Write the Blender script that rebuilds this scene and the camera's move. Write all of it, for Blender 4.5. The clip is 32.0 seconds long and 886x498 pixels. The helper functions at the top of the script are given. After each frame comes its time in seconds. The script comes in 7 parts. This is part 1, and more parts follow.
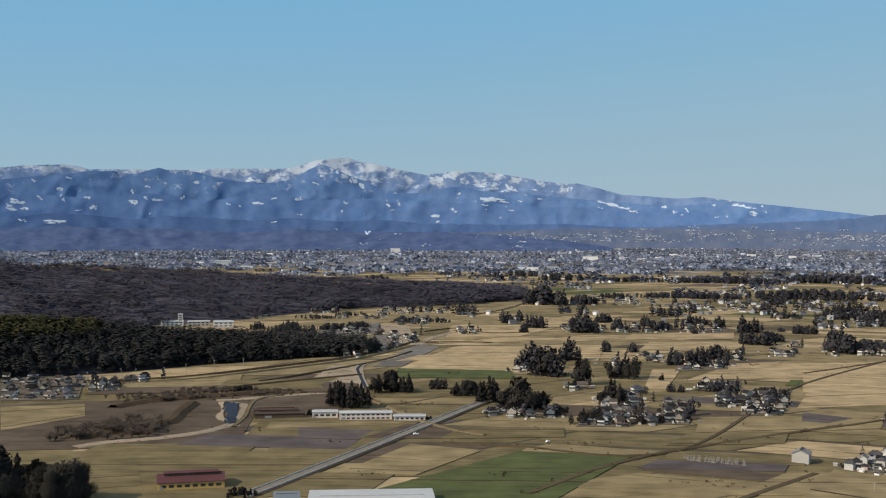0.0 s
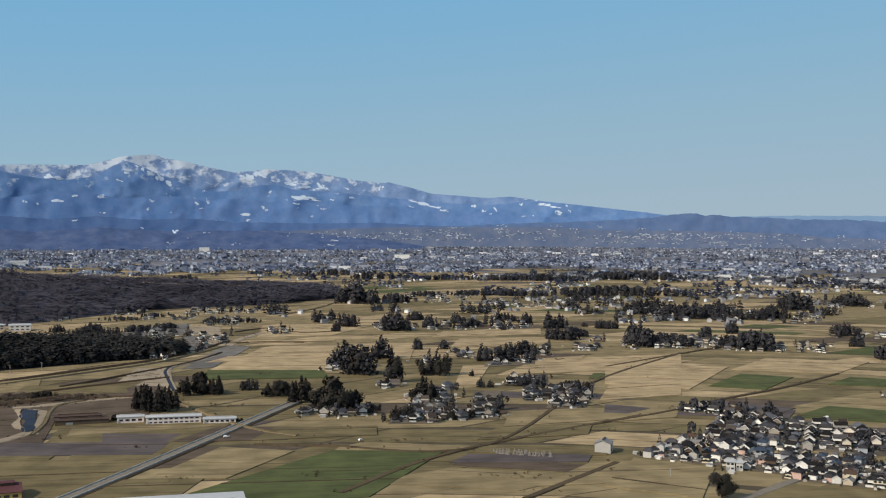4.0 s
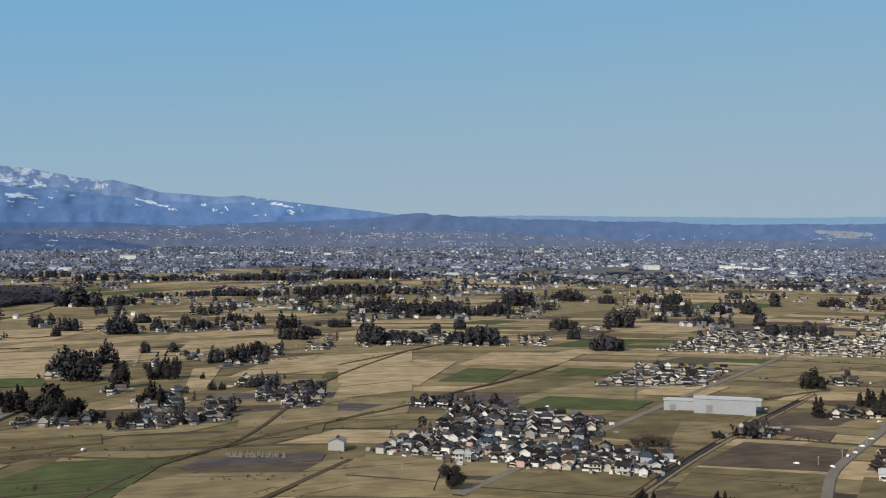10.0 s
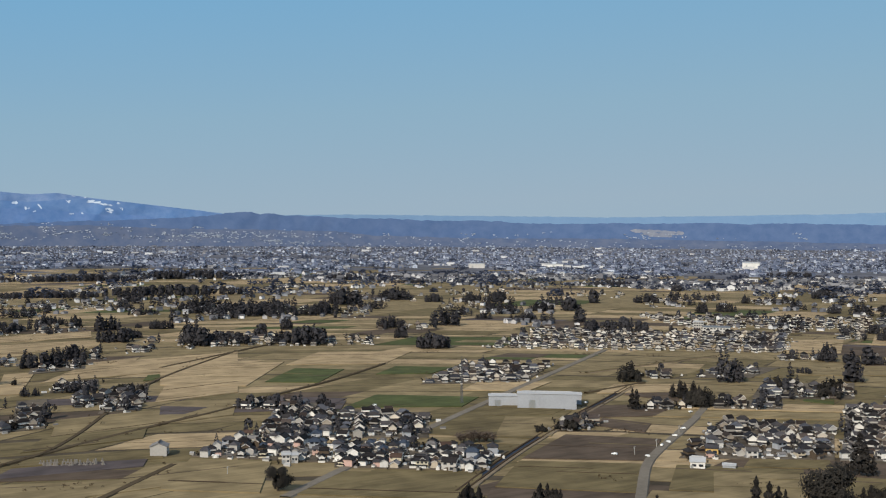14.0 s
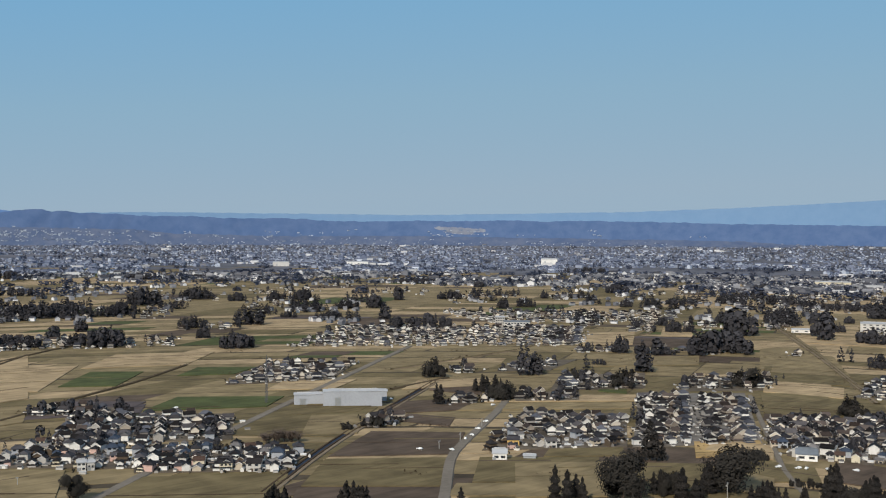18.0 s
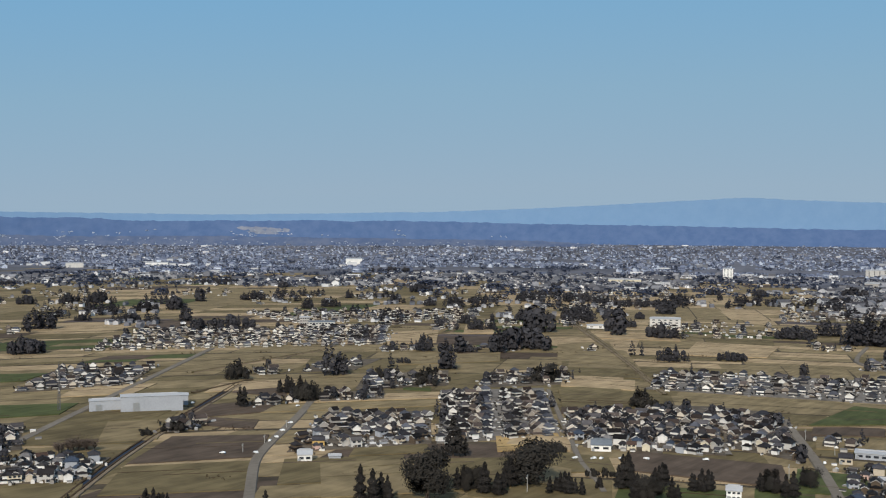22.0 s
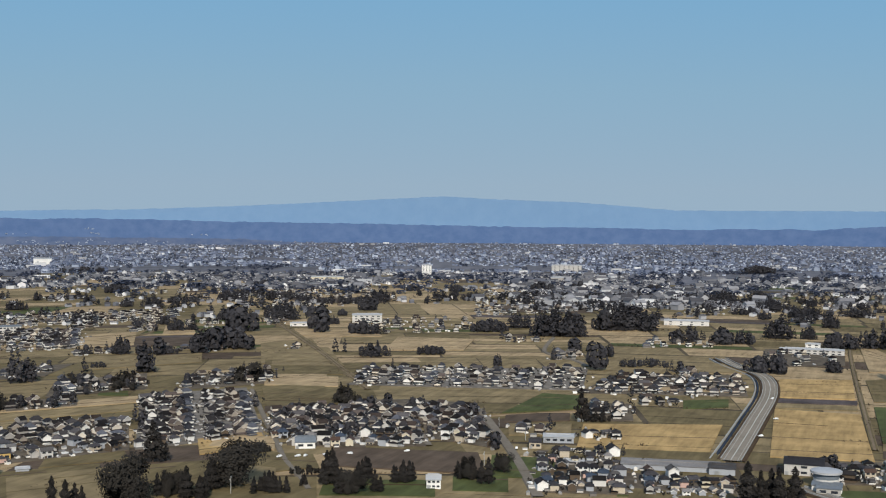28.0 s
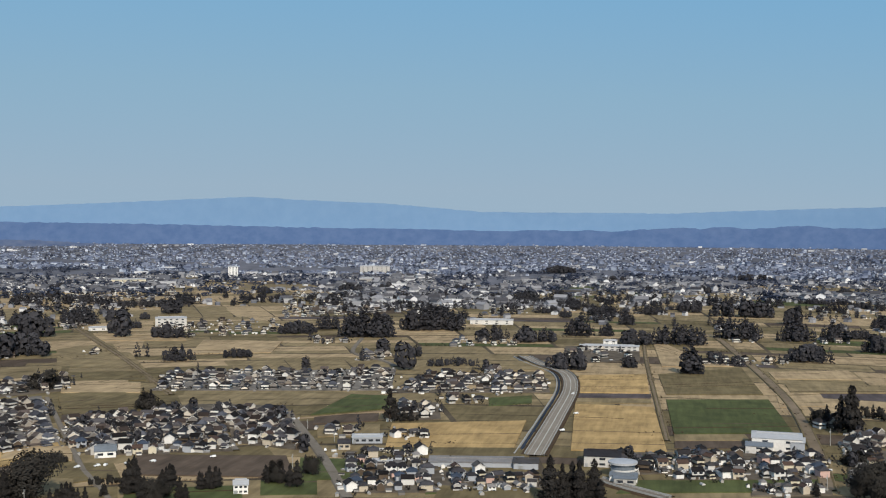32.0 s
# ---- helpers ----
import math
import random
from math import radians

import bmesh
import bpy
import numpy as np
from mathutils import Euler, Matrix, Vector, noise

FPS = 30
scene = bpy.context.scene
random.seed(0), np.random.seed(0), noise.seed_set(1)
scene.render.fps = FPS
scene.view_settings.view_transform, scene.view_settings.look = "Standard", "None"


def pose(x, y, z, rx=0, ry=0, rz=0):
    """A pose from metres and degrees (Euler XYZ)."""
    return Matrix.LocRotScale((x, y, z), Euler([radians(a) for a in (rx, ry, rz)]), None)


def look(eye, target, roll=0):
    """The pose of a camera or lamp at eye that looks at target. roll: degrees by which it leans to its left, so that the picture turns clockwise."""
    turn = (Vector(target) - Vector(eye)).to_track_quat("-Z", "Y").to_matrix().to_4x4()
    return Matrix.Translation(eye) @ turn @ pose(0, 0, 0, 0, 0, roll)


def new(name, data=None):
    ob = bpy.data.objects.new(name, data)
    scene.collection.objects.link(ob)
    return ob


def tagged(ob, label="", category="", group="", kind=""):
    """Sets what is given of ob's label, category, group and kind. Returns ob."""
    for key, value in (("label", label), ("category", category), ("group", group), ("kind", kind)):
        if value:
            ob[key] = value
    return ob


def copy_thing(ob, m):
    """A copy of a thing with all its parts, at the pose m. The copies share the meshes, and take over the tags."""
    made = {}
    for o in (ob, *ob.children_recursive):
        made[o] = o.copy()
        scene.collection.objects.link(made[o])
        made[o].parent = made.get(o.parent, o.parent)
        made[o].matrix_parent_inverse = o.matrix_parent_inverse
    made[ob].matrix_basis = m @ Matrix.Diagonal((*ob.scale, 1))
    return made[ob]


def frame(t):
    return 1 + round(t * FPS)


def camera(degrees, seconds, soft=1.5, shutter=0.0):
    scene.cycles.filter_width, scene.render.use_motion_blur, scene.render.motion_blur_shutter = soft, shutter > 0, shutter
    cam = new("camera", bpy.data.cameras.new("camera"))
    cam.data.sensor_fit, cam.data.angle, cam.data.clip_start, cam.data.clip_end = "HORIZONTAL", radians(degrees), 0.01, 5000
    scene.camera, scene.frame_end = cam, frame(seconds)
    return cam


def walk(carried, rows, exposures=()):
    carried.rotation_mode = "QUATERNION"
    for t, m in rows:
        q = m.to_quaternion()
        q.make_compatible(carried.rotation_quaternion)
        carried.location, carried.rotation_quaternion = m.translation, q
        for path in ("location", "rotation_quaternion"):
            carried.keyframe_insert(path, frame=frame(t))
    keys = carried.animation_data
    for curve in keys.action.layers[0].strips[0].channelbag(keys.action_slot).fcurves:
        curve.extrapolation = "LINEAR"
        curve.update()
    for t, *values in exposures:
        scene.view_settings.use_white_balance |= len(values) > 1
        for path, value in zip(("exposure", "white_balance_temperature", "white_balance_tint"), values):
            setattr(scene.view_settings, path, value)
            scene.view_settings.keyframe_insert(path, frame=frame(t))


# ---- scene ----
from mathutils.bvhtree import BVHTree

cam = camera(43.805, 32.0, soft=1.15)
EYE = 150.0
# seconds, yaw, pitch, roll in degrees: the camera hovers and pans to the right
ROWS = [
    (0.0, -0.347, -1.260, -0.192),
    (0.5, -1.656, -1.253, -0.180),
    (1.0, -2.856, -1.259, -0.171),
    (1.5, -4.053, -1.267, -0.169),
    (2.0, -5.257, -1.267, -0.179),
    (2.5, -6.463, -1.271, -0.206),
    (3.0, -7.655, -1.279, -0.224),
    (3.5, -8.875, -1.289, -0.227),
    (5.5, -13.691, -1.279, -0.209),
    (6.0, -14.842, -1.284, -0.197),
    (6.5, -15.955, -1.281, -0.200),
    (7.0, -17.076, -1.276, -0.208),
    (7.5, -18.231, -1.273, -0.211),
    (8.0, -19.397, -1.271, -0.207),
    (8.5, -20.551, -1.259, -0.217),
    (9.0, -21.690, -1.245, -0.244),
    (9.5, -22.796, -1.239, -0.264),
    (10.0, -23.933, -1.264, -0.272),
    (10.5, -25.087, -1.250, -0.268),
    (11.0, -26.180, -1.242, -0.267),
    (11.5, -27.326, -1.234, -0.262),
    (12.0, -28.421, -1.240, -0.273),
    (12.5, -29.521, -1.251, -0.285),
    (13.0, -30.672, -1.257, -0.292),
    (13.5, -31.780, -1.262, -0.304),
    (15.5, -36.543, -1.313, -0.316),
    (16.0, -37.832, -1.336, -0.314),
    (16.5, -39.159, -1.356, -0.291),
    (17.0, -40.457, -1.345, -0.270),
    (17.5, -41.746, -1.337, -0.251),
    (18.0, -43.027, -1.344, -0.255),
    (18.5, -44.310, -1.364, -0.268),
    (19.0, -45.582, -1.353, -0.283),
    (19.5, -46.907, -1.337, -0.273),
    (20.0, -48.182, -1.326, -0.279),
    (20.5, -49.435, -1.318, -0.302),
    (21.0, -50.686, -1.314, -0.321),
    (21.5, -51.904, -1.296, -0.319),
    (22.0, -53.158, -1.309, -0.311),
    (22.5, -54.433, -1.312, -0.291),
    (23.0, -55.680, -1.343, -0.288),
    (23.5, -56.930, -1.354, -0.291),
    (24.0, -58.216, -1.361, -0.298),
    (24.5, -59.512, -1.366, -0.301),
    (25.0, -60.835, -1.382, -0.302),
    (25.5, -62.178, -1.383, -0.281),
    (27.5, -67.248, -1.364, -0.296),
    (28.0, -68.518, -1.341, -0.297),
    (28.5, -69.752, -1.325, -0.300),
    (29.0, -71.003, -1.310, -0.298),
    (29.5, -72.209, -1.294, -0.321),
    (30.0, -73.438, -1.289, -0.346),
    (30.5, -74.690, -1.272, -0.371),
    (31.0, -75.956, -1.249, -0.380),
    (31.5, -77.200, -1.235, -0.386),
    (32.0, -78.457, -1.230, -0.386),
]
walk(cam, [(t, pose(0, 0, EYE, 90 + pitch, roll, yaw)) for t, yaw, pitch, roll in ROWS],
     exposures=((0, 0.12, 7100, 10), (6, 0.06, 6800, 10), (12, 0.0, 6750, 10), (18, -0.03, 6550, 10), (25, -0.05, 6400, 10), (32, 0.0, 6500, 10)))

# ---- sky and sun ----
SUN_AZ, SUN_EL = -114.0, 34.0  # degrees clockwise from +y; above the horizon
world = bpy.data.worlds.new("sky")
scene.world = world
world.use_nodes = True
wn = world.node_tree
sky = wn.nodes.new("ShaderNodeTexSky")
sky.sky_type, sky.sun_disc = "NISHITA", False
sky.sun_elevation, sky.sun_rotation = radians(SUN_EL), radians(SUN_AZ)
sky.altitude, sky.air_density, sky.dust_density, sky.ozone_density = 150, 1.0, 0.1, 3.5
# winter haze: the sky keeps one brightness and pales from blue to grey where the air gets thicker
parts_of = wn.nodes.new("ShaderNodeSeparateColor")
log = wn.nodes.new("ShaderNodeMath")
log.operation, log.inputs[1].default_value = "LOGARITHM", math.e
span = wn.nodes.new("ShaderNodeMapRange")
span.inputs["From Min"].default_value, span.inputs["From Max"].default_value = math.log(1.5), math.log(8.5)
pale = wn.nodes.new("ShaderNodeValToRGB")
for at, c in ((0.2, (0.175, 0.4, 0.635, 1)), (0.6, (0.262, 0.434, 0.582, 1))):
    pale.color_ramp.elements.new(at).color = c
pale.color_ramp.elements.new(0.1).color = (0.16, 0.39, 0.637, 1)
# the first stop, overhead and out of view, is greyed to make shadows less blue
pale.color_ramp.elements[0].color, pale.color_ramp.elements[-1].color = (0.27, 0.38, 0.53, 1), (0.325, 0.446, 0.56, 1)
wn.links.new(sky.outputs[0], parts_of.inputs[0]), wn.links.new(parts_of.outputs[0], log.inputs[0]), wn.links.new(log.outputs[0], span.inputs[0])
wn.links.new(span.outputs[0], pale.inputs[0]), wn.links.new(pale.outputs[0], wn.nodes["Background"].inputs[0])
wn.nodes["Background"].inputs[1].default_value = 1.0
sun_data = bpy.data.lights.new("sun", "SUN")
sun_data.energy, sun_data.angle, sun_data.color = 3.85, radians(0.53), (1.0, 0.915, 0.775)
sun = new("sun", sun_data)
_a, _e = radians(SUN_AZ), radians(SUN_EL)
sun.matrix_world = look((0, 0, 900), (-math.sin(_a) * math.cos(_e), -math.cos(_a) * math.cos(_e), 900 - math.sin(_e)))

# ---- materials ----


def mat(name, base, rough=0.8, vary=0.25, scale=0.5, metal=0.0, spread="", second=None, bump=0.0, spec=0.08, few=1.0):
    """Base colour with grain at two scales; spread: vary per 'object' or per 'island' between base and second."""
    m = bpy.data.materials.new(name)
    m.use_nodes = True
    nt = m.node_tree
    b = nt.nodes["Principled BSDF"]
    b.inputs["Roughness"].default_value, b.inputs["Metallic"].default_value = rough, metal
    b.inputs["Specular IOR Level"].default_value = spec
    geo = nt.nodes.new("ShaderNodeNewGeometry")
    n1, n2 = nt.nodes.new("ShaderNodeTexNoise"), nt.nodes.new("ShaderNodeTexNoise")
    n1.inputs["Scale"].default_value, n2.inputs["Scale"].default_value = scale, scale * 0.09
    n1.inputs["Detail"].default_value, n2.inputs["Detail"].default_value = 4, 3
    for n in (n1, n2):
        nt.links.new(geo.outputs["Position"], n.inputs["Vector"])
    add = nt.nodes.new("ShaderNodeMath")
    add.operation = "ADD"
    nt.links.new(n1.outputs[0], add.inputs[0]), nt.links.new(n2.outputs[0], add.inputs[1])
    rng = nt.nodes.new("ShaderNodeMapRange")
    rng.inputs["From Min"].default_value, rng.inputs["From Max"].default_value = 0.6, 1.4
    rng.inputs["To Min"].default_value, rng.inputs["To Max"].default_value = 1 - vary, 1 + vary
    nt.links.new(add.outputs[0], rng.inputs[0])
    mul = nt.nodes.new("ShaderNodeMix")
    mul.data_type, mul.blend_type = "RGBA", "MULTIPLY"
    mul.inputs[0].default_value = 1
    if spread:
        ramp = nt.nodes.new("ShaderNodeMix")
        ramp.data_type = "RGBA"
        ramp.inputs[6].default_value, ramp.inputs[7].default_value = (*base, 1), (*(second or base), 1)
        chance = nt.nodes.new("ShaderNodeMath")  # few > 1: most take the base, few the second colour
        chance.operation, chance.inputs[1].default_value = "POWER", few
        nt.links.new(nt.nodes.new("ShaderNodeObjectInfo").outputs["Random"] if spread == "object" else geo.outputs["Random Per Island"], chance.inputs[0])
        nt.links.new(chance.outputs[0], ramp.inputs[0])
        nt.links.new(ramp.outputs[2], mul.inputs[6])
    else:
        mul.inputs[6].default_value = (*base, 1)
    nt.links.new(rng.outputs[0], mul.inputs[7])
    nt.links.new(mul.outputs[2], b.inputs["Base Color"])
    if bump:
        bp = nt.nodes.new("ShaderNodeBump")
        bp.inputs["Strength"].default_value, bp.inputs["Distance"].default_value = bump, 0.3
        nt.links.new(n1.outputs[0], bp.inputs["Height"]), nt.links.new(bp.outputs[0], b.inputs["Normal"])
    return m


def streaks(m, amount=0.36):
    """Stubble rows, wheel tracks and damp patches: long thin streaks along the strips of the plain."""
    nt, L = m.node_tree, m.node_tree.links
    geo = [n for n in nt.nodes if n.type == "NEW_GEOMETRY"][0]
    com = nt.nodes.new("ShaderNodeMapping")
    com.inputs["Rotation"].default_value, com.inputs["Scale"].default_value = (0, 0, radians(40)), (0.022, 0.2, 1)
    L.new(geo.outputs["Position"], com.inputs[0])
    n = nt.nodes.new("ShaderNodeTexNoise")
    n.inputs["Scale"].default_value, n.inputs["Detail"].default_value, n.inputs["Roughness"].default_value = 1.0, 5, 0.65
    L.new(com.outputs[0], n.inputs["Vector"])
    patch = nt.nodes.new("ShaderNodeTexNoise")
    patch.inputs["Scale"].default_value, patch.inputs["Detail"].default_value = 0.045, 8
    L.new(geo.outputs["Position"], patch.inputs["Vector"])
    both = nt.nodes.new("ShaderNodeMath")
    both.operation = "ADD"
    L.new(n.outputs[0], both.inputs[0]), L.new(patch.outputs[0], both.inputs[1])
    rng = nt.nodes.new("ShaderNodeMapRange")
    rng.inputs["From Min"].default_value, rng.inputs["From Max"].default_value = 0.72, 1.2
    rng.inputs["To Min"].default_value, rng.inputs["To Max"].default_value = 1 - amount, 1 + amount * 0.55
    L.new(both.outputs[0], rng.inputs[0])
    mul = nt.nodes.new("ShaderNodeMix")
    mul.data_type, mul.blend_type = "RGBA", "MULTIPLY"
    mul.inputs[0].default_value = 1
    b = nt.nodes["Principled BSDF"]
    old = b.inputs["Base Color"].links[0].from_socket
    L.new(old, mul.inputs[6]), L.new(rng.outputs[0], mul.inputs[7]), L.new(mul.outputs[2], b.inputs["Base Color"])
    b.inputs["Specular IOR Level"].default_value = 0.1
    return m


OLIVE, BROWN, GREEN, WET = (0.151, 0.117, 0.061), (0.1, 0.073, 0.054), (0.077, 0.088, 0.034), (0.096, 0.076, 0.074)
M = dict(
    ground=mat("dry_grass_ground", (0.084, 0.066, 0.046), 0.95, 0.4, 0.03),
    tan=mat("tan_stubble", (0.36, 0.264, 0.155), 0.95, 0.2, 0.06), straw=mat("straw_stubble", (0.226, 0.172, 0.095), 0.95, 0.22, 0.06), olive=mat("olive_stubble", OLIVE, 0.95, 0.25, 0.06),
    gold=mat("golden_stubble", (0.395, 0.266, 0.12), 0.95, 0.2, 0.06), brown=mat("ploughed_soil", BROWN, 0.95, 0.25, 0.06), green=mat("winter_wheat", GREEN, 0.9, 0.2, 0.06), wet=mat("wet_paddy", WET, 0.8, 0.3, 0.05),
    # the townland colour has a bluish cast painted in for haze
    highway=mat("pale_asphalt", (0.25, 0.217, 0.18), 0.95, 0.2, 0.3, spec=0.0), asphalt=mat("asphalt", (0.19, 0.165, 0.138), 0.95, 0.2, 0.3, spec=0.0), yard=mat("village_yard", (0.12, 0.098, 0.076), 0.95, 0.55, 0.12), townland=mat("hazed_town_ground", (0.125, 0.125, 0.145), 0.95, 0.5, 0.02), path=mat("sandy_track", (0.19, 0.145, 0.1), 0.95, 0.35, 0.1), dirt=mat("dirt_track", (0.085, 0.062, 0.038), 0.95, 0.3, 0.2),
    street=mat("village_street", (0.17, 0.152, 0.135), 0.95, 0.5, 0.15), line=mat("road_paint", (0.5, 0.49, 0.46), 0.7, 0.1, 1.0), concrete=mat("concrete", (0.36, 0.35, 0.33), 0.85, 0.15, 0.5),
    # water mirrors nothing: the sky's blue is put into its base colour
    water=mat("matte_blue_water", (0.034, 0.045, 0.066), 0.4, 0.3, 0.1, spec=0.0), gravel=mat("gravel_bank", (0.285, 0.225, 0.165), 0.95, 0.25, 0.2),
    # floor: hill ground toned like the foliage, so gaps between crowns don't show
    river=mat("river_stones", (0.15, 0.135, 0.125), 0.95, 0.35, 0.08), floor=mat("foliage_dark_floor", (0.028, 0.028, 0.032), 0.95, 0.4, 0.05, spec=0.05), brush=mat("dry_brush", (0.07, 0.047, 0.03), 0.95, 0.4, 0.3),
    plaster=mat("white_plaster", (0.34, 0.32, 0.3), 0.8, 0.14, 0.8, 0, "object", (0.82, 0.8, 0.77), few=0.7), cream=mat("cream_wall", (0.62, 0.55, 0.42), 0.8, 0.12, 0.8),
    grey=mat("grey_siding", (0.36, 0.375, 0.41), 0.8, 0.12, 0.8), beige=mat("beige_wall", (0.5, 0.43, 0.34), 0.8, 0.12, 0.8),
    timber=mat("dark_timber", (0.1, 0.075, 0.055), 0.8, 0.25, 1.0), ochre=mat("ochre_wall", (0.56, 0.37, 0.14), 0.8, 0.12, 0.8),
    pink=mat("pinkish_wall", (0.56, 0.38, 0.33), 0.8, 0.12, 0.8),
    black=mat("black_tile", (0.011, 0.01, 0.01), 0.6, 0.4, 1.2, 0, "object", (0.034, 0.03, 0.031), spec=0.05), slate=mat("blue_grey_tile", (0.022, 0.02, 0.022), 0.6, 0.4, 1.2, 0, "object", (0.075, 0.071, 0.078), spec=0.05),
    paleroof=mat("weathered_tile", (0.045, 0.041, 0.041), 0.7, 0.3, 1.0, 0, "object", (0.24, 0.226, 0.222), spec=0.08, few=1.5), brownr=mat("brown_tile", (0.075, 0.048, 0.038), 0.65, 0.3, 1.2), redr=mat("red_metal_roof", (0.1, 0.043, 0.047), 0.65, 0.2, 1.0),
    bluet=mat("blue_tile", (0.045, 0.058, 0.085), 0.6, 0.3, 1.0, spec=0.1), bluer=mat("blue_metal_roof", (0.16, 0.18, 0.205), 0.5, 0.2, 0.6), whiter=mat("pale_metal_roof", (0.42, 0.42, 0.43), 0.6, 0.12, 0.4, spec=0.2),
    pinkw=mat("pale_pink_stucco", (0.66, 0.58, 0.55), 0.8, 0.1, 0.5), paint=mat("white_car_paint", (0.78, 0.78, 0.77), 0.3, 0.05, 1.0), rubber=mat("tyre_rubber", (0.02, 0.02, 0.02), 0.9, 0.1, 1.0),
    maststeel=mat("weathered_mast_steel", (0.13, 0.13, 0.14), 0.6, 0.2, 1.0, 0.3),
    stone=mat("grave_granite", (0.25, 0.225, 0.2), 0.6, 0.25, 2.0),
    steel=mat("galvanised_steel", (0.4, 0.41, 0.42), 0.45, 0.15, 1.0, 0.6), glass=mat("window_glass", (0.03, 0.035, 0.045), 0.12, 0.2, 1.0, spec=0.5),
    bark=mat("bark", (0.07, 0.055, 0.045), 0.95, 0.3, 2.0), cedar=mat("cedar_foliage", (0.03, 0.028, 0.027), 0.95, 0.3, 0.25, 0, "island", (0.043, 0.039, 0.037), spec=0.0),
    broad=mat("evergreen_foliage", (0.031, 0.029, 0.027), 0.95, 0.3, 0.2, 0, "island", (0.046, 0.042, 0.038), spec=0.0),
    # far groves: haze is painted in, paler and bluer than the near foliage
    farleaf=mat("hazed_far_foliage", (0.042, 0.041, 0.047), 0.95, 0.3, 0.1, 0, "island", (0.06, 0.058, 0.064), spec=0.0),
    twig=mat("bare_twigs", (0.13, 0.1, 0.082), 0.95, 0.3, 0.8), bamboo=mat("bamboo_foliage", (0.07, 0.067, 0.034), 0.95, 0.3, 0.1, 0, "island", (0.058, 0.056, 0.03), spec=0.0),
    # ridge wood: colour lifted and blued to stand for haze
    wood=mat("hazed_winter_wood", (0.086, 0.078, 0.094), 0.95, 0.55, 0.008, 0, "island", (0.068, 0.066, 0.086), spec=0.0),
    hillwood=mat("hill_evergreens", (0.036, 0.037, 0.04), 0.95, 0.5, 0.014, 0, "island", (0.056, 0.053, 0.049), spec=0.0),
    farwall=mat("far_walls", (0.16, 0.142, 0.13), 0.8, 0.1, 0.2, 0, "island", (0.88, 0.85, 0.8), few=1.05),
    farroof=mat("far_roofs", (0.014, 0.012, 0.012), 0.7, 0.3, 0.4, 0, "island", (0.1, 0.092, 0.096), spec=0.05, few=3.0), brownroof=mat("far_brown_roofs", (0.03, 0.022, 0.019), 0.7, 0.3, 0.4, 0, "island", (0.11, 0.088, 0.08), spec=0.05, few=2.0),
    blueroof=mat("far_blue_roofs", (0.024, 0.024, 0.029), 0.7, 0.3, 0.4, 0, "island", (0.11, 0.114, 0.136), spec=0.05, few=2.0), creamwall=mat("far_cream_walls", (0.2, 0.165, 0.135), 0.8, 0.1, 0.2, 0, "island", (0.78, 0.7, 0.59), few=1.1),
    edgeroof=mat("town_edge_roofs", (0.05, 0.048, 0.055), 0.6, 0.2, 0.2, 0, "island", (0.28, 0.275, 0.29), spec=0.1, few=1.7),
    shedroof=mat("shed_roofs", (0.06, 0.056, 0.056), 0.6, 0.2, 0.5, 0, "island", (0.6, 0.59, 0.58), spec=0.1, few=2.2),
    # haze is painted into the far town: walls, roofs and trees lean to blue
    edgewall=mat("town_edge_walls", (0.14, 0.145, 0.17), 0.8, 0.1, 0.2, 0, "island", (0.8, 0.79, 0.8), few=2.0), townwall=mat("hazed_town_walls", (0.17, 0.2, 0.285), 0.8, 0.1, 0.2, 0, "island", (0.6, 0.645, 0.74), few=2.4), townroof=mat("hazed_town_roofs", (0.075, 0.09, 0.14), 0.6, 0.2, 0.2, 0, "island", (0.23, 0.25, 0.325), spec=0.1, few=1.6),
    slopewall=mat("hazed_hillside_walls", (0.2, 0.235, 0.31), 0.8, 0.1, 0.2, 0, "island", (0.6, 0.64, 0.7), few=1.4),
    townleaf=mat("hazed_town_foliage", (0.05, 0.06, 0.095), 0.95, 0.3, 0.1, 0, "island", (0.068, 0.08, 0.118), spec=0.0),
)

for _k in ("tan", "gold", "straw", "olive", "brown", "green", "wet", "ground"):
    streaks(M[_k])

# ---- the lie of the land ----
FLAT, REACH = 2600.0, 2100.0  # beyond FLAT the plain is drawn in along the camera's sight lines, inside its clip distance


def warp(x, y):
    """A place of the plain, drawn in along its sight line: x, y, height of the ground, and the size that things take
    there.
    """
    r = math.hypot(x, y)
    if r <= FLAT:
        return x, y, 0.0, 1.0
    k = (FLAT + REACH * (1 - math.exp(-(r - FLAT) / REACH))) / r
    return x * k, y * k, EYE * (1 - k), k


def mesh_object(name, verts, faces, mats, parent=None, slots=None):
    me = bpy.data.meshes.new(name)
    me.from_pydata([tuple(v) for v in verts], [], [tuple(f) for f in faces])
    for m in mats if isinstance(mats, (list, tuple)) else [mats]:
        me.materials.append(m)
    if slots is not None:
        me.polygons.foreach_set("material_index", np.asarray(slots, dtype=np.int32))
    ob = new(name, me)
    ob.parent = parent
    return ob


def polar(deg, r):
    return r * math.sin(radians(deg)), r * math.cos(radians(deg))


# ground: one sheet of rings out to the foot of the hills
SEG = 180
rings = [0, 200, 400, 800, 1400, 2000, 2600] + [2600 + 150 * i for i in range(1, 30)] + [7500, 8300, 9200]
gv, gf = [(0, 0, 0)], []
for r in rings[1:]:
    for s in range(SEG):
        x, y = polar(s * 360 / SEG, r)
        gv.append(warp(x, y)[:3])
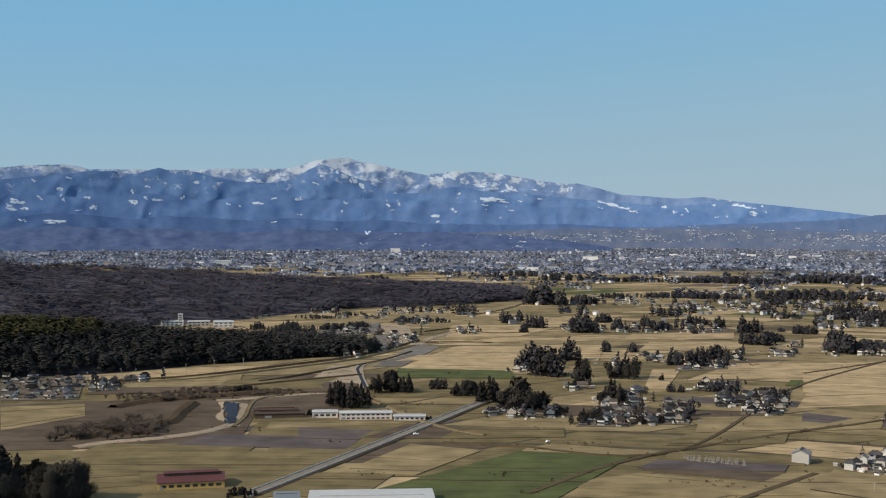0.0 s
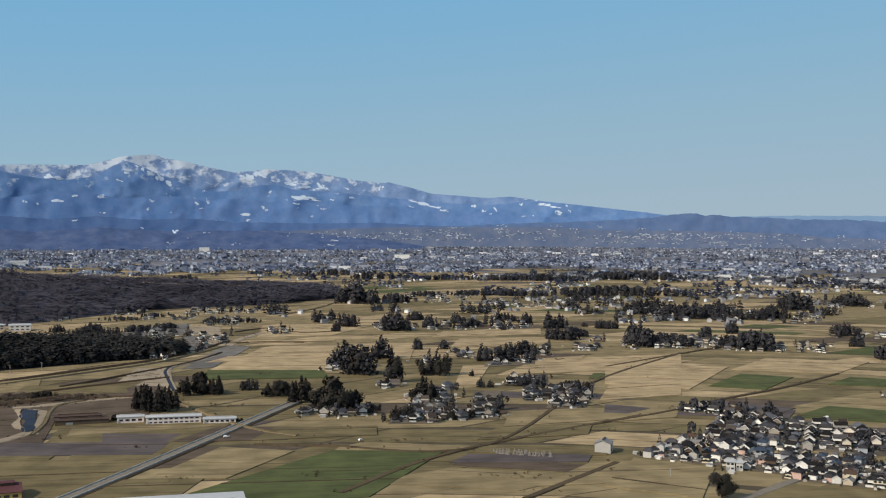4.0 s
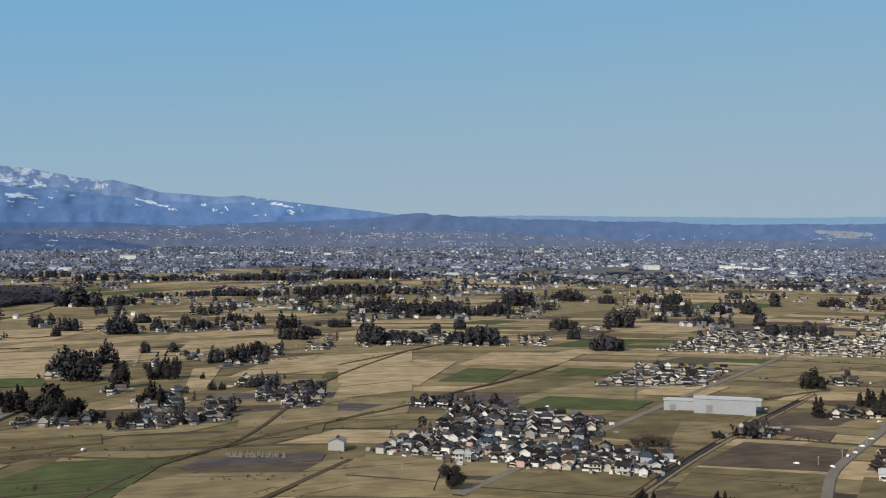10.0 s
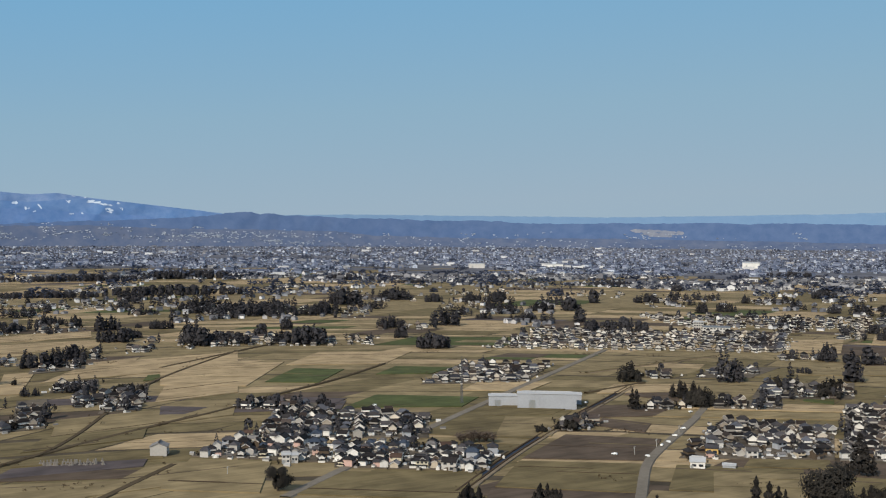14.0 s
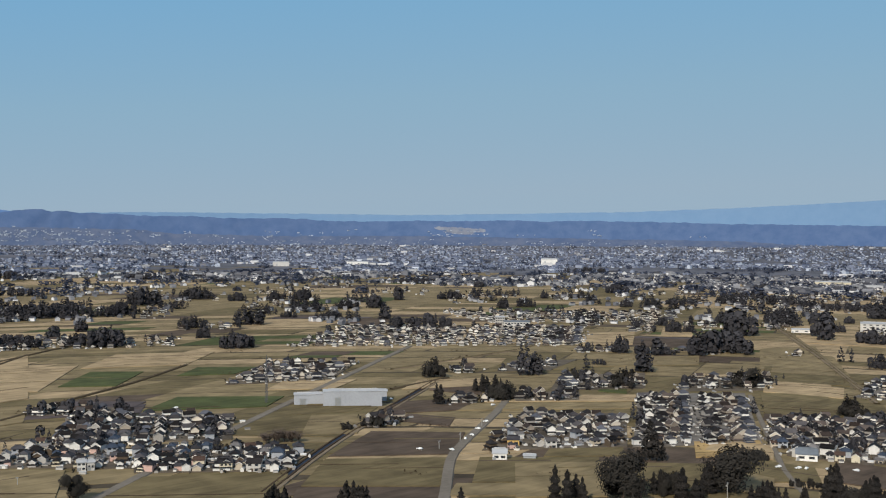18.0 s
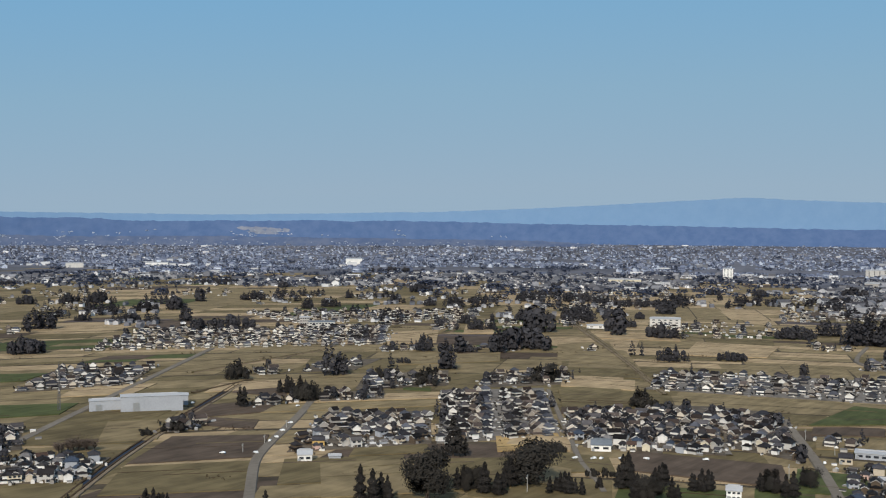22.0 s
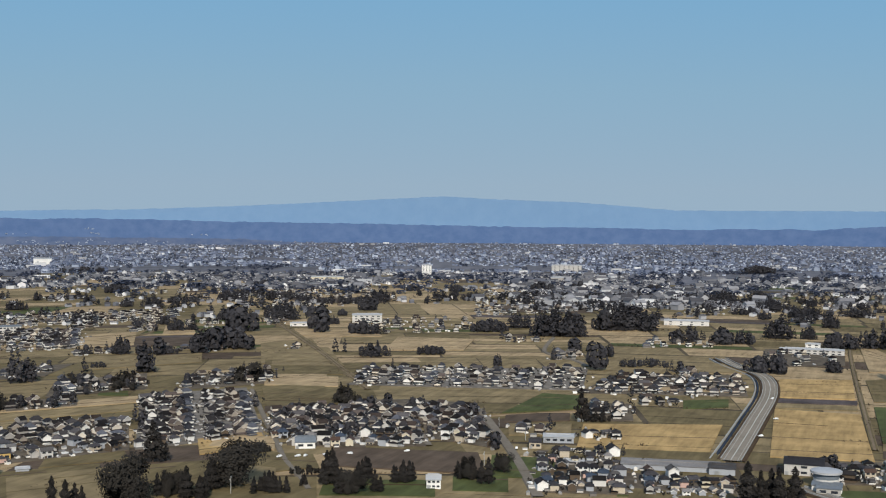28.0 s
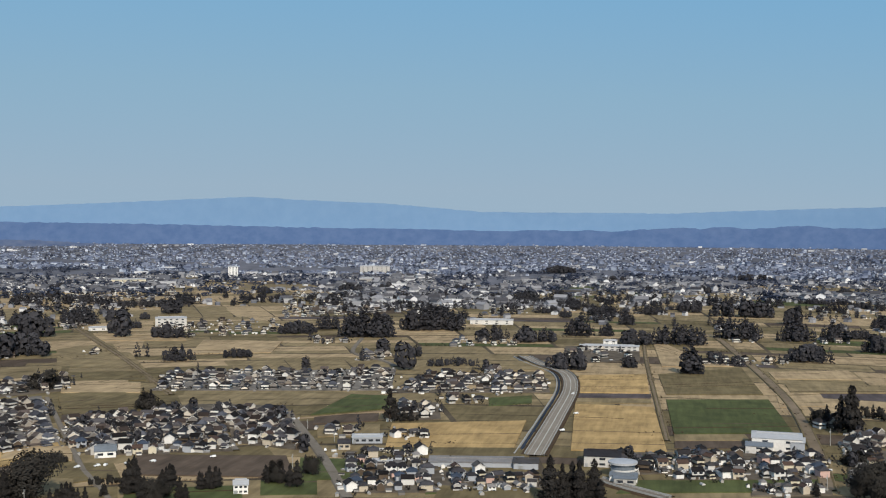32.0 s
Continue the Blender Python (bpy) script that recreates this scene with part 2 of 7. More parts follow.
for i in range(len(rings) - 1):
    for s in range(SEG):
        s2 = (s + 1) % SEG
        if i == 0:
            gf.append((0, 1 + s2, 1 + s))
        else:
            a, b = 1 + (i - 1) * SEG, 1 + i * SEG
            gf.append((a + s, a + s2, b + s2, b + s))
TOWN_EDGE = [(-30, 4700), (-16, 4100), (-8, 3500), (5, 3250), (20, 3100), (40, 2900), (60, 2550), (75, 2100), (90, 2150), (110, 2400)]


def town_edge(deg):
    """How far out the town begins, by bearing."""
    return float(np.interp(deg, [p[0] for p in TOWN_EDGE], [p[1] for p in TOWN_EDGE]))


def bearing(x, y):
    return math.degrees(math.atan2(x, y))


gs = []
for f in gf:
    cx, cy = sum(gv[i][0] for i in f) / len(f), sum(gv[i][1] for i in f) / len(f)
    edge = town_edge(bearing(cx, cy))
    far = math.hypot(*warp(*polar(bearing(cx, cy), edge + 250))[:2])
    gs.append(1 if math.hypot(cx, cy) > far else 0)
ground = tagged(mesh_object("ground", gv, gf, [M["ground"], M["townland"]], None, gs), "dry winter grassland plain reaching to the hills", "ground", kind="structure")

# ---- distant hills ----


def profile(points, deg):
    return float(np.interp(deg, [p[0] for p in points], [p[1] for p in points]))


def level(r):
    """Height of the ground at a distance r."""
    return 0.0 if r <= FLAT else EYE * (1 - r / (FLAT - REACH * math.log(max(1 - (r - FLAT) / REACH, 1e-6))))


def range_of_hills(name, label, points, r0, r1, material, rough, crest=2.0, step=0.1, rows=16, seed=1.0):
    """A ridge seen over the plain: from its foot at r0 it climbs to the crest at r1, then falls off behind."""
    d0, d1 = points[0][0], points[-1][0]
    base = level(min(r0, 4600)) - 4
    n = int((d1 - d0) / step) + 1
    vs, fs = [], []
    for i in range(n):
        deg = d0 + i * step
        top = EYE + profile(points, deg) * r1 / 4700
        for j in range(rows + 2):
            f = min(j / rows, 1.0)
            r = r0 + (r1 - r0) * f
            x, y = polar(deg, r)
            v = f * (top - base) / 82
            fold = 0.0
            for k, a in ((0.4, 1.0), (0.9, 0.7), (2.0, 0.24), (4.5, 0.05)):
                fold += a * (1 - 1.6 * abs(noise.noise(Vector((deg * k + 1.3 * noise.noise(Vector((deg * 0.5, v * 0.6, k))) + seed, v * k * 0.9, seed * 1.7 + k)))))
            r -= rough * (fold - 1.3) * min(1, 4 * f) * min(1, 2.5 * (1 - f) + 0.25)
            x, y = polar(deg, r)
            z = base + (top - base) * f
            if f == 1.0:
                z = top + crest * noise.fractal(Vector((deg * (1.5 if rough > 10 else 2.0), 0.3, 9.0)), 0.5, 2.2, 5)
            if j > rows:
                x, y, z = *polar(deg, r1 + 60), base - 40
            vs.append((x, y, z))
    w = rows + 2
    for i in range(n - 1):
        for j in range(w - 1):
            fs.append((i * w + j, (i + 1) * w + j, (i + 1) * w + j + 1, i * w + j + 1))
    back = len(vs)  # the far side has its own edge at the crest
    vs += [vs[i * w + rows] for i in range(n)]
    fs = [f if f[2] % w != rows + 1 else (back + f[0] // w, back + f[1] // w, f[2], f[3]) for f in fs]
    ob = tagged(mesh_object(name, vs, fs, material), label, "hills", kind="structure")
    for p in ob.data.polygons:
        p.use_smooth = True
    return ob


def hill_material(name, low, high, snow_from=None, snow_full=None, relief=1.0):
    m = bpy.data.materials.new(name)
    m.use_nodes = True
    nt, L = m.node_tree, m.node_tree.links
    b = nt.nodes["Principled BSDF"]
    b.inputs["Roughness"].default_value, b.inputs["Specular IOR Level"].default_value = 1.0, 0.0
    geo = nt.nodes.new("ShaderNodeNewGeometry")
    sep = nt.nodes.new("ShaderNodeSeparateXYZ")
    L.new(geo.outputs["Position"], sep.inputs[0])
    n1 = nt.nodes.new("ShaderNodeTexNoise")
    n1.inputs["Scale"].default_value, n1.inputs["Detail"].default_value, n1.inputs["Roughness"].default_value = 0.02, 8, 0.68
    L.new(geo.outputs["Position"], n1.inputs["Vector"])
    mixc = nt.nodes.new("ShaderNodeMix")
    mixc.data_type = "RGBA"
    mixc.inputs[6].default_value, mixc.inputs[7].default_value = (*low, 1), (*high, 1)
    rng = nt.nodes.new("ShaderNodeMapRange")
    rng.inputs["From Min"].default_value, rng.inputs["From Max"].default_value = 0.38, 0.62
    L.new(n1.outputs[0], rng.inputs[0]), L.new(rng.outputs[0], mixc.inputs[0])
    ridges = nt.nodes.new("ShaderNodeTexNoise")  # gullies and side ridges down the slopes
    ridges.noise_type = "RIDGED_MULTIFRACTAL"
    ridges.inputs["Scale"].default_value, ridges.inputs["Detail"].default_value, ridges.inputs["Roughness"].default_value = 0.0075, 6, 0.55
    lean = nt.nodes.new("ShaderNodeMapping")
    lean.inputs["Rotation"].default_value, lean.inputs["Scale"].default_value = (0, radians(28), 0), (1.0, 1.0, 0.75)
    L.new(geo.outputs["Position"], lean.inputs[0]), L.new(lean.outputs[0], ridges.inputs["Vector"])
    bump = nt.nodes.new("ShaderNodeBump")
    bump.inputs["Strength"].default_value, bump.inputs["Distance"].default_value = relief, 24.0
    L.new(ridges.outputs[0], bump.inputs["Height"]), L.new(bump.outputs[0], b.inputs["Normal"])
    out = mixc.outputs[2]
    if snow_from is not None:
        n2 = nt.nodes.new("ShaderNodeTexNoise")
        n2.inputs["Scale"].default_value, n2.inputs["Detail"].default_value, n2.inputs["Roughness"].default_value = 0.017, 8, 0.7
        mp = nt.nodes.new("ShaderNodeMapping")
        mp.inputs["Scale"].default_value = (1, 1, 1.3)
        L.new(geo.outputs["Position"], mp.inputs[0]), L.new(mp.outputs[0], n2.inputs["Vector"])
        h = nt.nodes.new("ShaderNodeMapRange")
        h.inputs["From Min"].default_value, h.inputs["From Max"].default_value = snow_from, snow_full
        h.inputs["To Min"].default_value, h.inputs["To Max"].default_value = 0.71, 0.47
        L.new(sep.outputs[2], h.inputs[0])
        sub = nt.nodes.new("ShaderNodeMath")
        sub.operation = "SUBTRACT"
        L.new(n2.outputs[0], sub.inputs[0]), L.new(h.outputs[0], sub.inputs[1])
        sm = nt.nodes.new("ShaderNodeMapRange")
        sm.inputs["From Min"].default_value, sm.inputs["From Max"].default_value = -0.03, 0.07
        L.new(sub.outputs[0], sm.inputs[0])
        mx = nt.nodes.new("ShaderNodeMix")
        mx.data_type = "RGBA"
        L.new(sm.outputs[0], mx.inputs[0]), L.new(out, mx.inputs[6])
        # snow is toned blue-grey
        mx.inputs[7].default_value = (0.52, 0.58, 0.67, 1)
        out = mx.outputs[2]
    L.new(out, b.inputs["Base Color"])
    return m


# air haze is painted into these colours: woods, slopes and bare earth are tinted blue
HM = dict(shoulder=hill_material("hazed_shoulder_forest", (0.088, 0.176, 0.37), (0.127, 0.214, 0.412)), mountain=hill_material("hazed_mountain_forest", (0.125, 0.21, 0.385), (0.19, 0.275, 0.45), 235, 385), spur=hill_material("hazed_spur_forest", (0.092, 0.184, 0.375), (0.138, 0.232, 0.425), 190, 500),
          hill=hill_material("haze_blue_hills", (0.073, 0.122, 0.24), (0.096, 0.146, 0.266), None, None, 0.4),
          far=hill_material("haze_pale_range", (0.155, 0.258, 0.405), (0.168, 0.272, 0.418), None, None, 0.1),
          cut=hill_material("hazed_bare_earth", (0.16, 0.185, 0.25), (0.24, 0.255, 0.3)), apron=hill_material("hazed_apron_forest", (0.062, 0.118, 0.26), (0.085, 0.145, 0.292)), snow=hill_material("blue_grey_snow", (0.43, 0.52, 0.66), (0.58, 0.66, 0.76)),
          rise=hill_material("hazed_slope_ground", (0.08, 0.112, 0.195), (0.122, 0.146, 0.215), None, None, 0.3),
          foot=hill_material("hazed_foothill_forest", (0.052, 0.085, 0.184), (0.085, 0.118, 0.218)))
back_range = range_of_hills("mountains", "snow-streaked haze-blue forested mountain range on the horizon",
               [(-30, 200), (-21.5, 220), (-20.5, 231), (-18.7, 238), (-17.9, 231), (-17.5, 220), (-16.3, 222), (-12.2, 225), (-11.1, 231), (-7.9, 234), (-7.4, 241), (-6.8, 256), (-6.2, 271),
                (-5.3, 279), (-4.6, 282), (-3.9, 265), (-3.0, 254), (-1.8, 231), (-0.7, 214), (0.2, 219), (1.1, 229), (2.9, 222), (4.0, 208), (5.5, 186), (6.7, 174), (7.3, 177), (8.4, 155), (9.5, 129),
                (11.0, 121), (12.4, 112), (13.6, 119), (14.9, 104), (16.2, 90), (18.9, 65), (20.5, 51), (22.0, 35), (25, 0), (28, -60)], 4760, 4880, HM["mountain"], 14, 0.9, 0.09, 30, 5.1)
spurs = range_of_hills("mountain_spurs", "haze-blue forested mountain spurs with scattered snow patches",
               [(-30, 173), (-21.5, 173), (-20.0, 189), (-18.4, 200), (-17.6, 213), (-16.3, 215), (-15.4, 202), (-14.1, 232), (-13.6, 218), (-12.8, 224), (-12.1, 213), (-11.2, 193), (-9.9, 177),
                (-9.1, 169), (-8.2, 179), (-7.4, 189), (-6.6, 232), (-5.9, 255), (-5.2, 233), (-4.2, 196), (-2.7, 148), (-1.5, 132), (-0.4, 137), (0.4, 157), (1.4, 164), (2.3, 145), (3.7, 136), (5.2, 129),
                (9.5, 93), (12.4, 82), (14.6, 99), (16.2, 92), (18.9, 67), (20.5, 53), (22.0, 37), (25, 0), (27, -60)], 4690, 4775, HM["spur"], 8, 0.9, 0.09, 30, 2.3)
shoulders = range_of_hills("mountain_shoulders", "lower haze-blue wooded shoulders of the mountain range",
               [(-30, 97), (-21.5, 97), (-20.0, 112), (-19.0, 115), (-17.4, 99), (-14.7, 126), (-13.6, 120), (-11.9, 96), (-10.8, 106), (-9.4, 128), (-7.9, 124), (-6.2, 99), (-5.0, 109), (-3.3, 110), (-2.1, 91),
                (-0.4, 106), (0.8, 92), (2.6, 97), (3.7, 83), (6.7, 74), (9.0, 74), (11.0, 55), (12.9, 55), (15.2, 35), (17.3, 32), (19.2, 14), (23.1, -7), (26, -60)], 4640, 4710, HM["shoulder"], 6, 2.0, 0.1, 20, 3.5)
aprons = range_of_hills("mountain_aprons", "dark haze-blue wooded foot of the mountain range",
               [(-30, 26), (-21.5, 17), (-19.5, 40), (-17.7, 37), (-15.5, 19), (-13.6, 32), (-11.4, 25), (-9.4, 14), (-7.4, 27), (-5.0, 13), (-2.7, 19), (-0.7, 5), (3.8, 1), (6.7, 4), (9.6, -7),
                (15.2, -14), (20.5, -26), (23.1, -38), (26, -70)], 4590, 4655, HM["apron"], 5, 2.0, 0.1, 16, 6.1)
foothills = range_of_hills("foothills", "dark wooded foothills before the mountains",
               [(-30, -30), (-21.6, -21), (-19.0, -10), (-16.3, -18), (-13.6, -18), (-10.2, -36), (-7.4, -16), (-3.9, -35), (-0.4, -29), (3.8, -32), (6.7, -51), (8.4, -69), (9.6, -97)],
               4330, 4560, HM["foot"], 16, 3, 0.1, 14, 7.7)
hills = range_of_hills("hills", "low haze-blue wooded hills behind the town",
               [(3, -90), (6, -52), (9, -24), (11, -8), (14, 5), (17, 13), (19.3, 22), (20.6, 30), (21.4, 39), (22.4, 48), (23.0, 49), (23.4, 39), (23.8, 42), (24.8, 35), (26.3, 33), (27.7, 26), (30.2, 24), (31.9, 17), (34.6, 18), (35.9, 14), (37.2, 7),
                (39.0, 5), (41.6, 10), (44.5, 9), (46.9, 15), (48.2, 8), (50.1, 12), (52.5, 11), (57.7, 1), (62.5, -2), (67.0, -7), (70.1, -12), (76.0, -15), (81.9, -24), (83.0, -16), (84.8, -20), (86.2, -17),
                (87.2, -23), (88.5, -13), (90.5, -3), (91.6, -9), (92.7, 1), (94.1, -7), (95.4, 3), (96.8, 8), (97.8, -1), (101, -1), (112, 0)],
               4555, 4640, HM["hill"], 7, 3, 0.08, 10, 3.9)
range_of_hills("far_range", "pale haze-blue mountain range beyond the hills",
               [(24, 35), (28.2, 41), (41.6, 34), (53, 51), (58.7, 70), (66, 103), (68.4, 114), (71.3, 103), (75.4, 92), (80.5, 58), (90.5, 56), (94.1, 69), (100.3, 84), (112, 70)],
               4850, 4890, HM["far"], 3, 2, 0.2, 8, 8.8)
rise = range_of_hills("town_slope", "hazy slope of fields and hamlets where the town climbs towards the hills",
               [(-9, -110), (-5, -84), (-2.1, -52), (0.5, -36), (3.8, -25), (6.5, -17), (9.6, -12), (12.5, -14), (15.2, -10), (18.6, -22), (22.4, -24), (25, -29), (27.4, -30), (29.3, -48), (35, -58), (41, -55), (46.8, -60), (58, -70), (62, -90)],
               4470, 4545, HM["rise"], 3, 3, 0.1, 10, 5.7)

# ---- snow fields on the slopes ----
SLOPES = [BVHTree.FromPolygons([v.co for v in ob.data.vertices], [tuple(f.vertices) for f in ob.data.polygons]) for ob in (back_range, spurs, shoulders, aprons, foothills)]
SNOW_RND = random.Random(41)


def on_slope(deg, slope, trees=SLOPES):
    """The first mountain slope met from the hovering place along a bearing and a gradient."""
    way = Vector((math.sin(radians(deg)), math.cos(radians(deg)), slope)).normalized()
    hits = [h for h in (t.ray_cast(Vector((0, 0, EYE)), way) for t in trees) if h[0] is not None]
    if not hits:
        return None
    h = min(hits, key=lambda q: q[3])
    return h[0] - way * 0.7


def snow_patch(deg, slope, wide, high, trees=SLOPES, bare=False):
    """A ragged snow field, wide in degrees and high in gradient, lying in pieces over the slope."""
    rnd = SNOW_RND
    bm = bmesh.new()
    tilt = rnd.uniform(-0.9, 0.2)
    for _ in range(4 + int(wide * 9)):
        cu, cv = rnd.uniform(-0.42, 0.42), rnd.uniform(-0.36, 0.36)
        ku, kv = rnd.uniform(0.12, 0.4) * (1 - abs(cu)), rnd.uniform(0.1, 0.34)
        rim = []
        for q in range(9):
            a = 2 * math.pi * q / 9
            rr = rnd.uniform(0.5, 1.2)
            u, v = cu + ku * rr * math.cos(a), cv + kv * rr * math.sin(a)
            rim.append(on_slope(deg + u * wide, slope + (v + tilt * u) * high, trees))
        if None not in rim and max((a - b).length for a in rim for b in rim) < 90:
            bm.faces.new([bm.verts.new(q) for q in rim])
    bmesh.ops.triangulate(bm, faces=bm.faces[:])
    name = "bare_cut" if bare else "snow_field"
    me = bpy.data.meshes.new(name)
    bm.to_mesh(me)
    bm.free()
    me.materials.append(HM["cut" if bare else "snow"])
    tagged(new(name, me), "bare beige quarry cut in the wooded hillside" if bare else "ragged white snow field on the mountain slope", name.replace("_", " "), kind="structure")


# SNOW begin
snow_patch(-20.78, 0.0184, 0.65, 0.0041)
snow_patch(-21.04, 0.0122, 0.47, 0.0026)
snow_patch(-20.48, 0.0128, 0.41, 0.0026)
snow_patch(-20.53, 0.0027, 0.41, 0.0021)
snow_patch(-19.11, 0.0014, 1.06, 0.0031)
snow_patch(-17.26, 0.0147, 0.35, 0.0051)
snow_patch(-17.92, 0.0112, 0.41, 0.0015)
snow_patch(-15.37, 0.0184, 0.47, 0.0051)
snow_patch(-14.74, 0.0224, 0.24, 0.0031)
snow_patch(-14.19, 0.0210, 0.59, 0.0031)
snow_patch(-12.95, 0.0227, 0.24, 0.0041)
snow_patch(-12.19, 0.0368, 0.53, 0.0026)
snow_patch(-9.31, 0.0389, 0.88, 0.0041)
snow_patch(-10.65, 0.0180, 0.24, 0.0026)
snow_patch(-9.23, 0.0187, 0.59, 0.0026)
snow_patch(-10.08, 0.0161, 0.15, 0.0036)
snow_patch(-8.37, 0.0233, 0.29, 0.0026)
snow_patch(-7.13, 0.0230, 0.47, 0.0031)
snow_patch(-6.21, 0.0368, 0.35, 0.0021)
snow_patch(-7.07, 0.0083, 0.29, 0.0021)
snow_patch(-8.37, 0.0021, 0.29, 0.0015)
snow_patch(-4.90, 0.0115, 0.12, 0.0041)
snow_patch(-5.19, -0.0043, 0.18, 0.0021)
snow_patch(-1.95, 0.0199, 0.18, 0.0036)
snow_patch(-2.12, 0.0286, 0.24, 0.0015)
snow_patch(-0.07, 0.0082, 0.59, 0.0031)
snow_patch(0.08, 0.0026, 0.24, 0.0021)
snow_patch(-3.58, -0.0073, 0.29, 0.0031)
snow_patch(-0.01, 0.0410, 0.76, 0.0056)
snow_patch(0.66, 0.0441, 0.76, 0.0062)
snow_patch(1.45, 0.0380, 0.53, 0.0021)
snow_patch(2.13, 0.0355, 0.71, 0.0026)
snow_patch(2.86, 0.0330, 0.76, 0.0026)
snow_patch(3.54, 0.0309, 0.41, 0.0021)
snow_patch(2.95, 0.0232, 1.35, 0.0046)
snow_patch(3.89, 0.0335, 0.65, 0.0051)
snow_patch(5.06, 0.0320, 0.29, 0.0021)
snow_patch(6.89, 0.0320, 0.29, 0.0036)
snow_patch(2.49, 0.0181, 0.41, 0.0021)
snow_patch(3.89, 0.0130, 0.29, 0.0015)
snow_patch(0.81, 0.0144, 0.29, 0.0026)
snow_patch(1.05, 0.0114, 0.24, 0.0021)
snow_patch(8.54, 0.0208, 0.47, 0.0026)
snow_patch(9.11, 0.0183, 0.71, 0.0031)
snow_patch(9.69, 0.0158, 0.59, 0.0021)
snow_patch(10.12, 0.0127, 0.41, 0.0031)
snow_patch(11.68, 0.0168, 0.24, 0.0051)
snow_patch(12.24, 0.0123, 0.29, 0.0031)
snow_patch(12.80, 0.0138, 0.18, 0.0031)
snow_patch(12.55, 0.0098, 0.18, 0.0015)
snow_patch(14.27, 0.0237, 0.41, 0.0026)
snow_patch(14.14, 0.0183, 0.29, 0.0026)
snow_patch(15.35, 0.0182, 0.65, 0.0026)
snow_patch(15.84, 0.0158, 0.65, 0.0021)
snow_patch(16.06, 0.0108, 0.41, 0.0041)
snow_patch(16.52, 0.0172, 0.18, 0.0021)
snow_patch(16.66, 0.0123, 0.18, 0.0021)
snow_patch(-5.34, 0.0497, 0.47, 0.0051)
snow_patch(-4.99, 0.0446, 0.41, 0.0062)
snow_patch(-4.32, 0.0406, 0.41, 0.0062)
snow_patch(-4.93, 0.0517, 0.29, 0.0051)
snow_patch(-3.88, 0.0345, 0.41, 0.0051)
snow_patch(-5.92, 0.0435, 0.29, 0.0026)
snow_patch(-18.44, 0.0392, 0.41, 0.0026)
snow_patch(-20.01, 0.0363, 0.29, 0.0026)
snow_patch(-18.84, 0.0294, 0.35, 0.0026)
snow_patch(-15.37, 0.0277, 0.24, 0.0041)
snow_patch(-14.69, 0.0328, 0.29, 0.0041)
snow_patch(-17.52, 0.0224, 0.35, 0.0021)
snow_patch(-18.71, 0.0222, 0.24, 0.0051)
snow_patch(-19.75, 0.0220, 0.29, 0.0026)
# SNOW end
for _ in range(26):  # small flecks of snow in clearings
    d = SNOW_RND.uniform(-22, 4) if SNOW_RND.random() < 0.75 else SNOW_RND.uniform(4, 18)
    snow_patch(d, float(np.interp(d, [-22, 0, 18], [0.022, 0.018, 0.006])) + SNOW_RND.gauss(0, 0.008), SNOW_RND.uniform(0.06, 0.3), SNOW_RND.uniform(0.001, 0.0028))

# ---- fields ----
WEEDS = []  # places along ditches, tracks and field edges where dry weeds and bushes stand
FIELD_Z = [0.02]


def quad_slab(name, pts, z, material, h=0.25):
    """A low slab over four corners of the plan."""
    top = [(x, y, z + h) for x, y in pts]
    bot = [(x, y, -0.3) for x, y in pts]
    return mesh_object(name, top + bot, [(0, 1, 2, 3), (0, 4, 5, 1), (1, 5, 6, 2), (2, 6, 7, 3), (3, 7, 4, 0)], material)


FIELD_LABEL = dict(gravel="pale sandy gravel bank of the river", river="grey stony river bed with little water", straw="dull straw-coloured stubble of a rice field", tan="tan stubble of a harvested rice field", gold="golden stubble of a harvested rice field", olive="olive-brown stubble rice field", brown="dark ploughed bare soil field",
                   green="green winter crop field", wet="wet purplish bare paddy field")


BUND_RND = random.Random(17)


def field(kind, *pts):
    """A field over four corners, near side first, with low earth bunds across it."""
    FIELD_Z[0] += 0.003
    top = tagged(quad_slab("field", pts, 0.3 + FIELD_Z[0], M[kind]), FIELD_LABEL[kind], "field", "fields of the plain")
    a, b, c, d = (Vector(q) for q in pts)
    deep = ((d - a).length + (c - b).length) / 2
    for _ in range(min(3, int(deep / 35))):
        v = BUND_RND.uniform(0.1, 0.9)
        w = BUND_RND.uniform(0.35, 0.9) / deep
        u0, u1 = BUND_RND.choice(((0, 1), (0, 1), (0, 0.6), (0.35, 1)))
        rim = [(a.lerp(b, u)).lerp(d.lerp(c, u), k) for u, k in ((u0, v - w), (u1, v - w), (u1, v + w), (u0, v + w))]
        ob = quad_slab("bund", [tuple(q) for q in rim], 0.3 + FIELD_Z[0] + BUND_RND.uniform(0.05, 0.2), M[BUND_RND.choice(("brush", "olive", "brown"))])
        ob.parent = top
    return top


QUILT = ("tan", "straw", "olive", "brown", "green", "wet")


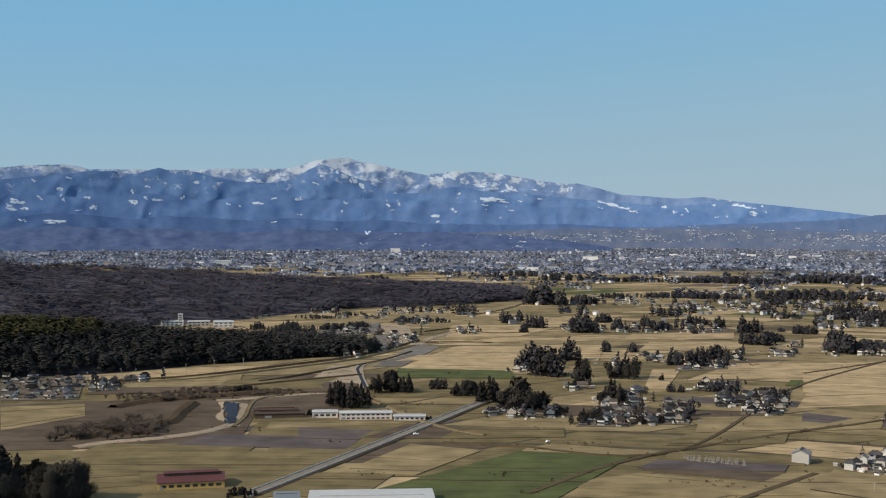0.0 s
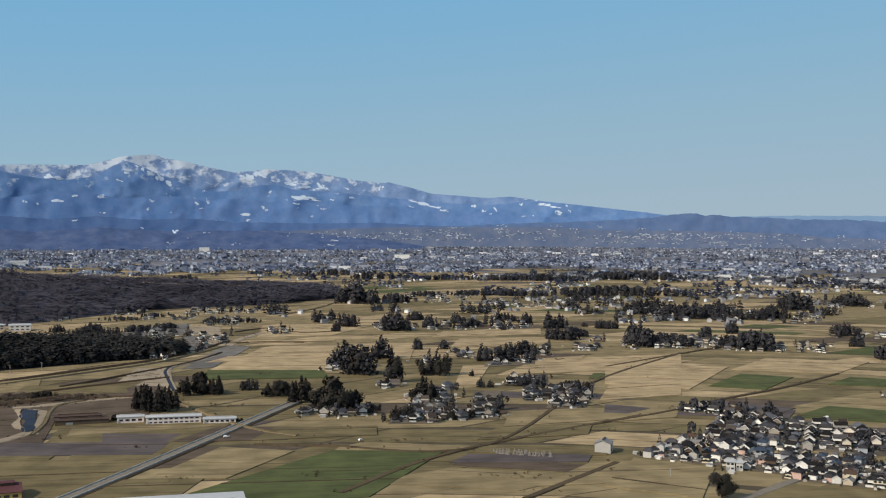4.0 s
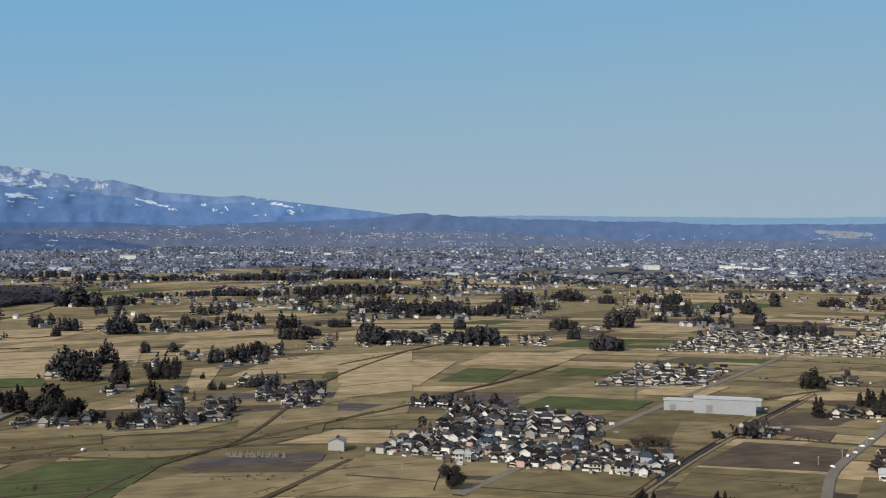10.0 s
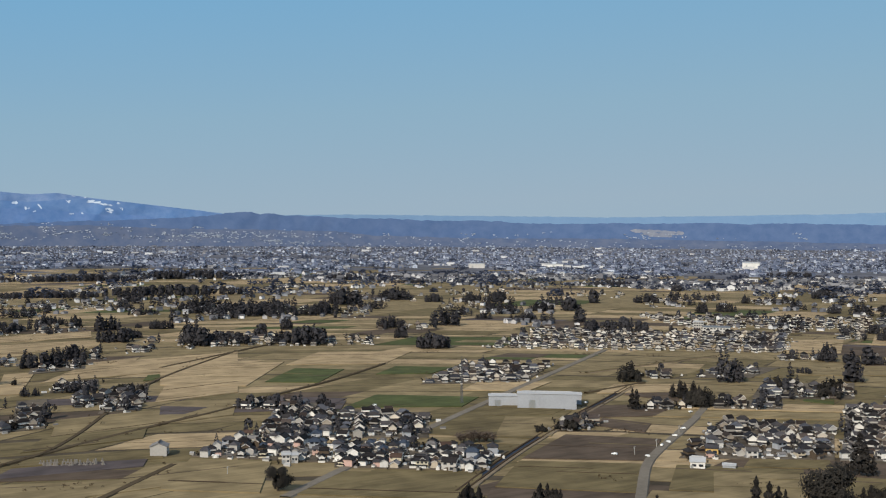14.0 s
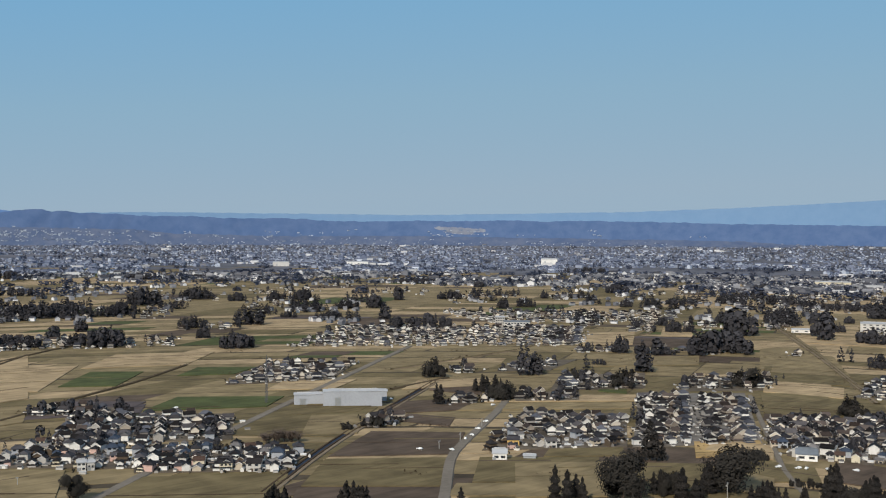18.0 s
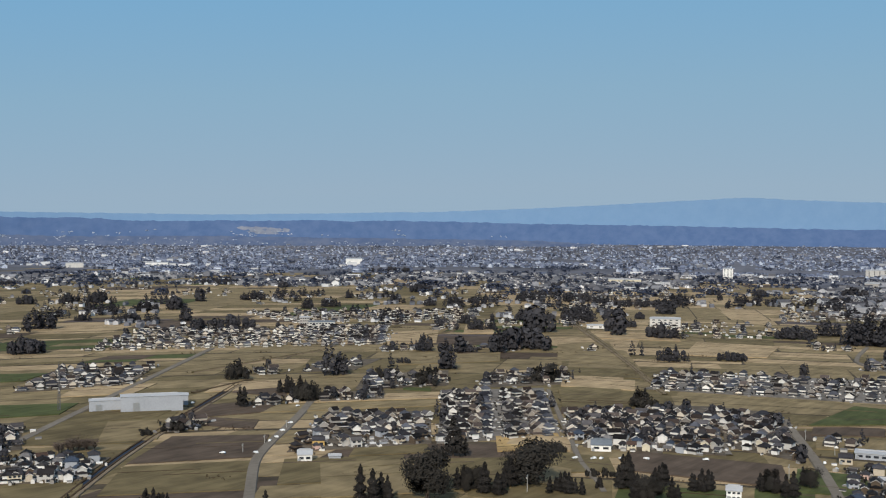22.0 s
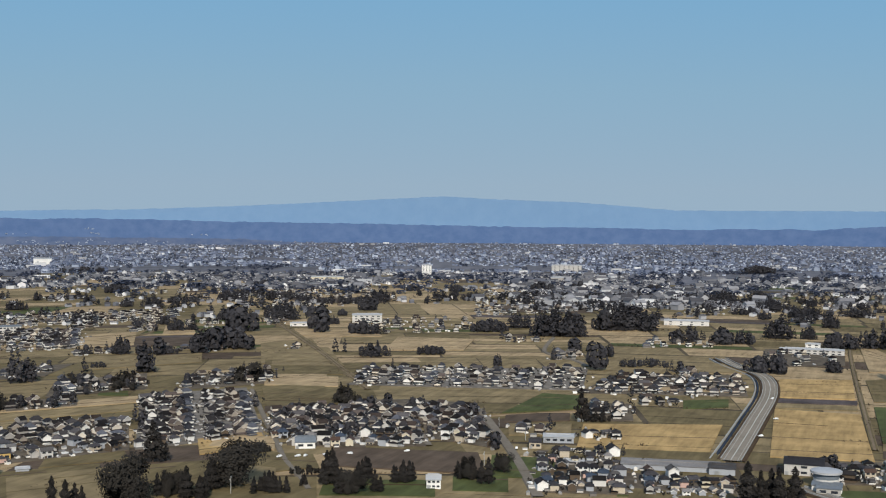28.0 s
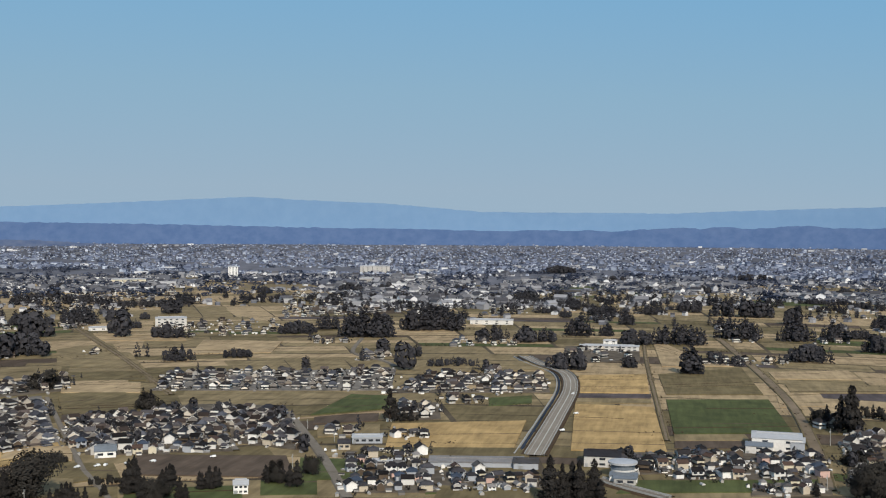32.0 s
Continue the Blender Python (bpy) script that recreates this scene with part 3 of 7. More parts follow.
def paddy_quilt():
    """The rest of the plain: blocks of long narrow paddies between farm tracks, fanned round the camera to lie across
    its view; the nearest are fields of their own.
    """
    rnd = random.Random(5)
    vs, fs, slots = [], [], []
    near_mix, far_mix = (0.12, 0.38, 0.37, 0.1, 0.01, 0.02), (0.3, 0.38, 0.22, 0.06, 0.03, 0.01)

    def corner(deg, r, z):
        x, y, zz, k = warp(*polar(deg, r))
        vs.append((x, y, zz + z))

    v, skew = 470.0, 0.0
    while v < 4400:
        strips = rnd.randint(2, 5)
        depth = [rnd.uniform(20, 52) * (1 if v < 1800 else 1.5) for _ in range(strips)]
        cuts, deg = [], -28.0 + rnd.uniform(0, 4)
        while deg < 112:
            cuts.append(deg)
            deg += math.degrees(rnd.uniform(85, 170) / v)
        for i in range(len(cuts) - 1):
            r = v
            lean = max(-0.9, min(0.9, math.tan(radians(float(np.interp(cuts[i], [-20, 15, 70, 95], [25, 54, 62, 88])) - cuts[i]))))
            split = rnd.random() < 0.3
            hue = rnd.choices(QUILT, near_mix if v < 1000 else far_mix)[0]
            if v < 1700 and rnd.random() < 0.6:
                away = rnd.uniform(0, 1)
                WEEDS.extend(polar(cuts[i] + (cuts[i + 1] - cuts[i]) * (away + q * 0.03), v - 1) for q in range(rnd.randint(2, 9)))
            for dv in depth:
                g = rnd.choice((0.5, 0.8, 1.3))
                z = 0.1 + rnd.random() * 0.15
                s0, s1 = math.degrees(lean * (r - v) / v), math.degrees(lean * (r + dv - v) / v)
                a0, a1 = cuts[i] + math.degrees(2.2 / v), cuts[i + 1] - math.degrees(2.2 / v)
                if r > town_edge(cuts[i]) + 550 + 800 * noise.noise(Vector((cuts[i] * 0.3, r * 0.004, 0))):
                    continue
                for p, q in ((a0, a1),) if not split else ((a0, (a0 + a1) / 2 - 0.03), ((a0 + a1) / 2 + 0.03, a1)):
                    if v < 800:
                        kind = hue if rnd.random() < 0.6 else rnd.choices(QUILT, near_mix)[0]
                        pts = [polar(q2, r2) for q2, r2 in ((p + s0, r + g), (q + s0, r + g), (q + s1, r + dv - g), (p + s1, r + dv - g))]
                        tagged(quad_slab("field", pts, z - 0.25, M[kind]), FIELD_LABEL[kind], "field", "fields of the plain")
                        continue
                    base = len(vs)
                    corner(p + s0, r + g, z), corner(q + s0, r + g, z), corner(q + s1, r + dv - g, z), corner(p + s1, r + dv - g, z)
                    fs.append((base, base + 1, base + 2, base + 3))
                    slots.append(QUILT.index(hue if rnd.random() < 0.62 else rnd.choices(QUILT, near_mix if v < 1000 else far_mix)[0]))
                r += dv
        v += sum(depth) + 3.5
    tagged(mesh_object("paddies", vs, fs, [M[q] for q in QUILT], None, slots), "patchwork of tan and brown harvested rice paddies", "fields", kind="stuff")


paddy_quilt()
# FIELDS begin
field("olive", (-249, 597), (-93, 598), (-49, 724), (-301, 722))
field("brown", (-301, 722), (-134, 742), (-149, 964), (-375, 900))
field("olive", (-134, 742), (-49, 733), (-5, 852), (-134, 863))
field("brown", (-147, 863), (-76, 864), (-75, 1113), (-160, 1032))
field("straw", (62, 735), (137, 711), (159, 721), (79, 751))
field("wet", (-96, 769), (-57, 759), (-45, 799), (-101, 809))
field("straw", (66, 632), (151, 599), (201, 631), (124, 662))
field("brown", (126, 670), (203, 635), (216, 653), (141, 692))
field("olive", (410, 669), (471, 611), (571, 688), (507, 748))
field("wet", (333, 820), (414, 790), (438, 826), (360, 862))
field("olive", (782, 574), (821, 536), (891, 589), (845, 617))
field("green", (900, 144), (923, 111), (965, 116), (943, 151))
field("green", (573, 219), (582, 189), (618, 201), (605, 231))
field("green", (596, 131), (618, 71), (645, 74), (623, 134))
field("brown", (758, -6), (769, -53), (798, -55), (786, -6))
field("tan", (952, -93), (969, -135), (1086, -136), (1065, -98))
field("green", (622, 27), (651, -82), (684, -90), (656, 19))
field("brown", (-240, 777), (-140, 799), (-155, 939), (-263, 896))
field("tan", (-124, 804), (-30, 823), (-22, 833), (-125, 831))
field("olive", (-111, 715), (-56, 724), (-50, 747), (-111, 742))
field("olive", (833, 806), (862, 725), (933, 785), (903, 857))
field("brown", (662, 727), (678, 676), (713, 710), (692, 752))
field("tan", (584, 543), (623, 472), (655, 496), (617, 562))
field("brown", (541, 628), (555, 587), (584, 611), (568, 648))
field("green", (771, 622), (780, 597), (824, 631), (811, 651))
field("olive", (-231, 722), (-123, 724), (-120, 750), (-226, 745))
field("straw", (-124, 804), (-30, 823), (-22, 833), (-125, 831))
field("olive", (491, 350), (521, 277), (572, 304), (544, 387))
field("green", (535, 283), (557, 223), (592, 237), (569, 297))
field("olive", (-93, 603), (-41, 601), (-24, 659), (-72, 661))
field("river", (-66, 1155), (-35, 1162), (5, 1352), (-26, 1373))
field("river", (-91, 1346), (-55, 1308), (-34, 1407), (-79, 1511))
field("gravel", (-60, 1408), (-26, 1367), (-24, 1462), (-51, 1478))
field("gravel", (-79, 1511), (-32, 1492), (-39, 1616), (-82, 1636))
field("river", (-164, 1485), (-79, 1511), (-84, 1683), (-164, 1597))
field("olive", (-169, 992), (-103, 1001), (-111, 1059), (-169, 1040))
field("gravel", (-121, 1052), (-70, 1033), (-76, 1164), (-111, 1167))
field("green", (-52, 597), (66, 598), (130, 715), (57, 727))
field("straw", (57, 725), (133, 710), (141, 719), (62, 738))
field("straw", (-58, 661), (-12, 655), (31, 728), (-17, 748))
field("olive", (-195, 690), (-86, 679), (-87, 708), (-197, 721))
field("wet", (-176, 743), (-60, 729), (-51, 770), (-161, 783))
field("brown", (-51, 770), (27, 767), (45, 812), (-21, 823))
field("tan", (-41, 1134), (83, 1124), (105, 1342), (19, 1340))
field("green", (-44, 1076), (79, 1070), (77, 1128), (-39, 1143))
field("tan", (190, 1002), (211, 1002), (254, 1140), (225, 1140))
field("tan", (242, 1061), (311, 1082), (382, 1209), (323, 1188))
field("straw", (184, 781), (329, 809), (356, 867), (205, 850))
field("tan", (98, 1208), (179, 1210), (210, 1369), (132, 1367))
field("tan", (241, 1309), (370, 1336), (399, 1414), (274, 1411))
field("tan", (280, 1070), (448, 1088), (496, 1206), (346, 1184))
field("green", (328, 1029), (424, 1030), (438, 1064), (344, 1063))
field("tan", (296, 898), (377, 916), (414, 1005), (335, 987))
field("wet", (125, 676), (212, 665), (223, 689), (142, 699))
field("olive", (143, 705), (230, 682), (237, 700), (160, 726))
field("straw", (162, 607), (251, 608), (271, 658), (216, 666))
field("straw", (-313, 792), (-272, 854), (-291, 912), (-354, 895))
field("straw", (-289, 987), (-184, 1024), (-193, 1101), (-296, 1067))
field("gravel", (-115, 1059), (-68, 1059), (-79, 1175), (-108, 1160))
field("olive", (-238, 602), (-168, 628), (-188, 691), (-268, 678))
field("olive", (3, 767), (91, 774), (95, 810), (20, 812))
field("tan", (13, 1460), (112, 1478), (203, 1656), (23, 1632))
field("straw", (-287, 1689), (-188, 1733), (-205, 1890), (-303, 1839))
field("tan", (242, 1438), (396, 1456), (416, 1533), (271, 1513))
field("tan", (-44, 1205), (81, 1228), (84, 1271), (-20, 1258))
field("olive", (-200, 995), (-110, 1014), (-94, 1071), (-200, 1053))
field("brown", (-306, 961), (-187, 982), (-193, 1016), (-293, 1001))
field("straw", (195, 825), (271, 836), (283, 861), (206, 855))
field("olive", (157, 745), (240, 753), (257, 795), (182, 789))
field("straw", (201, 602), (246, 566), (284, 636), (245, 672))
field("olive", (261, 553), (338, 490), (378, 539), (306, 592))
field("brown", (425, 562), (490, 514), (547, 562), (500, 610))
field("olive", (366, 509), (425, 456), (483, 507), (419, 557))
field("brown", (343, 486), (404, 435), (424, 454), (361, 506))
field("olive", (445, 451), (500, 402), (552, 444), (496, 496))
field("straw", (412, 437), (466, 390), (488, 405), (436, 455))
field("straw", (616, 412), (643, 389), (670, 410), (644, 431))
field("green", (423, 962), (465, 933), (530, 1005), (490, 1038))
field("green", (540, 956), (589, 932), (636, 961), (588, 999))
field("green", (419, 796), (504, 749), (545, 783), (475, 840))
field("wet", (362, 856), (421, 815), (443, 835), (386, 884))
field("wet", (280, 838), (297, 830), (325, 852), (294, 877))
field("tan", (332, 992), (398, 947), (502, 1091), (379, 1131))
field("tan", (494, 1068), (588, 1023), (673, 1106), (575, 1154))
field("straw", (602, 638), (721, 543), (747, 561), (643, 648))
field("tan", (651, 649), (753, 567), (780, 587), (686, 667))
field("olive", (772, 456), (813, 422), (912, 477), (870, 519))
field("tan", (887, 522), (952, 495), (1000, 520), (957, 554))
field("brown", (542, 664), (609, 633), (668, 666), (603, 695))
field("straw", (454, 632), (487, 610), (542, 664), (507, 692))
field("olive", (494, 703), (543, 680), (588, 706), (544, 742))
field("tan", (648, 747), (720, 711), (759, 741), (698, 780))
field("straw", (897, 737), (998, 669), (1066, 714), (967, 779))
field("tan", (1049, 871), (1103, 836), (1238, 934), (1173, 965))
field("tan", (1216, 876), (1252, 848), (1369, 937), (1325, 949))
field("straw", (1010, 603), (1089, 568), (1258, 676), (1181, 706))
field("tan", (553, 823), (605, 790), (657, 823), (598, 860))
field("olive", (791, 590), (817, 570), (905, 625), (879, 646))
field("straw", (438, 410), (481, 375), (548, 432), (499, 468))
field("olive", (481, 374), (521, 341), (588, 387), (549, 427))
field("olive", (528, 470), (570, 436), (589, 454), (548, 483))
field("gold", (599, 403), (641, 378), (679, 405), (641, 433))
field("olive", (559, 347), (584, 326), (625, 357), (603, 375))
field("straw", (902, 503), (904, 453), (950, 457), (949, 523))
field("brown", (750, 445), (787, 397), (806, 408), (777, 460))
field("olive", (782, 463), (811, 410), (880, 446), (863, 512))
field("tan", (880, 522), (897, 455), (955, 484), (930, 551))
field("olive", (943, 559), (970, 486), (1069, 541), (1040, 616))
field("gold", (717, 185), (732, 100), (838, 105), (802, 202))
field("gold", (735, 62), (745, -1), (926, 10), (928, 75))
field("gold", (991, 83), (1004, 15), (1130, 20), (1109, 85))
field("straw", (934, 76), (944, 12), (968, 13), (958, 78))
field("wet", (961, 81), (975, 13), (998, 13), (984, 82))
field("green", (809, -6), (836, -91), (990, -87), (969, 0))
field("straw", (783, -6), (796, -58), (819, -56), (807, -6))
field("olive", (998, 0), (1019, -85), (1210, -78), (1133, 8))
field("tan", (1128, -105), (1141, -188), (1215, -186), (1180, -103))
field("straw", (1036, -110), (1057, -196), (1106, -205), (1090, -111))
field("tan", (1276, -99), (1289, -149), (1331, -141), (1331, -97))
field("brown", (601, 313), (617, 214), (674, 240), (654, 334))
field("green", (613, 211), (622, 171), (674, 189), (670, 229))
field("olive", (585, 124), (599, 65), (623, 70), (616, 126))
field("olive", (676, 197), (702, 86), (733, 96), (712, 200))
field("green", (823, 273), (869, 220), (932, 236), (933, 272))
field("brown", (786, 259), (811, 215), (843, 223), (821, 269))
field("tan", (623, 412), (630, 366), (669, 388), (659, 427))
field("straw", (739, 240), (755, 199), (798, 210), (780, 254))
field("tan", (972, 241), (1003, 116), (1022, 129), (1002, 238))
field("straw", (1092, 236), (1147, 112), (1216, 128), (1189, 231))
field("tan", (1280, 710), (1316, 603), (1403, 651), (1364, 761))
field("tan", (1175, 535), (1215, 451), (1335, 481), (1322, 583))
field("straw", (1002, 586), (1029, 515), (1173, 608), (1172, 679))
field("green", (705, 23), (716, -7), (733, -4), (726, 24))
field("tan", (1850, 116), (1873, 37), (2000, 40), (1976, 119))
field("tan", (1528, 22), (1260, -37), (1218, -71), (1198, 5))
field("straw", (538, 355), (541, 313), (583, 338), (584, 386))
field("olive", (583, 370), (590, 311), (627, 336), (619, 385))
# FIELDS end

# ---- roads and water ----
ROAD_LABEL = dict(path="sandy tan farm road with worn verges", asphalt="grey asphalt road across the fields", dirt="brown dirt farm track", canal="narrow concrete-lined irrigation canal", stream="dark blue shallow stream")
ROAD_N = [0]


def strip(pts, half, off=0.0):
    """The two edges of a band along a line of plan points."""
    left, right = [], []
    for i, (x, y) in enumerate(pts):
        x0, y0 = pts[max(i - 1, 0)]
        x1, y1 = pts[min(i + 1, len(pts) - 1)]
        d = math.hypot(x1 - x0, y1 - y0)
        nx, ny = (y1 - y0) / d, -(x1 - x0) / d
        left.append((x + nx * (off - half), y + ny * (off - half)))
        right.append((x + nx * (off + half), y + ny * (off + half)))
    return left, right


def smooth_line(pts, every=15):
    """Plan points along a smooth line through the given ones."""
    out = []
    for i in range(len(pts) - 1):
        p0, p1, p2, p3 = pts[max(i - 1, 0)], pts[i], pts[i + 1], pts[min(i + 2, len(pts) - 1)]
        n = max(2, int(math.dist(p1, p2) / every))
        for j in range(n):
            t = j / n
            out.append(tuple(0.5 * (2 * b + (c - a) * t + (2 * a - 5 * b + 4 * c - d) * t * t + (3 * b - a - 3 * c + d) * t ** 3) for a, b, c, d in zip(p0, p1, p2, p3)))
    return out + [pts[-1]]


def band(name, pts, half, z, material, off=0.0, skirt=1.0, parent=None):
    a, b = strip(pts, half, off)
    n = len(pts)
    vs = [(x, y, z) for x, y in a] + [(x, y, z) for x, y in b]
    a2, b2 = strip(pts, half + skirt, off)
    vs += [(x, y, -0.3) for x, y in a2] + [(x, y, -0.3) for x, y in b2]
    fs = []
    for i in range(n - 1):
        fs += [(i, i + 1, n + i + 1, n + i), (2 * n + i, 2 * n + i + 1, i + 1, i), (n + i, n + i + 1, 3 * n + i + 1, 3 * n + i)]
    return mesh_object(name, vs, fs, material, parent)


def road(kind, width, *pts):
    ROAD_N[0] += 1
    z = 0.95 + 0.01 * ROAD_N[0]
    line = smooth_line(pts)
    if kind == "canal":
        ob = band("canal", line, width / 2, 0.35, M["water"])
        for s in (-1, 1):
            band("bank", line, 0.6, 1.0, M["brush"], s * (width / 2 + 0.6), 0.5, ob)
        band("track", line, 1.1, 0.9, M["path"], width / 2 + 3.0, 0.5, ob)
        WEEDS.extend((x, y) for x, y in line)
        return tagged(ob, ROAD_LABEL[kind], "canal", kind="structure")
    if kind == "stream":
        ob = band("stream", line, width / 2, 1.1, M["water"])
        band("gravel_bank", line, width / 2 + 3, 1.0, M["gravel"], 1.0, 1, ob)
        return tagged(ob, ROAD_LABEL[kind], "stream", kind="structure")
    if kind == "bank":
        ob = band("gravel_bank", line, width / 2, 0.95 + 0.002 * ROAD_N[0], M["gravel"], 0, 2)
        WEEDS.extend(line)
        return tagged(ob, "pale sandy gravel bank of the river", "gravel bank", kind="structure")
    if kind == "levee":
        ob = band("levee", line, width / 5, 1.2 + width / 6, M["brush"], 0, width / 2)
        return tagged(ob, "low river levee under dark dry brush", "levee", kind="structure")
    ob = band("road", line, width / 2, z, M["highway" if width >= 12 else kind])
    if kind == "path":
        for s in (-1, 1):
            band("verge", line, 0.5, z + 0.2, M["olive"], s * (width / 2 - 0.5), 0.4, ob)
    if kind in ("dirt", "path"):
        WEEDS.extend(line)
    if width >= 12:
        band("side_channel", line, 0.9, z - 0.3, M["water"], -(width / 2 + 4.5), 0.3, ob)
        band("channel_wall", line, 0.4, z + 0.3, M["concrete"], -(width / 2 + 6.6), 0.3, ob)
        for s in (-1, 1):
            band("verge", line, 1.3, z + 0.12, M["brush"], s * (width / 2 + 0.9), 0.6, ob)
            band("guard_rail", line, 0.25, z + 0.8, M["concrete"], s * (width / 2 - 0.1), 0.05, ob)
            band("kerb", line, 0.2, z + 0.18, M["concrete"], s * 4.2, 0.05, ob)
        band("median", line, 0.25, z + 0.15, M["line"], 0, 0.05, ob)
    elif kind == "asphalt" and width >= 8:
        for s in (-1, 1):
            band("parapet", line, 0.25, z + 0.75, M["concrete"], s * (width / 2 - 0.2), 0.08, ob)
            band("edge_line", line, 0.1, z + 0.05, M["line"], s * (width / 2 - 1.1), 0.05, ob)
            band("verge", line, 1.1, z - 0.12, M["brush"], s * (width / 2 + 1.1), 1.2, ob)
    return tagged(ob, ROAD_LABEL[kind], "road", kind="structure")


# ROADS begin
road("asphalt", 8, (-105, 601), (-49, 724), (41, 929))
road("asphalt", 6, (254, 550), (473, 713), (884, 1005))
road("asphalt", 6, (374, 403), (417, 444), (478, 504), (520, 536), (566, 567), (639, 617), (694, 658))
road("canal", 3, (342, 510), (424, 574), (513, 637), (700, 762))
road("dirt", 4, (51, 609), (137, 711), (305, 822))
road("dirt", 4, (150, 581), (230, 661))
road("asphalt", 13, (712, 84), (859, 84), (1011, 86), (1119, 101), (1190, 135), (1252, 159))
road("path", 4, (782, -1), (1245, 22), (1495, 30))
road("path", 9, (656, -91), (790, -100), (1024, -102), (1418, -76), (1522, -67))
road("asphalt", 6, (577, 170), (693, 224), (834, 296))
road("path", 5, (1435, 830), (1148, 611), (894, 424))
road("asphalt", 3, (853, 519), (738, 438), (652, 377), (603, 342), (569, 313), (544, 294))
road("asphalt", 4, (788, 338), (683, 278))
road("asphalt", 8, (654, 39), (635, 21), (616, -1))
road("levee", 5, (-220, 972), (-155, 1032), (-74, 1092))
road("levee", 12, (-261, 891), (-245, 919), (-213, 943), (-178, 958), (-150, 984))
road("levee", 13, (-251, 764), (-234, 782), (-215, 805), (-200, 826), (-202, 861), (-202, 913))
road("bank", 9, (-241, 734), (-225, 751), (-192, 767), (-164, 793), (-152, 822))
road("bank", 6, (-186, 932), (-161, 939), (-132, 958), (-100, 974))
road("path", 3, (-149, 809), (-148, 852), (-153, 907), (-151, 941), (-132, 958))
road("stream", 3, (-38, 1262), (-57, 1211), (-75, 1183), (-81, 1142), (-75, 1087), (-64, 1005))
road("levee", 4, (-167, 1044), (-143, 1076), (-115, 1119), (-79, 1174), (-52, 1226), (-29, 1294))
road("levee", 5, (-194, 962), (-167, 970), (-134, 977), (-90, 974))
road("levee", 3, (-22, 1392), (25, 1403), (71, 1393))
road("bank", 4, (-167, 942), (-145, 953), (-109, 969), (-86, 980))
road("levee", 3, (-15, 1538), (28, 1586), (74, 1517), (122, 1530))
road("levee", 5, (-303, 1044), (-243, 1076), (-201, 1118), (-151, 1173), (-96, 1240), (-55, 1332), (-22, 1417))
road("path", 3, (-301, 1029), (-239, 1056), (-198, 1097), (-148, 1150), (-94, 1214), (-54, 1296), (-25, 1364))
road("bank", 9, (22, 1522), (-8, 1445), (-22, 1364))
road("path", 4, (-26, 1410), (20, 1397), (106, 1400))
road("path", 3, (-65, 964), (-4, 823), (35, 779))
road("dirt", 3, (5, 753), (49, 743), (160, 726), (325, 1004), (500, 1216))
road("path", 3, (54, 1805), (136, 1993), (186, 2223), (158, 2404))
road("dirt", 3, (267, 797), (331, 834), (399, 885), (488, 943), (588, 1023))
road("dirt", 3, (372, 1110), (444, 1167), (552, 1253), (637, 1308))
road("path", 4, (1162, 899), (1257, 919), (1493, 1087))
road("path", 4, (1906, 1279), (1571, 1098))
road("dirt", 3, (640, 753), (730, 774))
road("path", 3, (727, 855), (948, 890))
road("asphalt", 4, (1396, 393), (1239, 359), (1171, 304), (1127, 280))
road("path", 4, (1478, 856), (1194, 640), (1003, 501), (922, 439))
road("path", 3, (806, 280), (858, 218))
# ROADS end


def pond():
    """A narrowing blue basin between ragged sandy banks."""
    r = random.Random(3)

    def rim(grow, z):
        out = []
        for x, y, n in ((-176, 920, 5), (-162, 914, 8), (-150, 821, 3), (-157, 820, 8)):
            out.append((x, y))
        mid = (sum(p[0] for p in out) / 4, sum(p[1] for p in out) / 4)
        pts = []
        for i in range(4):
            a, b = out[i], out[(i + 1) % 4]
            for k in range(7):
                f = k / 7
                x, y = a[0] + (b[0] - a[0]) * f, a[1] + (b[1] - a[1]) * f
                x, y = x + (grow + r.gauss(0, 1.0)) * (1 if x > mid[0] else -1), y + (grow * 1.4 + r.gauss(0, 2.0)) * (1 if y > mid[1] else -1)
                pts.append((x, y, z))
        return pts

    inner, outer = rim(0, 1.25), rim(7, 0.9)
    n = len(inner)
    water = tagged(mesh_object("pond", inner, [tuple(range(n))], M["water"]), "small dark blue pond between sandy banks", "pond", kind="structure")
    low = [(x, y, 1.3) for x, y, _ in rim(1.0, 0)]
    mesh_object("sandy_bank", low + [(x, y, 0.4) for x, y, _ in outer], [(i, (i + 1) % n, n + (i + 1) % n, n + i) for i in range(n)], M["gravel"], water)


pond()

# ---- parts ----


def part(name, bm, material, parent, label=""):
    me = bpy.data.meshes.new(name)
    bm.to_mesh(me)
    bm.free()
    me.materials.append(material)
    ob = new(name, me)
    ob.parent = parent
    if label:
        ob["label"] = label
    return ob


def box(x0, y0, z0, x1, y1, z1, bm=None):
    bm = bm or bmesh.new()
    v = [bm.verts.new(p) for p in ((x0, y0, z0), (x1, y0, z0), (x1, y1, z0), (x0, y1, z0), (x0, y0, z1), (x1, y0, z1), (x1, y1, z1), (x0, y1, z1))]
    for f in ((3, 2, 1, 0), (4, 5, 6, 7), (0, 1, 5, 4), (1, 2, 6, 5), (2, 3, 7, 6), (3, 0, 4, 7)):
        bm.faces.new([v[i] for i in f])
    return bm


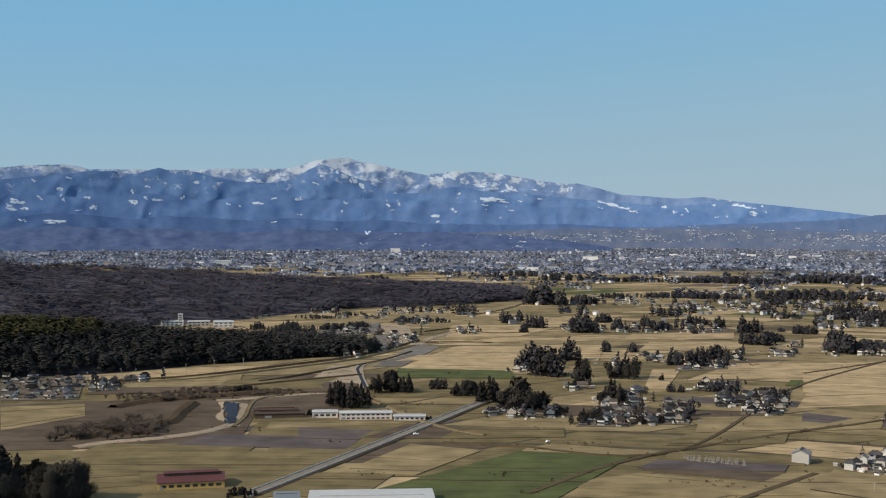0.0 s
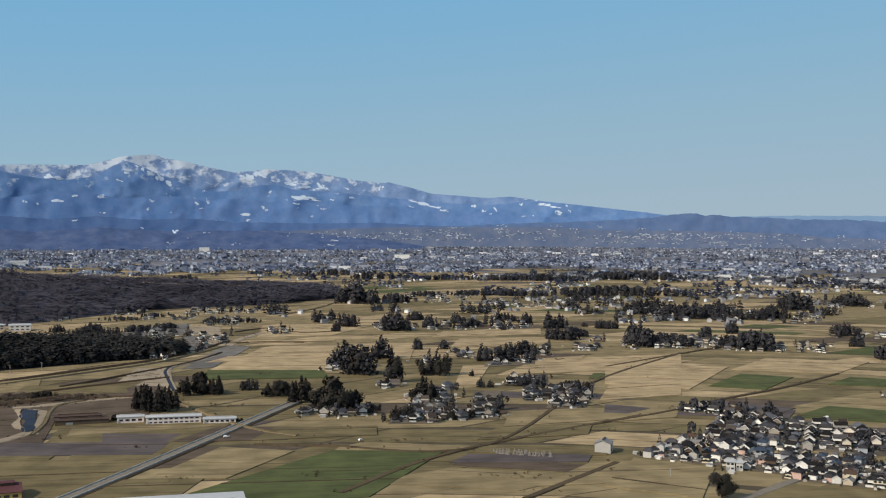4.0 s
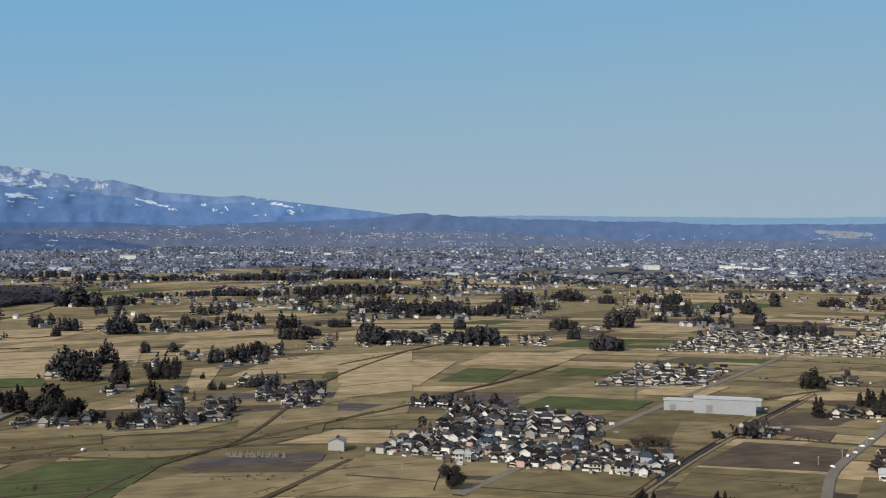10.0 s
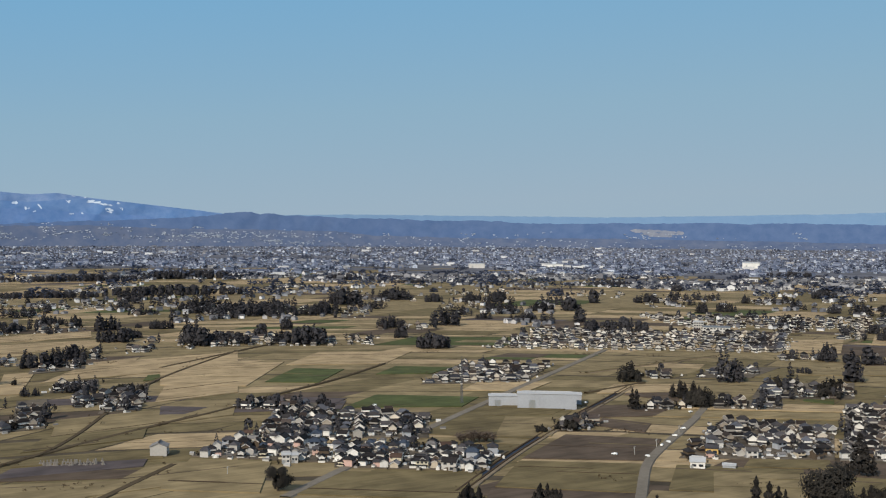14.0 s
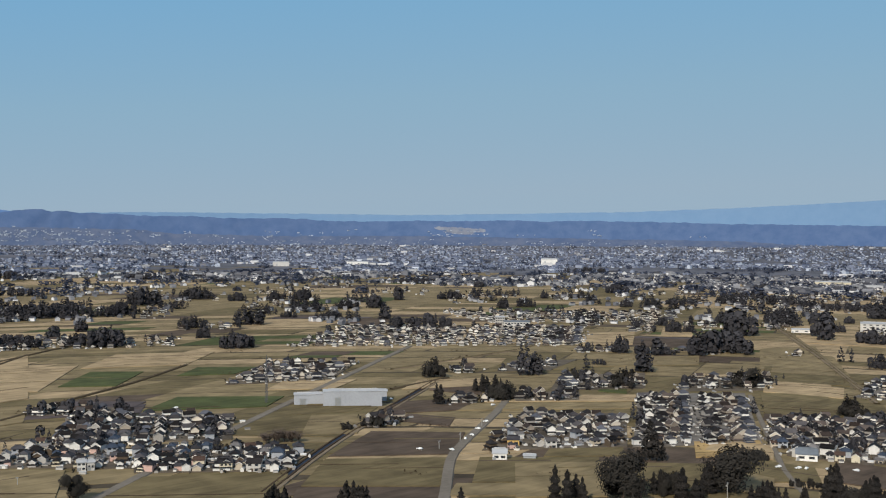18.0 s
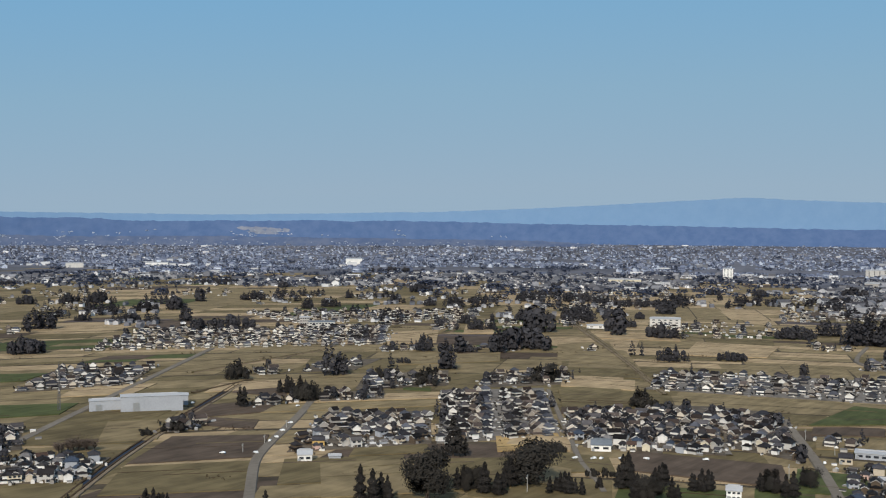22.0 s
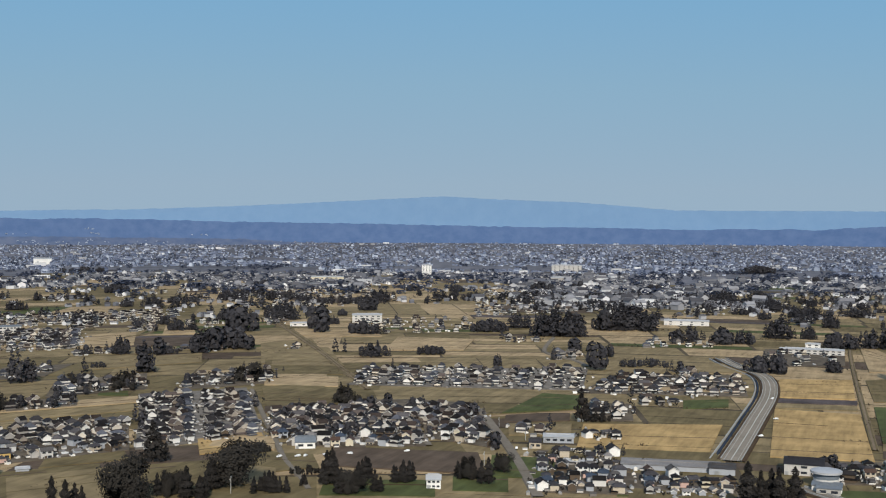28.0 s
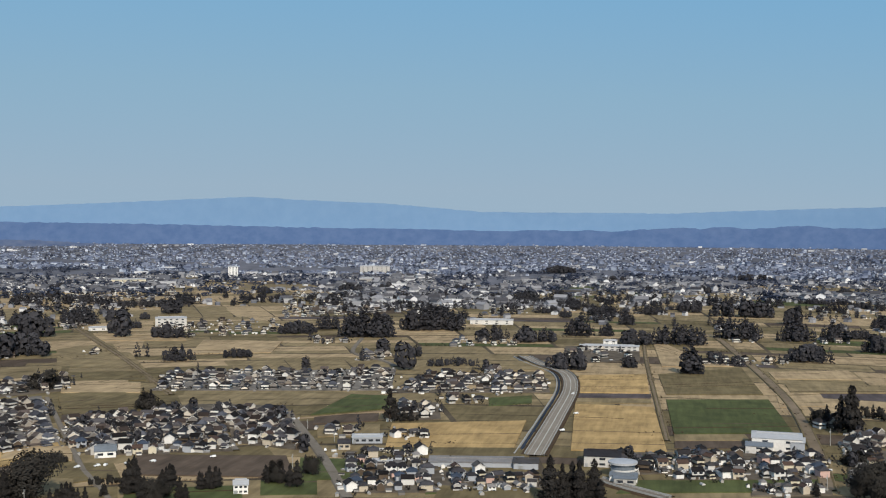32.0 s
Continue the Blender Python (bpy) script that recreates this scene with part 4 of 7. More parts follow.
def gable(w, d, z, rise, over=0.6, thick=0.25, bm=None):
    """A gable roof, ridge along x, with eaves and thickness."""
    bm = bm or bmesh.new()
    a, b = w / 2 + over, d / 2 + over
    drop = rise * over / (d / 2)
    pts = []
    for x in (-a, a):
        for dz in (0, thick):
            pts += [(x, -b, z - drop + dz), (x, 0, z + rise + dz), (x, b, z - drop + dz)]
    v = [bm.verts.new(p) for p in pts]
    for f in ((3, 4, 10, 9), (4, 5, 11, 10), (1, 0, 6, 7), (2, 1, 7, 8), (0, 3, 9, 6), (5, 2, 8, 11), (0, 1, 4, 3), (1, 2, 5, 4), (6, 9, 10, 7), (7, 10, 11, 8)):
        bm.faces.new([v[i] for i in f])
    return bm


def hip(w, d, z, rise, over=0.6, ridge=0.45, thick=0.2, bm=None):
    bm = bm or bmesh.new()
    a, b, r = w / 2 + over, d / 2 + over, w * ridge / 2
    v = [bm.verts.new(p) for p in ((-a, -b, z - 0.15), (a, -b, z - 0.15), (a, b, z - 0.15), (-a, b, z - 0.15), (-a, -b, z - 0.15 - thick), (a, -b, z - 0.15 - thick),
                                   (a, b, z - 0.15 - thick), (-a, b, z - 0.15 - thick), (-r, 0, z + rise), (r, 0, z + rise))]
    for f in ((0, 1, 9, 8), (1, 2, 9), (2, 3, 8, 9), (3, 0, 8), (4, 5, 1, 0), (5, 6, 2, 1), (6, 7, 3, 2), (7, 4, 0, 3), (7, 6, 5, 4)):
        bm.faces.new([v[i] for i in f])
    return bm


def bargeboard(x, d, z, rise, over):
    """White board under the roof's edge at one gable end."""
    bm = bmesh.new()
    b = d / 2 + over
    drop = rise * over / (d / 2)
    for y in (-b, b):
        v = [bm.verts.new((x + dx, yy, zz + dz)) for dx in (-0.07, 0.07) for yy, zz in ((y, z - drop), (0, z + rise)) for dz in (-0.28, 0.06)]
        for f in ((0, 1, 3, 2), (4, 6, 7, 5), (0, 2, 6, 4), (1, 5, 7, 3), (0, 4, 5, 1), (2, 3, 7, 6)):
            bm.faces.new([v[i] for i in f])
    return bm


def gabled_box(w, d, h, rise, x=0, y=0, z=0):
    """Walls with gable ends, ridge along x."""
    bm = bmesh.new()
    a, b = w / 2, d / 2
    v = [bm.verts.new((x + p, y + q, z + r)) for p, q, r in ((-a, -b, 0), (a, -b, 0), (a, b, 0), (-a, b, 0), (-a, -b, h), (a, -b, h), (a, b, h), (-a, b, h), (-a, 0, h + rise), (a, 0, h + rise))]
    for f in ((0, 1, 5, 4), (2, 3, 7, 6), (1, 2, 6, 9, 5), (3, 0, 4, 8, 7), (3, 2, 1, 0)):
        bm.faces.new([v[i] for i in f])
    return bm


# ---- houses ----
WALLS = dict(plaster="white plaster", cream="cream stucco", grey="grey siding", beige="beige stucco", timber="dark timber", ochre="ochre-yellow", pink="pinkish")
ROOFS = dict(bluet="dark blue tile", paleroof="pale grey tile", black="black tile", slate="blue-grey tile", brownr="brown tile", redr="dull red metal", bluer="blue metal")


def make_house(w, d, storeys, wall, roof, shape, skirt):
    """A Japanese country house: walls, a tiled roof, a lean-to roof round the ground floor, windows and a door."""
    w, d = w * 0.8, d * 0.8
    name = "shed" if storeys == 1 else "farmhouse" if skirt else "hip_roofed_house" if shape == "hip" else "house"
    top = new(name)
    plain = name.replace("_", " ")
    tagged(top, f"{plain} with {WALLS[wall]} walls, {ROOFS[roof]} roof", plain, f"{plain}s of the villages")
    h1, h2 = 2.8, 5.4
    h = h2 if storeys == 2 else h1 + 0.2
    rise = d * 0.29
    up = 0.8 if (skirt and storeys == 2) else 1.0
    uw, ud = w * up, d * up
    if storeys == 2 and skirt:
        part("lower_wall", box(-w / 2, -d / 2, 0, w / 2, d / 2, h1), M[wall], top)
        part("eave_roof", hip(w, d, h1, 1.0, 0.8, 0.75), M[roof], top)
        z0, hh = h1 - 0.1, h - h1 + 0.1
    else:
        z0, hh = 0, h
    rise = ud * 0.3
    if shape == "gable":
        wall_ob = part("wall", gabled_box(uw, ud, hh, rise, 0, 0, z0), M[wall], top)
        roof_ob = part("roof", gable(uw, ud, h, rise, 0.45), M[roof], top)
        for sx in (-1, 1):
            part("bargeboard", bargeboard(sx * (uw / 2 + 0.5), ud, h, rise, 0.45), M["plaster"], roof_ob, "white bargeboard")
    else:
        wall_ob = part("wall", box(-uw / 2, -ud / 2, z0, uw / 2, ud / 2, h), M[wall], top)
        roof_ob = part("roof", hip(uw, ud, h, rise, 0.75, 0.5), M[roof], top)
    part("ridge_tile", box(-uw * (0.5 if shape == "gable" else 0.26), -0.2, h + rise + 0.1, uw * (0.5 if shape == "gable" else 0.26), 0.2, h + rise + 0.5), M[roof], roof_ob)
    zz = z0 + (1.0 if storeys == 2 and skirt else 3.7 if storeys == 2 else 0.9)
    for x in (-uw * 0.24, uw * 0.22):
        part("window", box(x - 1.1, -ud / 2 - 0.05, zz, x + 1.1, -ud / 2 + 0.05, zz + 1.25), M["glass"], wall_ob)
    if storeys == 2:
        part("door", box(-w * 0.1 - 0.9, -d / 2 - 0.07, 0, -w * 0.1 + 0.9, -d / 2 + 0.05, 2.1), M["timber"], top)
        part("window", box(w * 0.22 - 1.3, -d / 2 - 0.06, 0.4, w * 0.22 + 1.3, -d / 2 + 0.05, 2.2), M["glass"], wall_ob)
    return top


HOUSE_KINDS = [(12, 8.5, 2, "plaster", "black", "gable", True), (11, 8, 2, "cream", "black", "hip", True), (9, 8, 2, "plaster", "slate", "hip", False),
               (12, 9, 2, "plaster", "black", "gable", False), (10, 8, 2, "grey", "slate", "hip", False), (9.5, 7.5, 2, "cream", "brownr", "gable", False), (10, 8, 2, "plaster", "paleroof", "gable", False),
               (9, 8, 2, "grey", "bluet", "hip", False), (9, 7, 2, "timber", "black", "gable", False), (10, 8, 2, "beige", "slate", "hip", False), (8, 6, 1, "timber", "slate", "gable", False),
               (13, 9, 2, "plaster", "black", "hip", True), (9, 7, 1, "beige", "paleroof", "gable", False), (10, 9, 2, "plaster", "black", "hip", False), (7, 5, 1, "grey", "paleroof", "gable", False),
               (11, 8, 2, "timber", "black", "gable", True), (9, 8, 2, "pink", "slate", "hip", False), (12, 9, 2, "timber", "black", "hip", True), (8, 7, 2, "plaster", "paleroof", "hip", False),
               (6, 5, 1, "plaster", "slate", "gable", False), (8, 8, 2, "plaster", "slate", "hip", False), (9, 6, 2, "beige", "brownr", "gable", False)]
STOCK = {}


def stand(key, make, m):
    """Puts a thing of a kind at pose m: the first one is built, the others are copies."""
    if key in STOCK:
        return copy_thing(STOCK[key], m)
    ob = make()
    ob.matrix_basis = m
    STOCK[key] = ob
    return ob


HOUSE_RND = random.Random(11)
SHRUBS = []  # garden trees and hedges: x, y, height
FAR_TREES = dict(cedar=[], broad=[])  # woods too far off to count
CLUTTER = []  # garden sheds, carports and walls: x, y, turn
MID_HOUSES = []  # houses further off: x, y, turn, w, d, h


def village(n, a, b, c, d):
    """Some n houses in loose rows between four corners: near a-b, far d-c."""
    n, rnd = round(n * (1.3 if math.hypot(*a) < 800 else 1.0 if n < 30 else 1.6)), HOUSE_RND
    wid = (math.dist(a, b) + math.dist(c, d)) / 2
    dep = (math.dist(a, d) + math.dist(b, c)) / 2
    rows = max(1, round(math.sqrt(n * dep / wid)))
    cols = max(1, math.ceil(n / rows))
    if n > 8 and math.hypot(*a) < 1250:
        FIELD_Z[0] += 0.002
        tagged(quad_slab("village_ground", (a, b, c, d), 0.3 + FIELD_Z[0], M["yard" if n < 100 else "street"], 0.1), "grey-brown yards and lanes between the village houses", "yard", kind="structure")
    turn0 = math.degrees(math.atan2(b[1] - a[1], b[0] - a[0])) + rnd.uniform(-8, 8)
    lanes = max(0, round(cols / 5) - 1) if n > 25 and math.hypot(*a) < 1000 else 0
    for q in range(lanes):
        u = (q + 1) / (lanes + 1)
        p0, p1 = ((a[0] * (1 - u) + b[0] * u, a[1] * (1 - u) + b[1] * u), (d[0] * (1 - u) + c[0] * u, d[1] * (1 - u) + c[1] * u))
        tagged(band("lane", [p0, p1], 2.2, 0.62 + 0.01 * q, M["asphalt"], 0, 0.3), "narrow grey asphalt lane between the houses", "lane", kind="structure")
    left = n
    for j in range(rows):
        for i in range(cols):
            if left <= 0:
                return
            left -= 1
            u = (i + 0.5 + rnd.uniform(-0.3, 0.3) + 0.25 * (j % 2)) / (cols + 0.25)
            v = (j + 0.5 + rnd.uniform(-0.28, 0.28)) / rows
            if lanes:  # keep the lane free
                q = round(u * (lanes + 1)) / (lanes + 1)
                room = 8.5 / wid
                if 0 < q < 1 and abs(u - q) < room:
                    u = q + math.copysign(room, u - q)
            x = (a[0] * (1 - u) + b[0] * u) * (1 - v) + (d[0] * (1 - u) + c[0] * u) * v
            y = (a[1] * (1 - u) + b[1] * u) * (1 - v) + (d[1] * (1 - u) + c[1] * u) * v
            CLUTTER.extend((x + rnd.gauss(0, 7), y + rnd.gauss(0, 7), turn0 + rnd.choice((0, 90)) + rnd.gauss(0, 5)) for _ in range(2))
            SHRUBS.extend((x + rnd.gauss(0, 6), y + rnd.gauss(0, 6), rnd.uniform(1.6, 6.0 if n < 25 else 4.2)) for _ in range(2 if n < 25 else 1))
            if rnd.random() < (0.45 if n < 25 else 0.12 if n < 60 else 0.06) and math.hypot(x, y) > 700:
                FAR_TREES[rnd.choice(("cedar", "broad"))].append((x + rnd.gauss(0, 7), y + rnd.gauss(0, 7), rnd.uniform(0.6, 1.4), 0.9))
            turn = turn0 + rnd.choice((0, 180, 90, 90, 270)) + rnd.gauss(0, 9)
            if math.hypot(x, y) < 780:
                k = rnd.randrange(len(HOUSE_KINDS))
                stand(("house", k), lambda k=k: make_house(*HOUSE_KINDS[k]), pose(x, y, 0.28, 0, 0, turn)).scale = Vector((1, 1, 1)) * rnd.uniform(0.55, 1.0)
            else:
                MID_HOUSES.append((x, y, turn, rnd.uniform(5.5, 9.5), rnd.uniform(4.8, 7.0), rnd.choice((2.6, 4.6, 5.0, 5.2))))


# VILLAGES begin
village(26, (-366, 926), (-304, 936), (-342, 1074), (-424, 1073))
village(8, (-310, 974), (-283, 987), (-298, 1044), (-324, 1044))
village(5, (-293, 1026), (-269, 1037), (-280, 1083), (-304, 1075))
village(3, (39, 860), (57, 863), (62, 901), (45, 900))
village(7, (56, 853), (96, 848), (102, 890), (63, 884))
village(3, (117, 994), (140, 994), (144, 1022), (122, 1022))
village(16, (124, 854), (158, 859), (187, 1002), (161, 1001))
village(14, (104, 815), (142, 813), (155, 867), (129, 866))
village(7, (146, 825), (166, 825), (175, 865), (157, 864))
village(11, (167, 825), (191, 825), (225, 963), (200, 962))
village(9, (234, 996), (277, 996), (294, 1058), (255, 1057))
village(8, (225, 903), (260, 903), (277, 963), (247, 963))
village(20, (240, 865), (274, 866), (326, 1004), (294, 1003))
village(6, (224, 1201), (252, 1201), (270, 1286), (243, 1286))
village(9, (245, 1127), (304, 1141), (323, 1213), (265, 1201))
village(4, (321, 1203), (342, 1213), (365, 1294), (345, 1288))
village(14, (167, 1526), (267, 1528), (292, 1669), (187, 1665))
village(9, (270, 1529), (336, 1547), (363, 1671), (299, 1669))
village(9, (333, 1514), (410, 1532), (446, 1673), (372, 1671))
village(6, (379, 1250), (414, 1256), (437, 1325), (402, 1324))
village(2, (433, 1343), (444, 1343), (463, 1402), (453, 1402))
village(14, (452, 1257), (522, 1270), (589, 1432), (517, 1417))
village(5, (530, 1736), (586, 1758), (616, 1847), (566, 1846))
village(4, (630, 1760), (664, 1761), (716, 1899), (682, 1897))
village(7, (643, 1680), (691, 1681), (761, 1853), (713, 1851))
village(28, (281, 2041), (421, 2046), (471, 2305), (322, 2298))
village(26, (421, 1913), (599, 1932), (665, 2161), (472, 2122))
village(18, (-105, 1845), (28, 1850), (28, 1989), (-107, 1970))
village(9, (-165, 1723), (-64, 1747), (-67, 1847), (-170, 1832))
village(12, (-67, 1621), (-5, 1641), (-6, 1803), (-65, 1779))
village(5, (-108, 1234), (-77, 1246), (-84, 1325), (-108, 1312))
village(9, (-64, 1363), (-18, 1390), (-20, 1520), (-63, 1504))
village(6, (-86, 1278), (-47, 1302), (-50, 1376), (-85, 1362))
village(6, (21, 1490), (68, 1507), (71, 1572), (26, 1563))
village(9, (-219, 1842), (-163, 1855), (-173, 1968), (-227, 1953))
village(8, (-311, 1729), (-260, 1741), (-282, 1887), (-328, 1873))
village(3, (79, 1115), (91, 1115), (94, 1160), (83, 1159))
village(2, (181, 1161), (196, 1162), (204, 1210), (192, 1210))
village(14, (-159, 1470), (-62, 1488), (-65, 1568), (-162, 1565))
village(52, (247, 678), (317, 613), (353, 708), (316, 728))
village(40, (314, 724), (355, 686), (415, 803), (382, 830))
village(36, (355, 686), (410, 651), (464, 737), (413, 790))
village(72, (311, 602), (381, 548), (431, 585), (353, 683))
village(11, (344, 833), (395, 792), (412, 826), (364, 865))
village(44, (543, 875), (632, 833), (736, 924), (661, 983))
village(7, (507, 625), (534, 618), (559, 647), (538, 657))
village(190, (761, 1096), (1046, 873), (1241, 1035), (982, 1257))
village(95, (1178, 1151), (1418, 991), (1602, 1120), (1260, 1378))
village(40, (1016, 897), (1057, 880), (1211, 1006), (1179, 1041))
village(50, (512, 510), (593, 453), (698, 534), (633, 587))
village(95, (596, 451), (672, 399), (859, 528), (785, 587))
village(42, (657, 387), (691, 359), (803, 417), (768, 446))
village(20, (822, 574), (901, 519), (978, 566), (905, 625))
village(18, (743, 654), (816, 604), (902, 668), (821, 711))
village(11, (675, 633), (720, 601), (756, 631), (711, 667))
village(7, (618, 664), (656, 637), (689, 673), (662, 694))
village(5, (746, 791), (772, 782), (815, 825), (796, 840))
village(9, (796, 773), (845, 744), (931, 781), (878, 824))
village(7, (982, 828), (1033, 795), (1080, 831), (1034, 867))
village(5, (1032, 754), (1075, 734), (1132, 775), (1100, 800))
village(11, (1056, 722), (1133, 688), (1206, 732), (1148, 778))
village(7, (1214, 1035), (1258, 1012), (1315, 1058), (1280, 1085))
village(14, (1216, 931), (1263, 915), (1378, 998), (1344, 1024))
village(11, (1295, 910), (1386, 860), (1481, 919), (1402, 979))
village(40, (451, 1309), (625, 1202), (678, 1303), (509, 1434))
village(10, (810, 1567), (871, 1547), (957, 1700), (905, 1739))
village(26, (621, 1699), (815, 1576), (925, 1789), (710, 1917))
village(16, (968, 1861), (1126, 1780), (1336, 2112), (1149, 2196))
village(10, (642, 1213), (679, 1192), (722, 1268), (689, 1294))
village(9, (764, 1361), (836, 1326), (893, 1417), (828, 1467))
village(22, (1007, 2300), (1141, 2254), (1269, 2507), (1149, 2592))
village(16, (1246, 1937), (1390, 1876), (1565, 2112), (1409, 2167))
village(8, (1475, 2012), (1623, 1930), (1760, 2093), (1623, 2191))
village(8, (1040, 1653), (1134, 1615), (1225, 1744), (1147, 1802))
village(10, (1400, 1736), (1544, 1673), (1733, 1878), (1578, 1936))
village(14, (1373, 1487), (1477, 1444), (1720, 1682), (1630, 1748))
village(8, (1608, 1421), (1668, 1415), (1801, 1528), (1767, 1553))
village(12, (1739, 1402), (1965, 1319), (2206, 1481), (1988, 1587))
village(14, (1719, 1142), (1867, 1117), (2368, 1418), (2228, 1465))
village(12, (1379, 825), (1447, 813), (1564, 878), (1526, 908))
village(20, (1643, 973), (1789, 933), (2307, 1203), (2107, 1235))
village(4, (2042, 2756), (2166, 2772), (2396, 3067), (2321, 3117))
village(50, (648, 367), (660, 314), (794, 391), (782, 439))
village(52, (667, 317), (680, 279), (857, 363), (832, 415))
village(42, (708, 290), (691, 231), (859, 308), (857, 363))
village(70, (911, 454), (964, 244), (1109, 275), (1027, 489))
village(46, (946, 245), (986, 102), (1121, 123), (1074, 238))
village(9, (815, 202), (830, 170), (906, 188), (898, 223))
village(5, (901, 185), (910, 147), (959, 156), (950, 192))
village(5, (744, 242), (748, 208), (786, 219), (778, 251))
village(4, (737, 187), (752, 158), (781, 164), (774, 194))
village(40, (587, 178), (616, 67), (663, 76), (645, 191))
village(12, (644, 195), (658, 136), (707, 150), (697, 206))
village(16, (667, 32), (679, -4), (744, -5), (731, 33))
village(56, (661, -4), (685, -97), (767, -101), (744, -8))
village(14, (669, -103), (678, -126), (781, -145), (775, -121))
village(7, (632, -47), (645, -92), (673, -94), (663, -50))
village(10, (1312, 269), (1373, 165), (1470, 178), (1425, 285))
village(7, (1312, 439), (1339, 390), (1420, 414), (1399, 464))
village(12, (1195, 114), (1242, 29), (1408, 34), (1370, 123))
village(8, (1216, -24), (1248, -92), (1308, -95), (1290, -28))
village(5, (1236, -102), (1254, -134), (1308, -139), (1300, -108))
village(7, (856, -107), (872, -134), (925, -142), (908, -116))
village(7, (783, -120), (801, -149), (855, -159), (839, -131))
village(8, (1130, 747), (1167, 697), (1254, 754), (1226, 810))
village(3, (1124, 644), (1140, 624), (1191, 652), (1185, 675))
village(9, (1391, 694), (1424, 634), (1536, 686), (1518, 750))
village(26, (1363, 625), (1410, 508), (1655, 596), (1569, 710))
village(70, (1642, 601), (1849, 460), (2437, 607), (2262, 815))
village(60, (1896, 482), (1968, 332), (2498, 421), (2437, 607))
village(26, (1796, 302), (1922, 213), (2248, 250), (2180, 356))
village(30, (2030, 173), (2164, -20), (2765, -25), (2637, 212))
village(50, (2238, 0), (2412, -277), (3002, -330), (2813, -12))
village(12, (1832, -211), (1917, -354), (2158, -398), (2086, -250))
village(16, (2412, -277), (2549, -470), (3082, -568), (2954, -353))
village(8, (1464, -71), (1493, -124), (1578, -129), (1556, -79))
village(6, (1481, -185), (1507, -230), (1585, -242), (1573, -200))
village(8, (1861, 1229), (1965, 1162), (2210, 1307), (2117, 1398))
village(40, (1608, 951), (1830, 839), (2352, 1079), (2195, 1285))
village(6, (1164, 328), (1192, 303), (1267, 322), (1259, 351))
village(5, (1097, 181), (1110, 166), (1155, 173), (1151, 188))
# VILLAGES end

# ---- larger buildings ----
HALL_LOOK = dict(paleroof="weathered grey metal", whiter="pale metal", slate="grey tile", redr="dull red metal", bluer="blue metal", brownr="rust-brown metal", black="black tile")
HALL_WALL = dict(grey="grey-blue sheet", plaster="white", pinkw="pale pink", ochre="yellow", cream="cream", timber="dark timber", beige="beige")


def hall(name, x, y, turn, length, depth, height, wall, roof, windows):
    """A long building with a low gable roof, a row of windows on both sides and a door at one end."""
    px, py, z, k = warp(x, y)
    top = new(name)
    top.matrix_basis = pose(px, py, z + 0.28, 0, 0, turn) @ Matrix.Scale(k, 4)
    tagged(top, f"{HALL_WALL[wall]} walled {name.replace('_', ' ')} under a {HALL_LOOK[roof]} roof", name.replace("_", " "))
    rise = min(depth * 0.06, height * 0.14) if roof in ("whiter", "paleroof", "bluer", "redr", "brownr") else min(depth * 0.13, height * 0.22)
    if roof == "redr":
        rise = height * 0.42
    if name == "dwelling":
        rise = min(depth, length) * 0.22
    h = height - rise
    wall_ob = part("wall", gabled_box(length, depth, h, rise), M[wall], top)
    roof_ob = part("roof", gable(length, depth, h, rise, 0.5, 0.3), M[roof], top)
    part("ridge_vent", box(-length * 0.42, -0.5, height + 0.2, length * 0.42, 0.5, height + 0.8), M[roof], roof_ob)
    if roof == "redr":
        raised = part("clerestory", box(-length * 0.4, -depth * 0.16, h + rise * 0.55, length * 0.4, depth * 0.16, height + 0.9), M["timber"], roof_ob)
        part("clerestory_roof", gable(length * 0.8, depth * 0.32, height + 0.9, 0.5, 0.5, 0.2), M[roof], raised)
    floors = max(1, round(h / 3.4))
    for i in range(windows):
        xc = (-0.5 + (i + 0.5) / windows) * length * 0.94
        w = min(length / windows * 0.3, 1.8)
        for f in range(floors):
            zc = (f + 0.35) * h / floors
            part("window", box(xc - w, -depth / 2 - 0.06, zc, xc + w, -depth / 2 + 0.05, zc + min(1.5, h / floors * 0.42)), M["glass"], wall_ob)
    if windows:
        part("door", box(-length * 0.47, -depth / 2 - 0.08, 0, -length * 0.47 + 1.8, -depth / 2 + 0.05, min(2.2, h * 0.6)), M["steel"], top)
    else:
        part("shutter", box(-length * 0.3, -depth / 2 - 0.08, 0, -length * 0.3 + min(5, length * 0.2), -depth / 2 + 0.05, h * 0.6), M["steel"], top)
    return top


def drum_house(x, y, turn):
    """A round white building: drum, overhanging disc roof and a low blue-roofed wing."""
    top = tagged(new("round_hall"), "round white hall with a pale blue band and flat disc roof", "hall")
    top.matrix_basis = pose(x, y, 0.28, 0, 0, turn)
    for name, r0, r1, z0, z1, m in (("drum", 7, 7, 0, 6, "plaster"), ("band", 7.2, 7.2, 5.2, 8.2, "bluer"), ("disc_roof", 8.8, 8.8, 8.2, 9.4, "whiter"), ("cap", 8.0, 5.0, 9.4, 10.2, "grey")):
        bm = bmesh.new()
        bmesh.ops.create_cone(bm, cap_ends=True, segments=28, radius1=r0, radius2=r1, depth=z1 - z0, matrix=pose(0, 0, (z0 + z1) / 2))
        part(name, bm, M[m], top)
    part("wing", box(-16, -9, 0, -5, 7, 3.6), M["plaster"], top)
    part("wing_roof", box(-16.4, -9.4, 3.6, -4.8, 7.4, 4.1), M["bluer"], top, "blue metal wing roof")
    return top


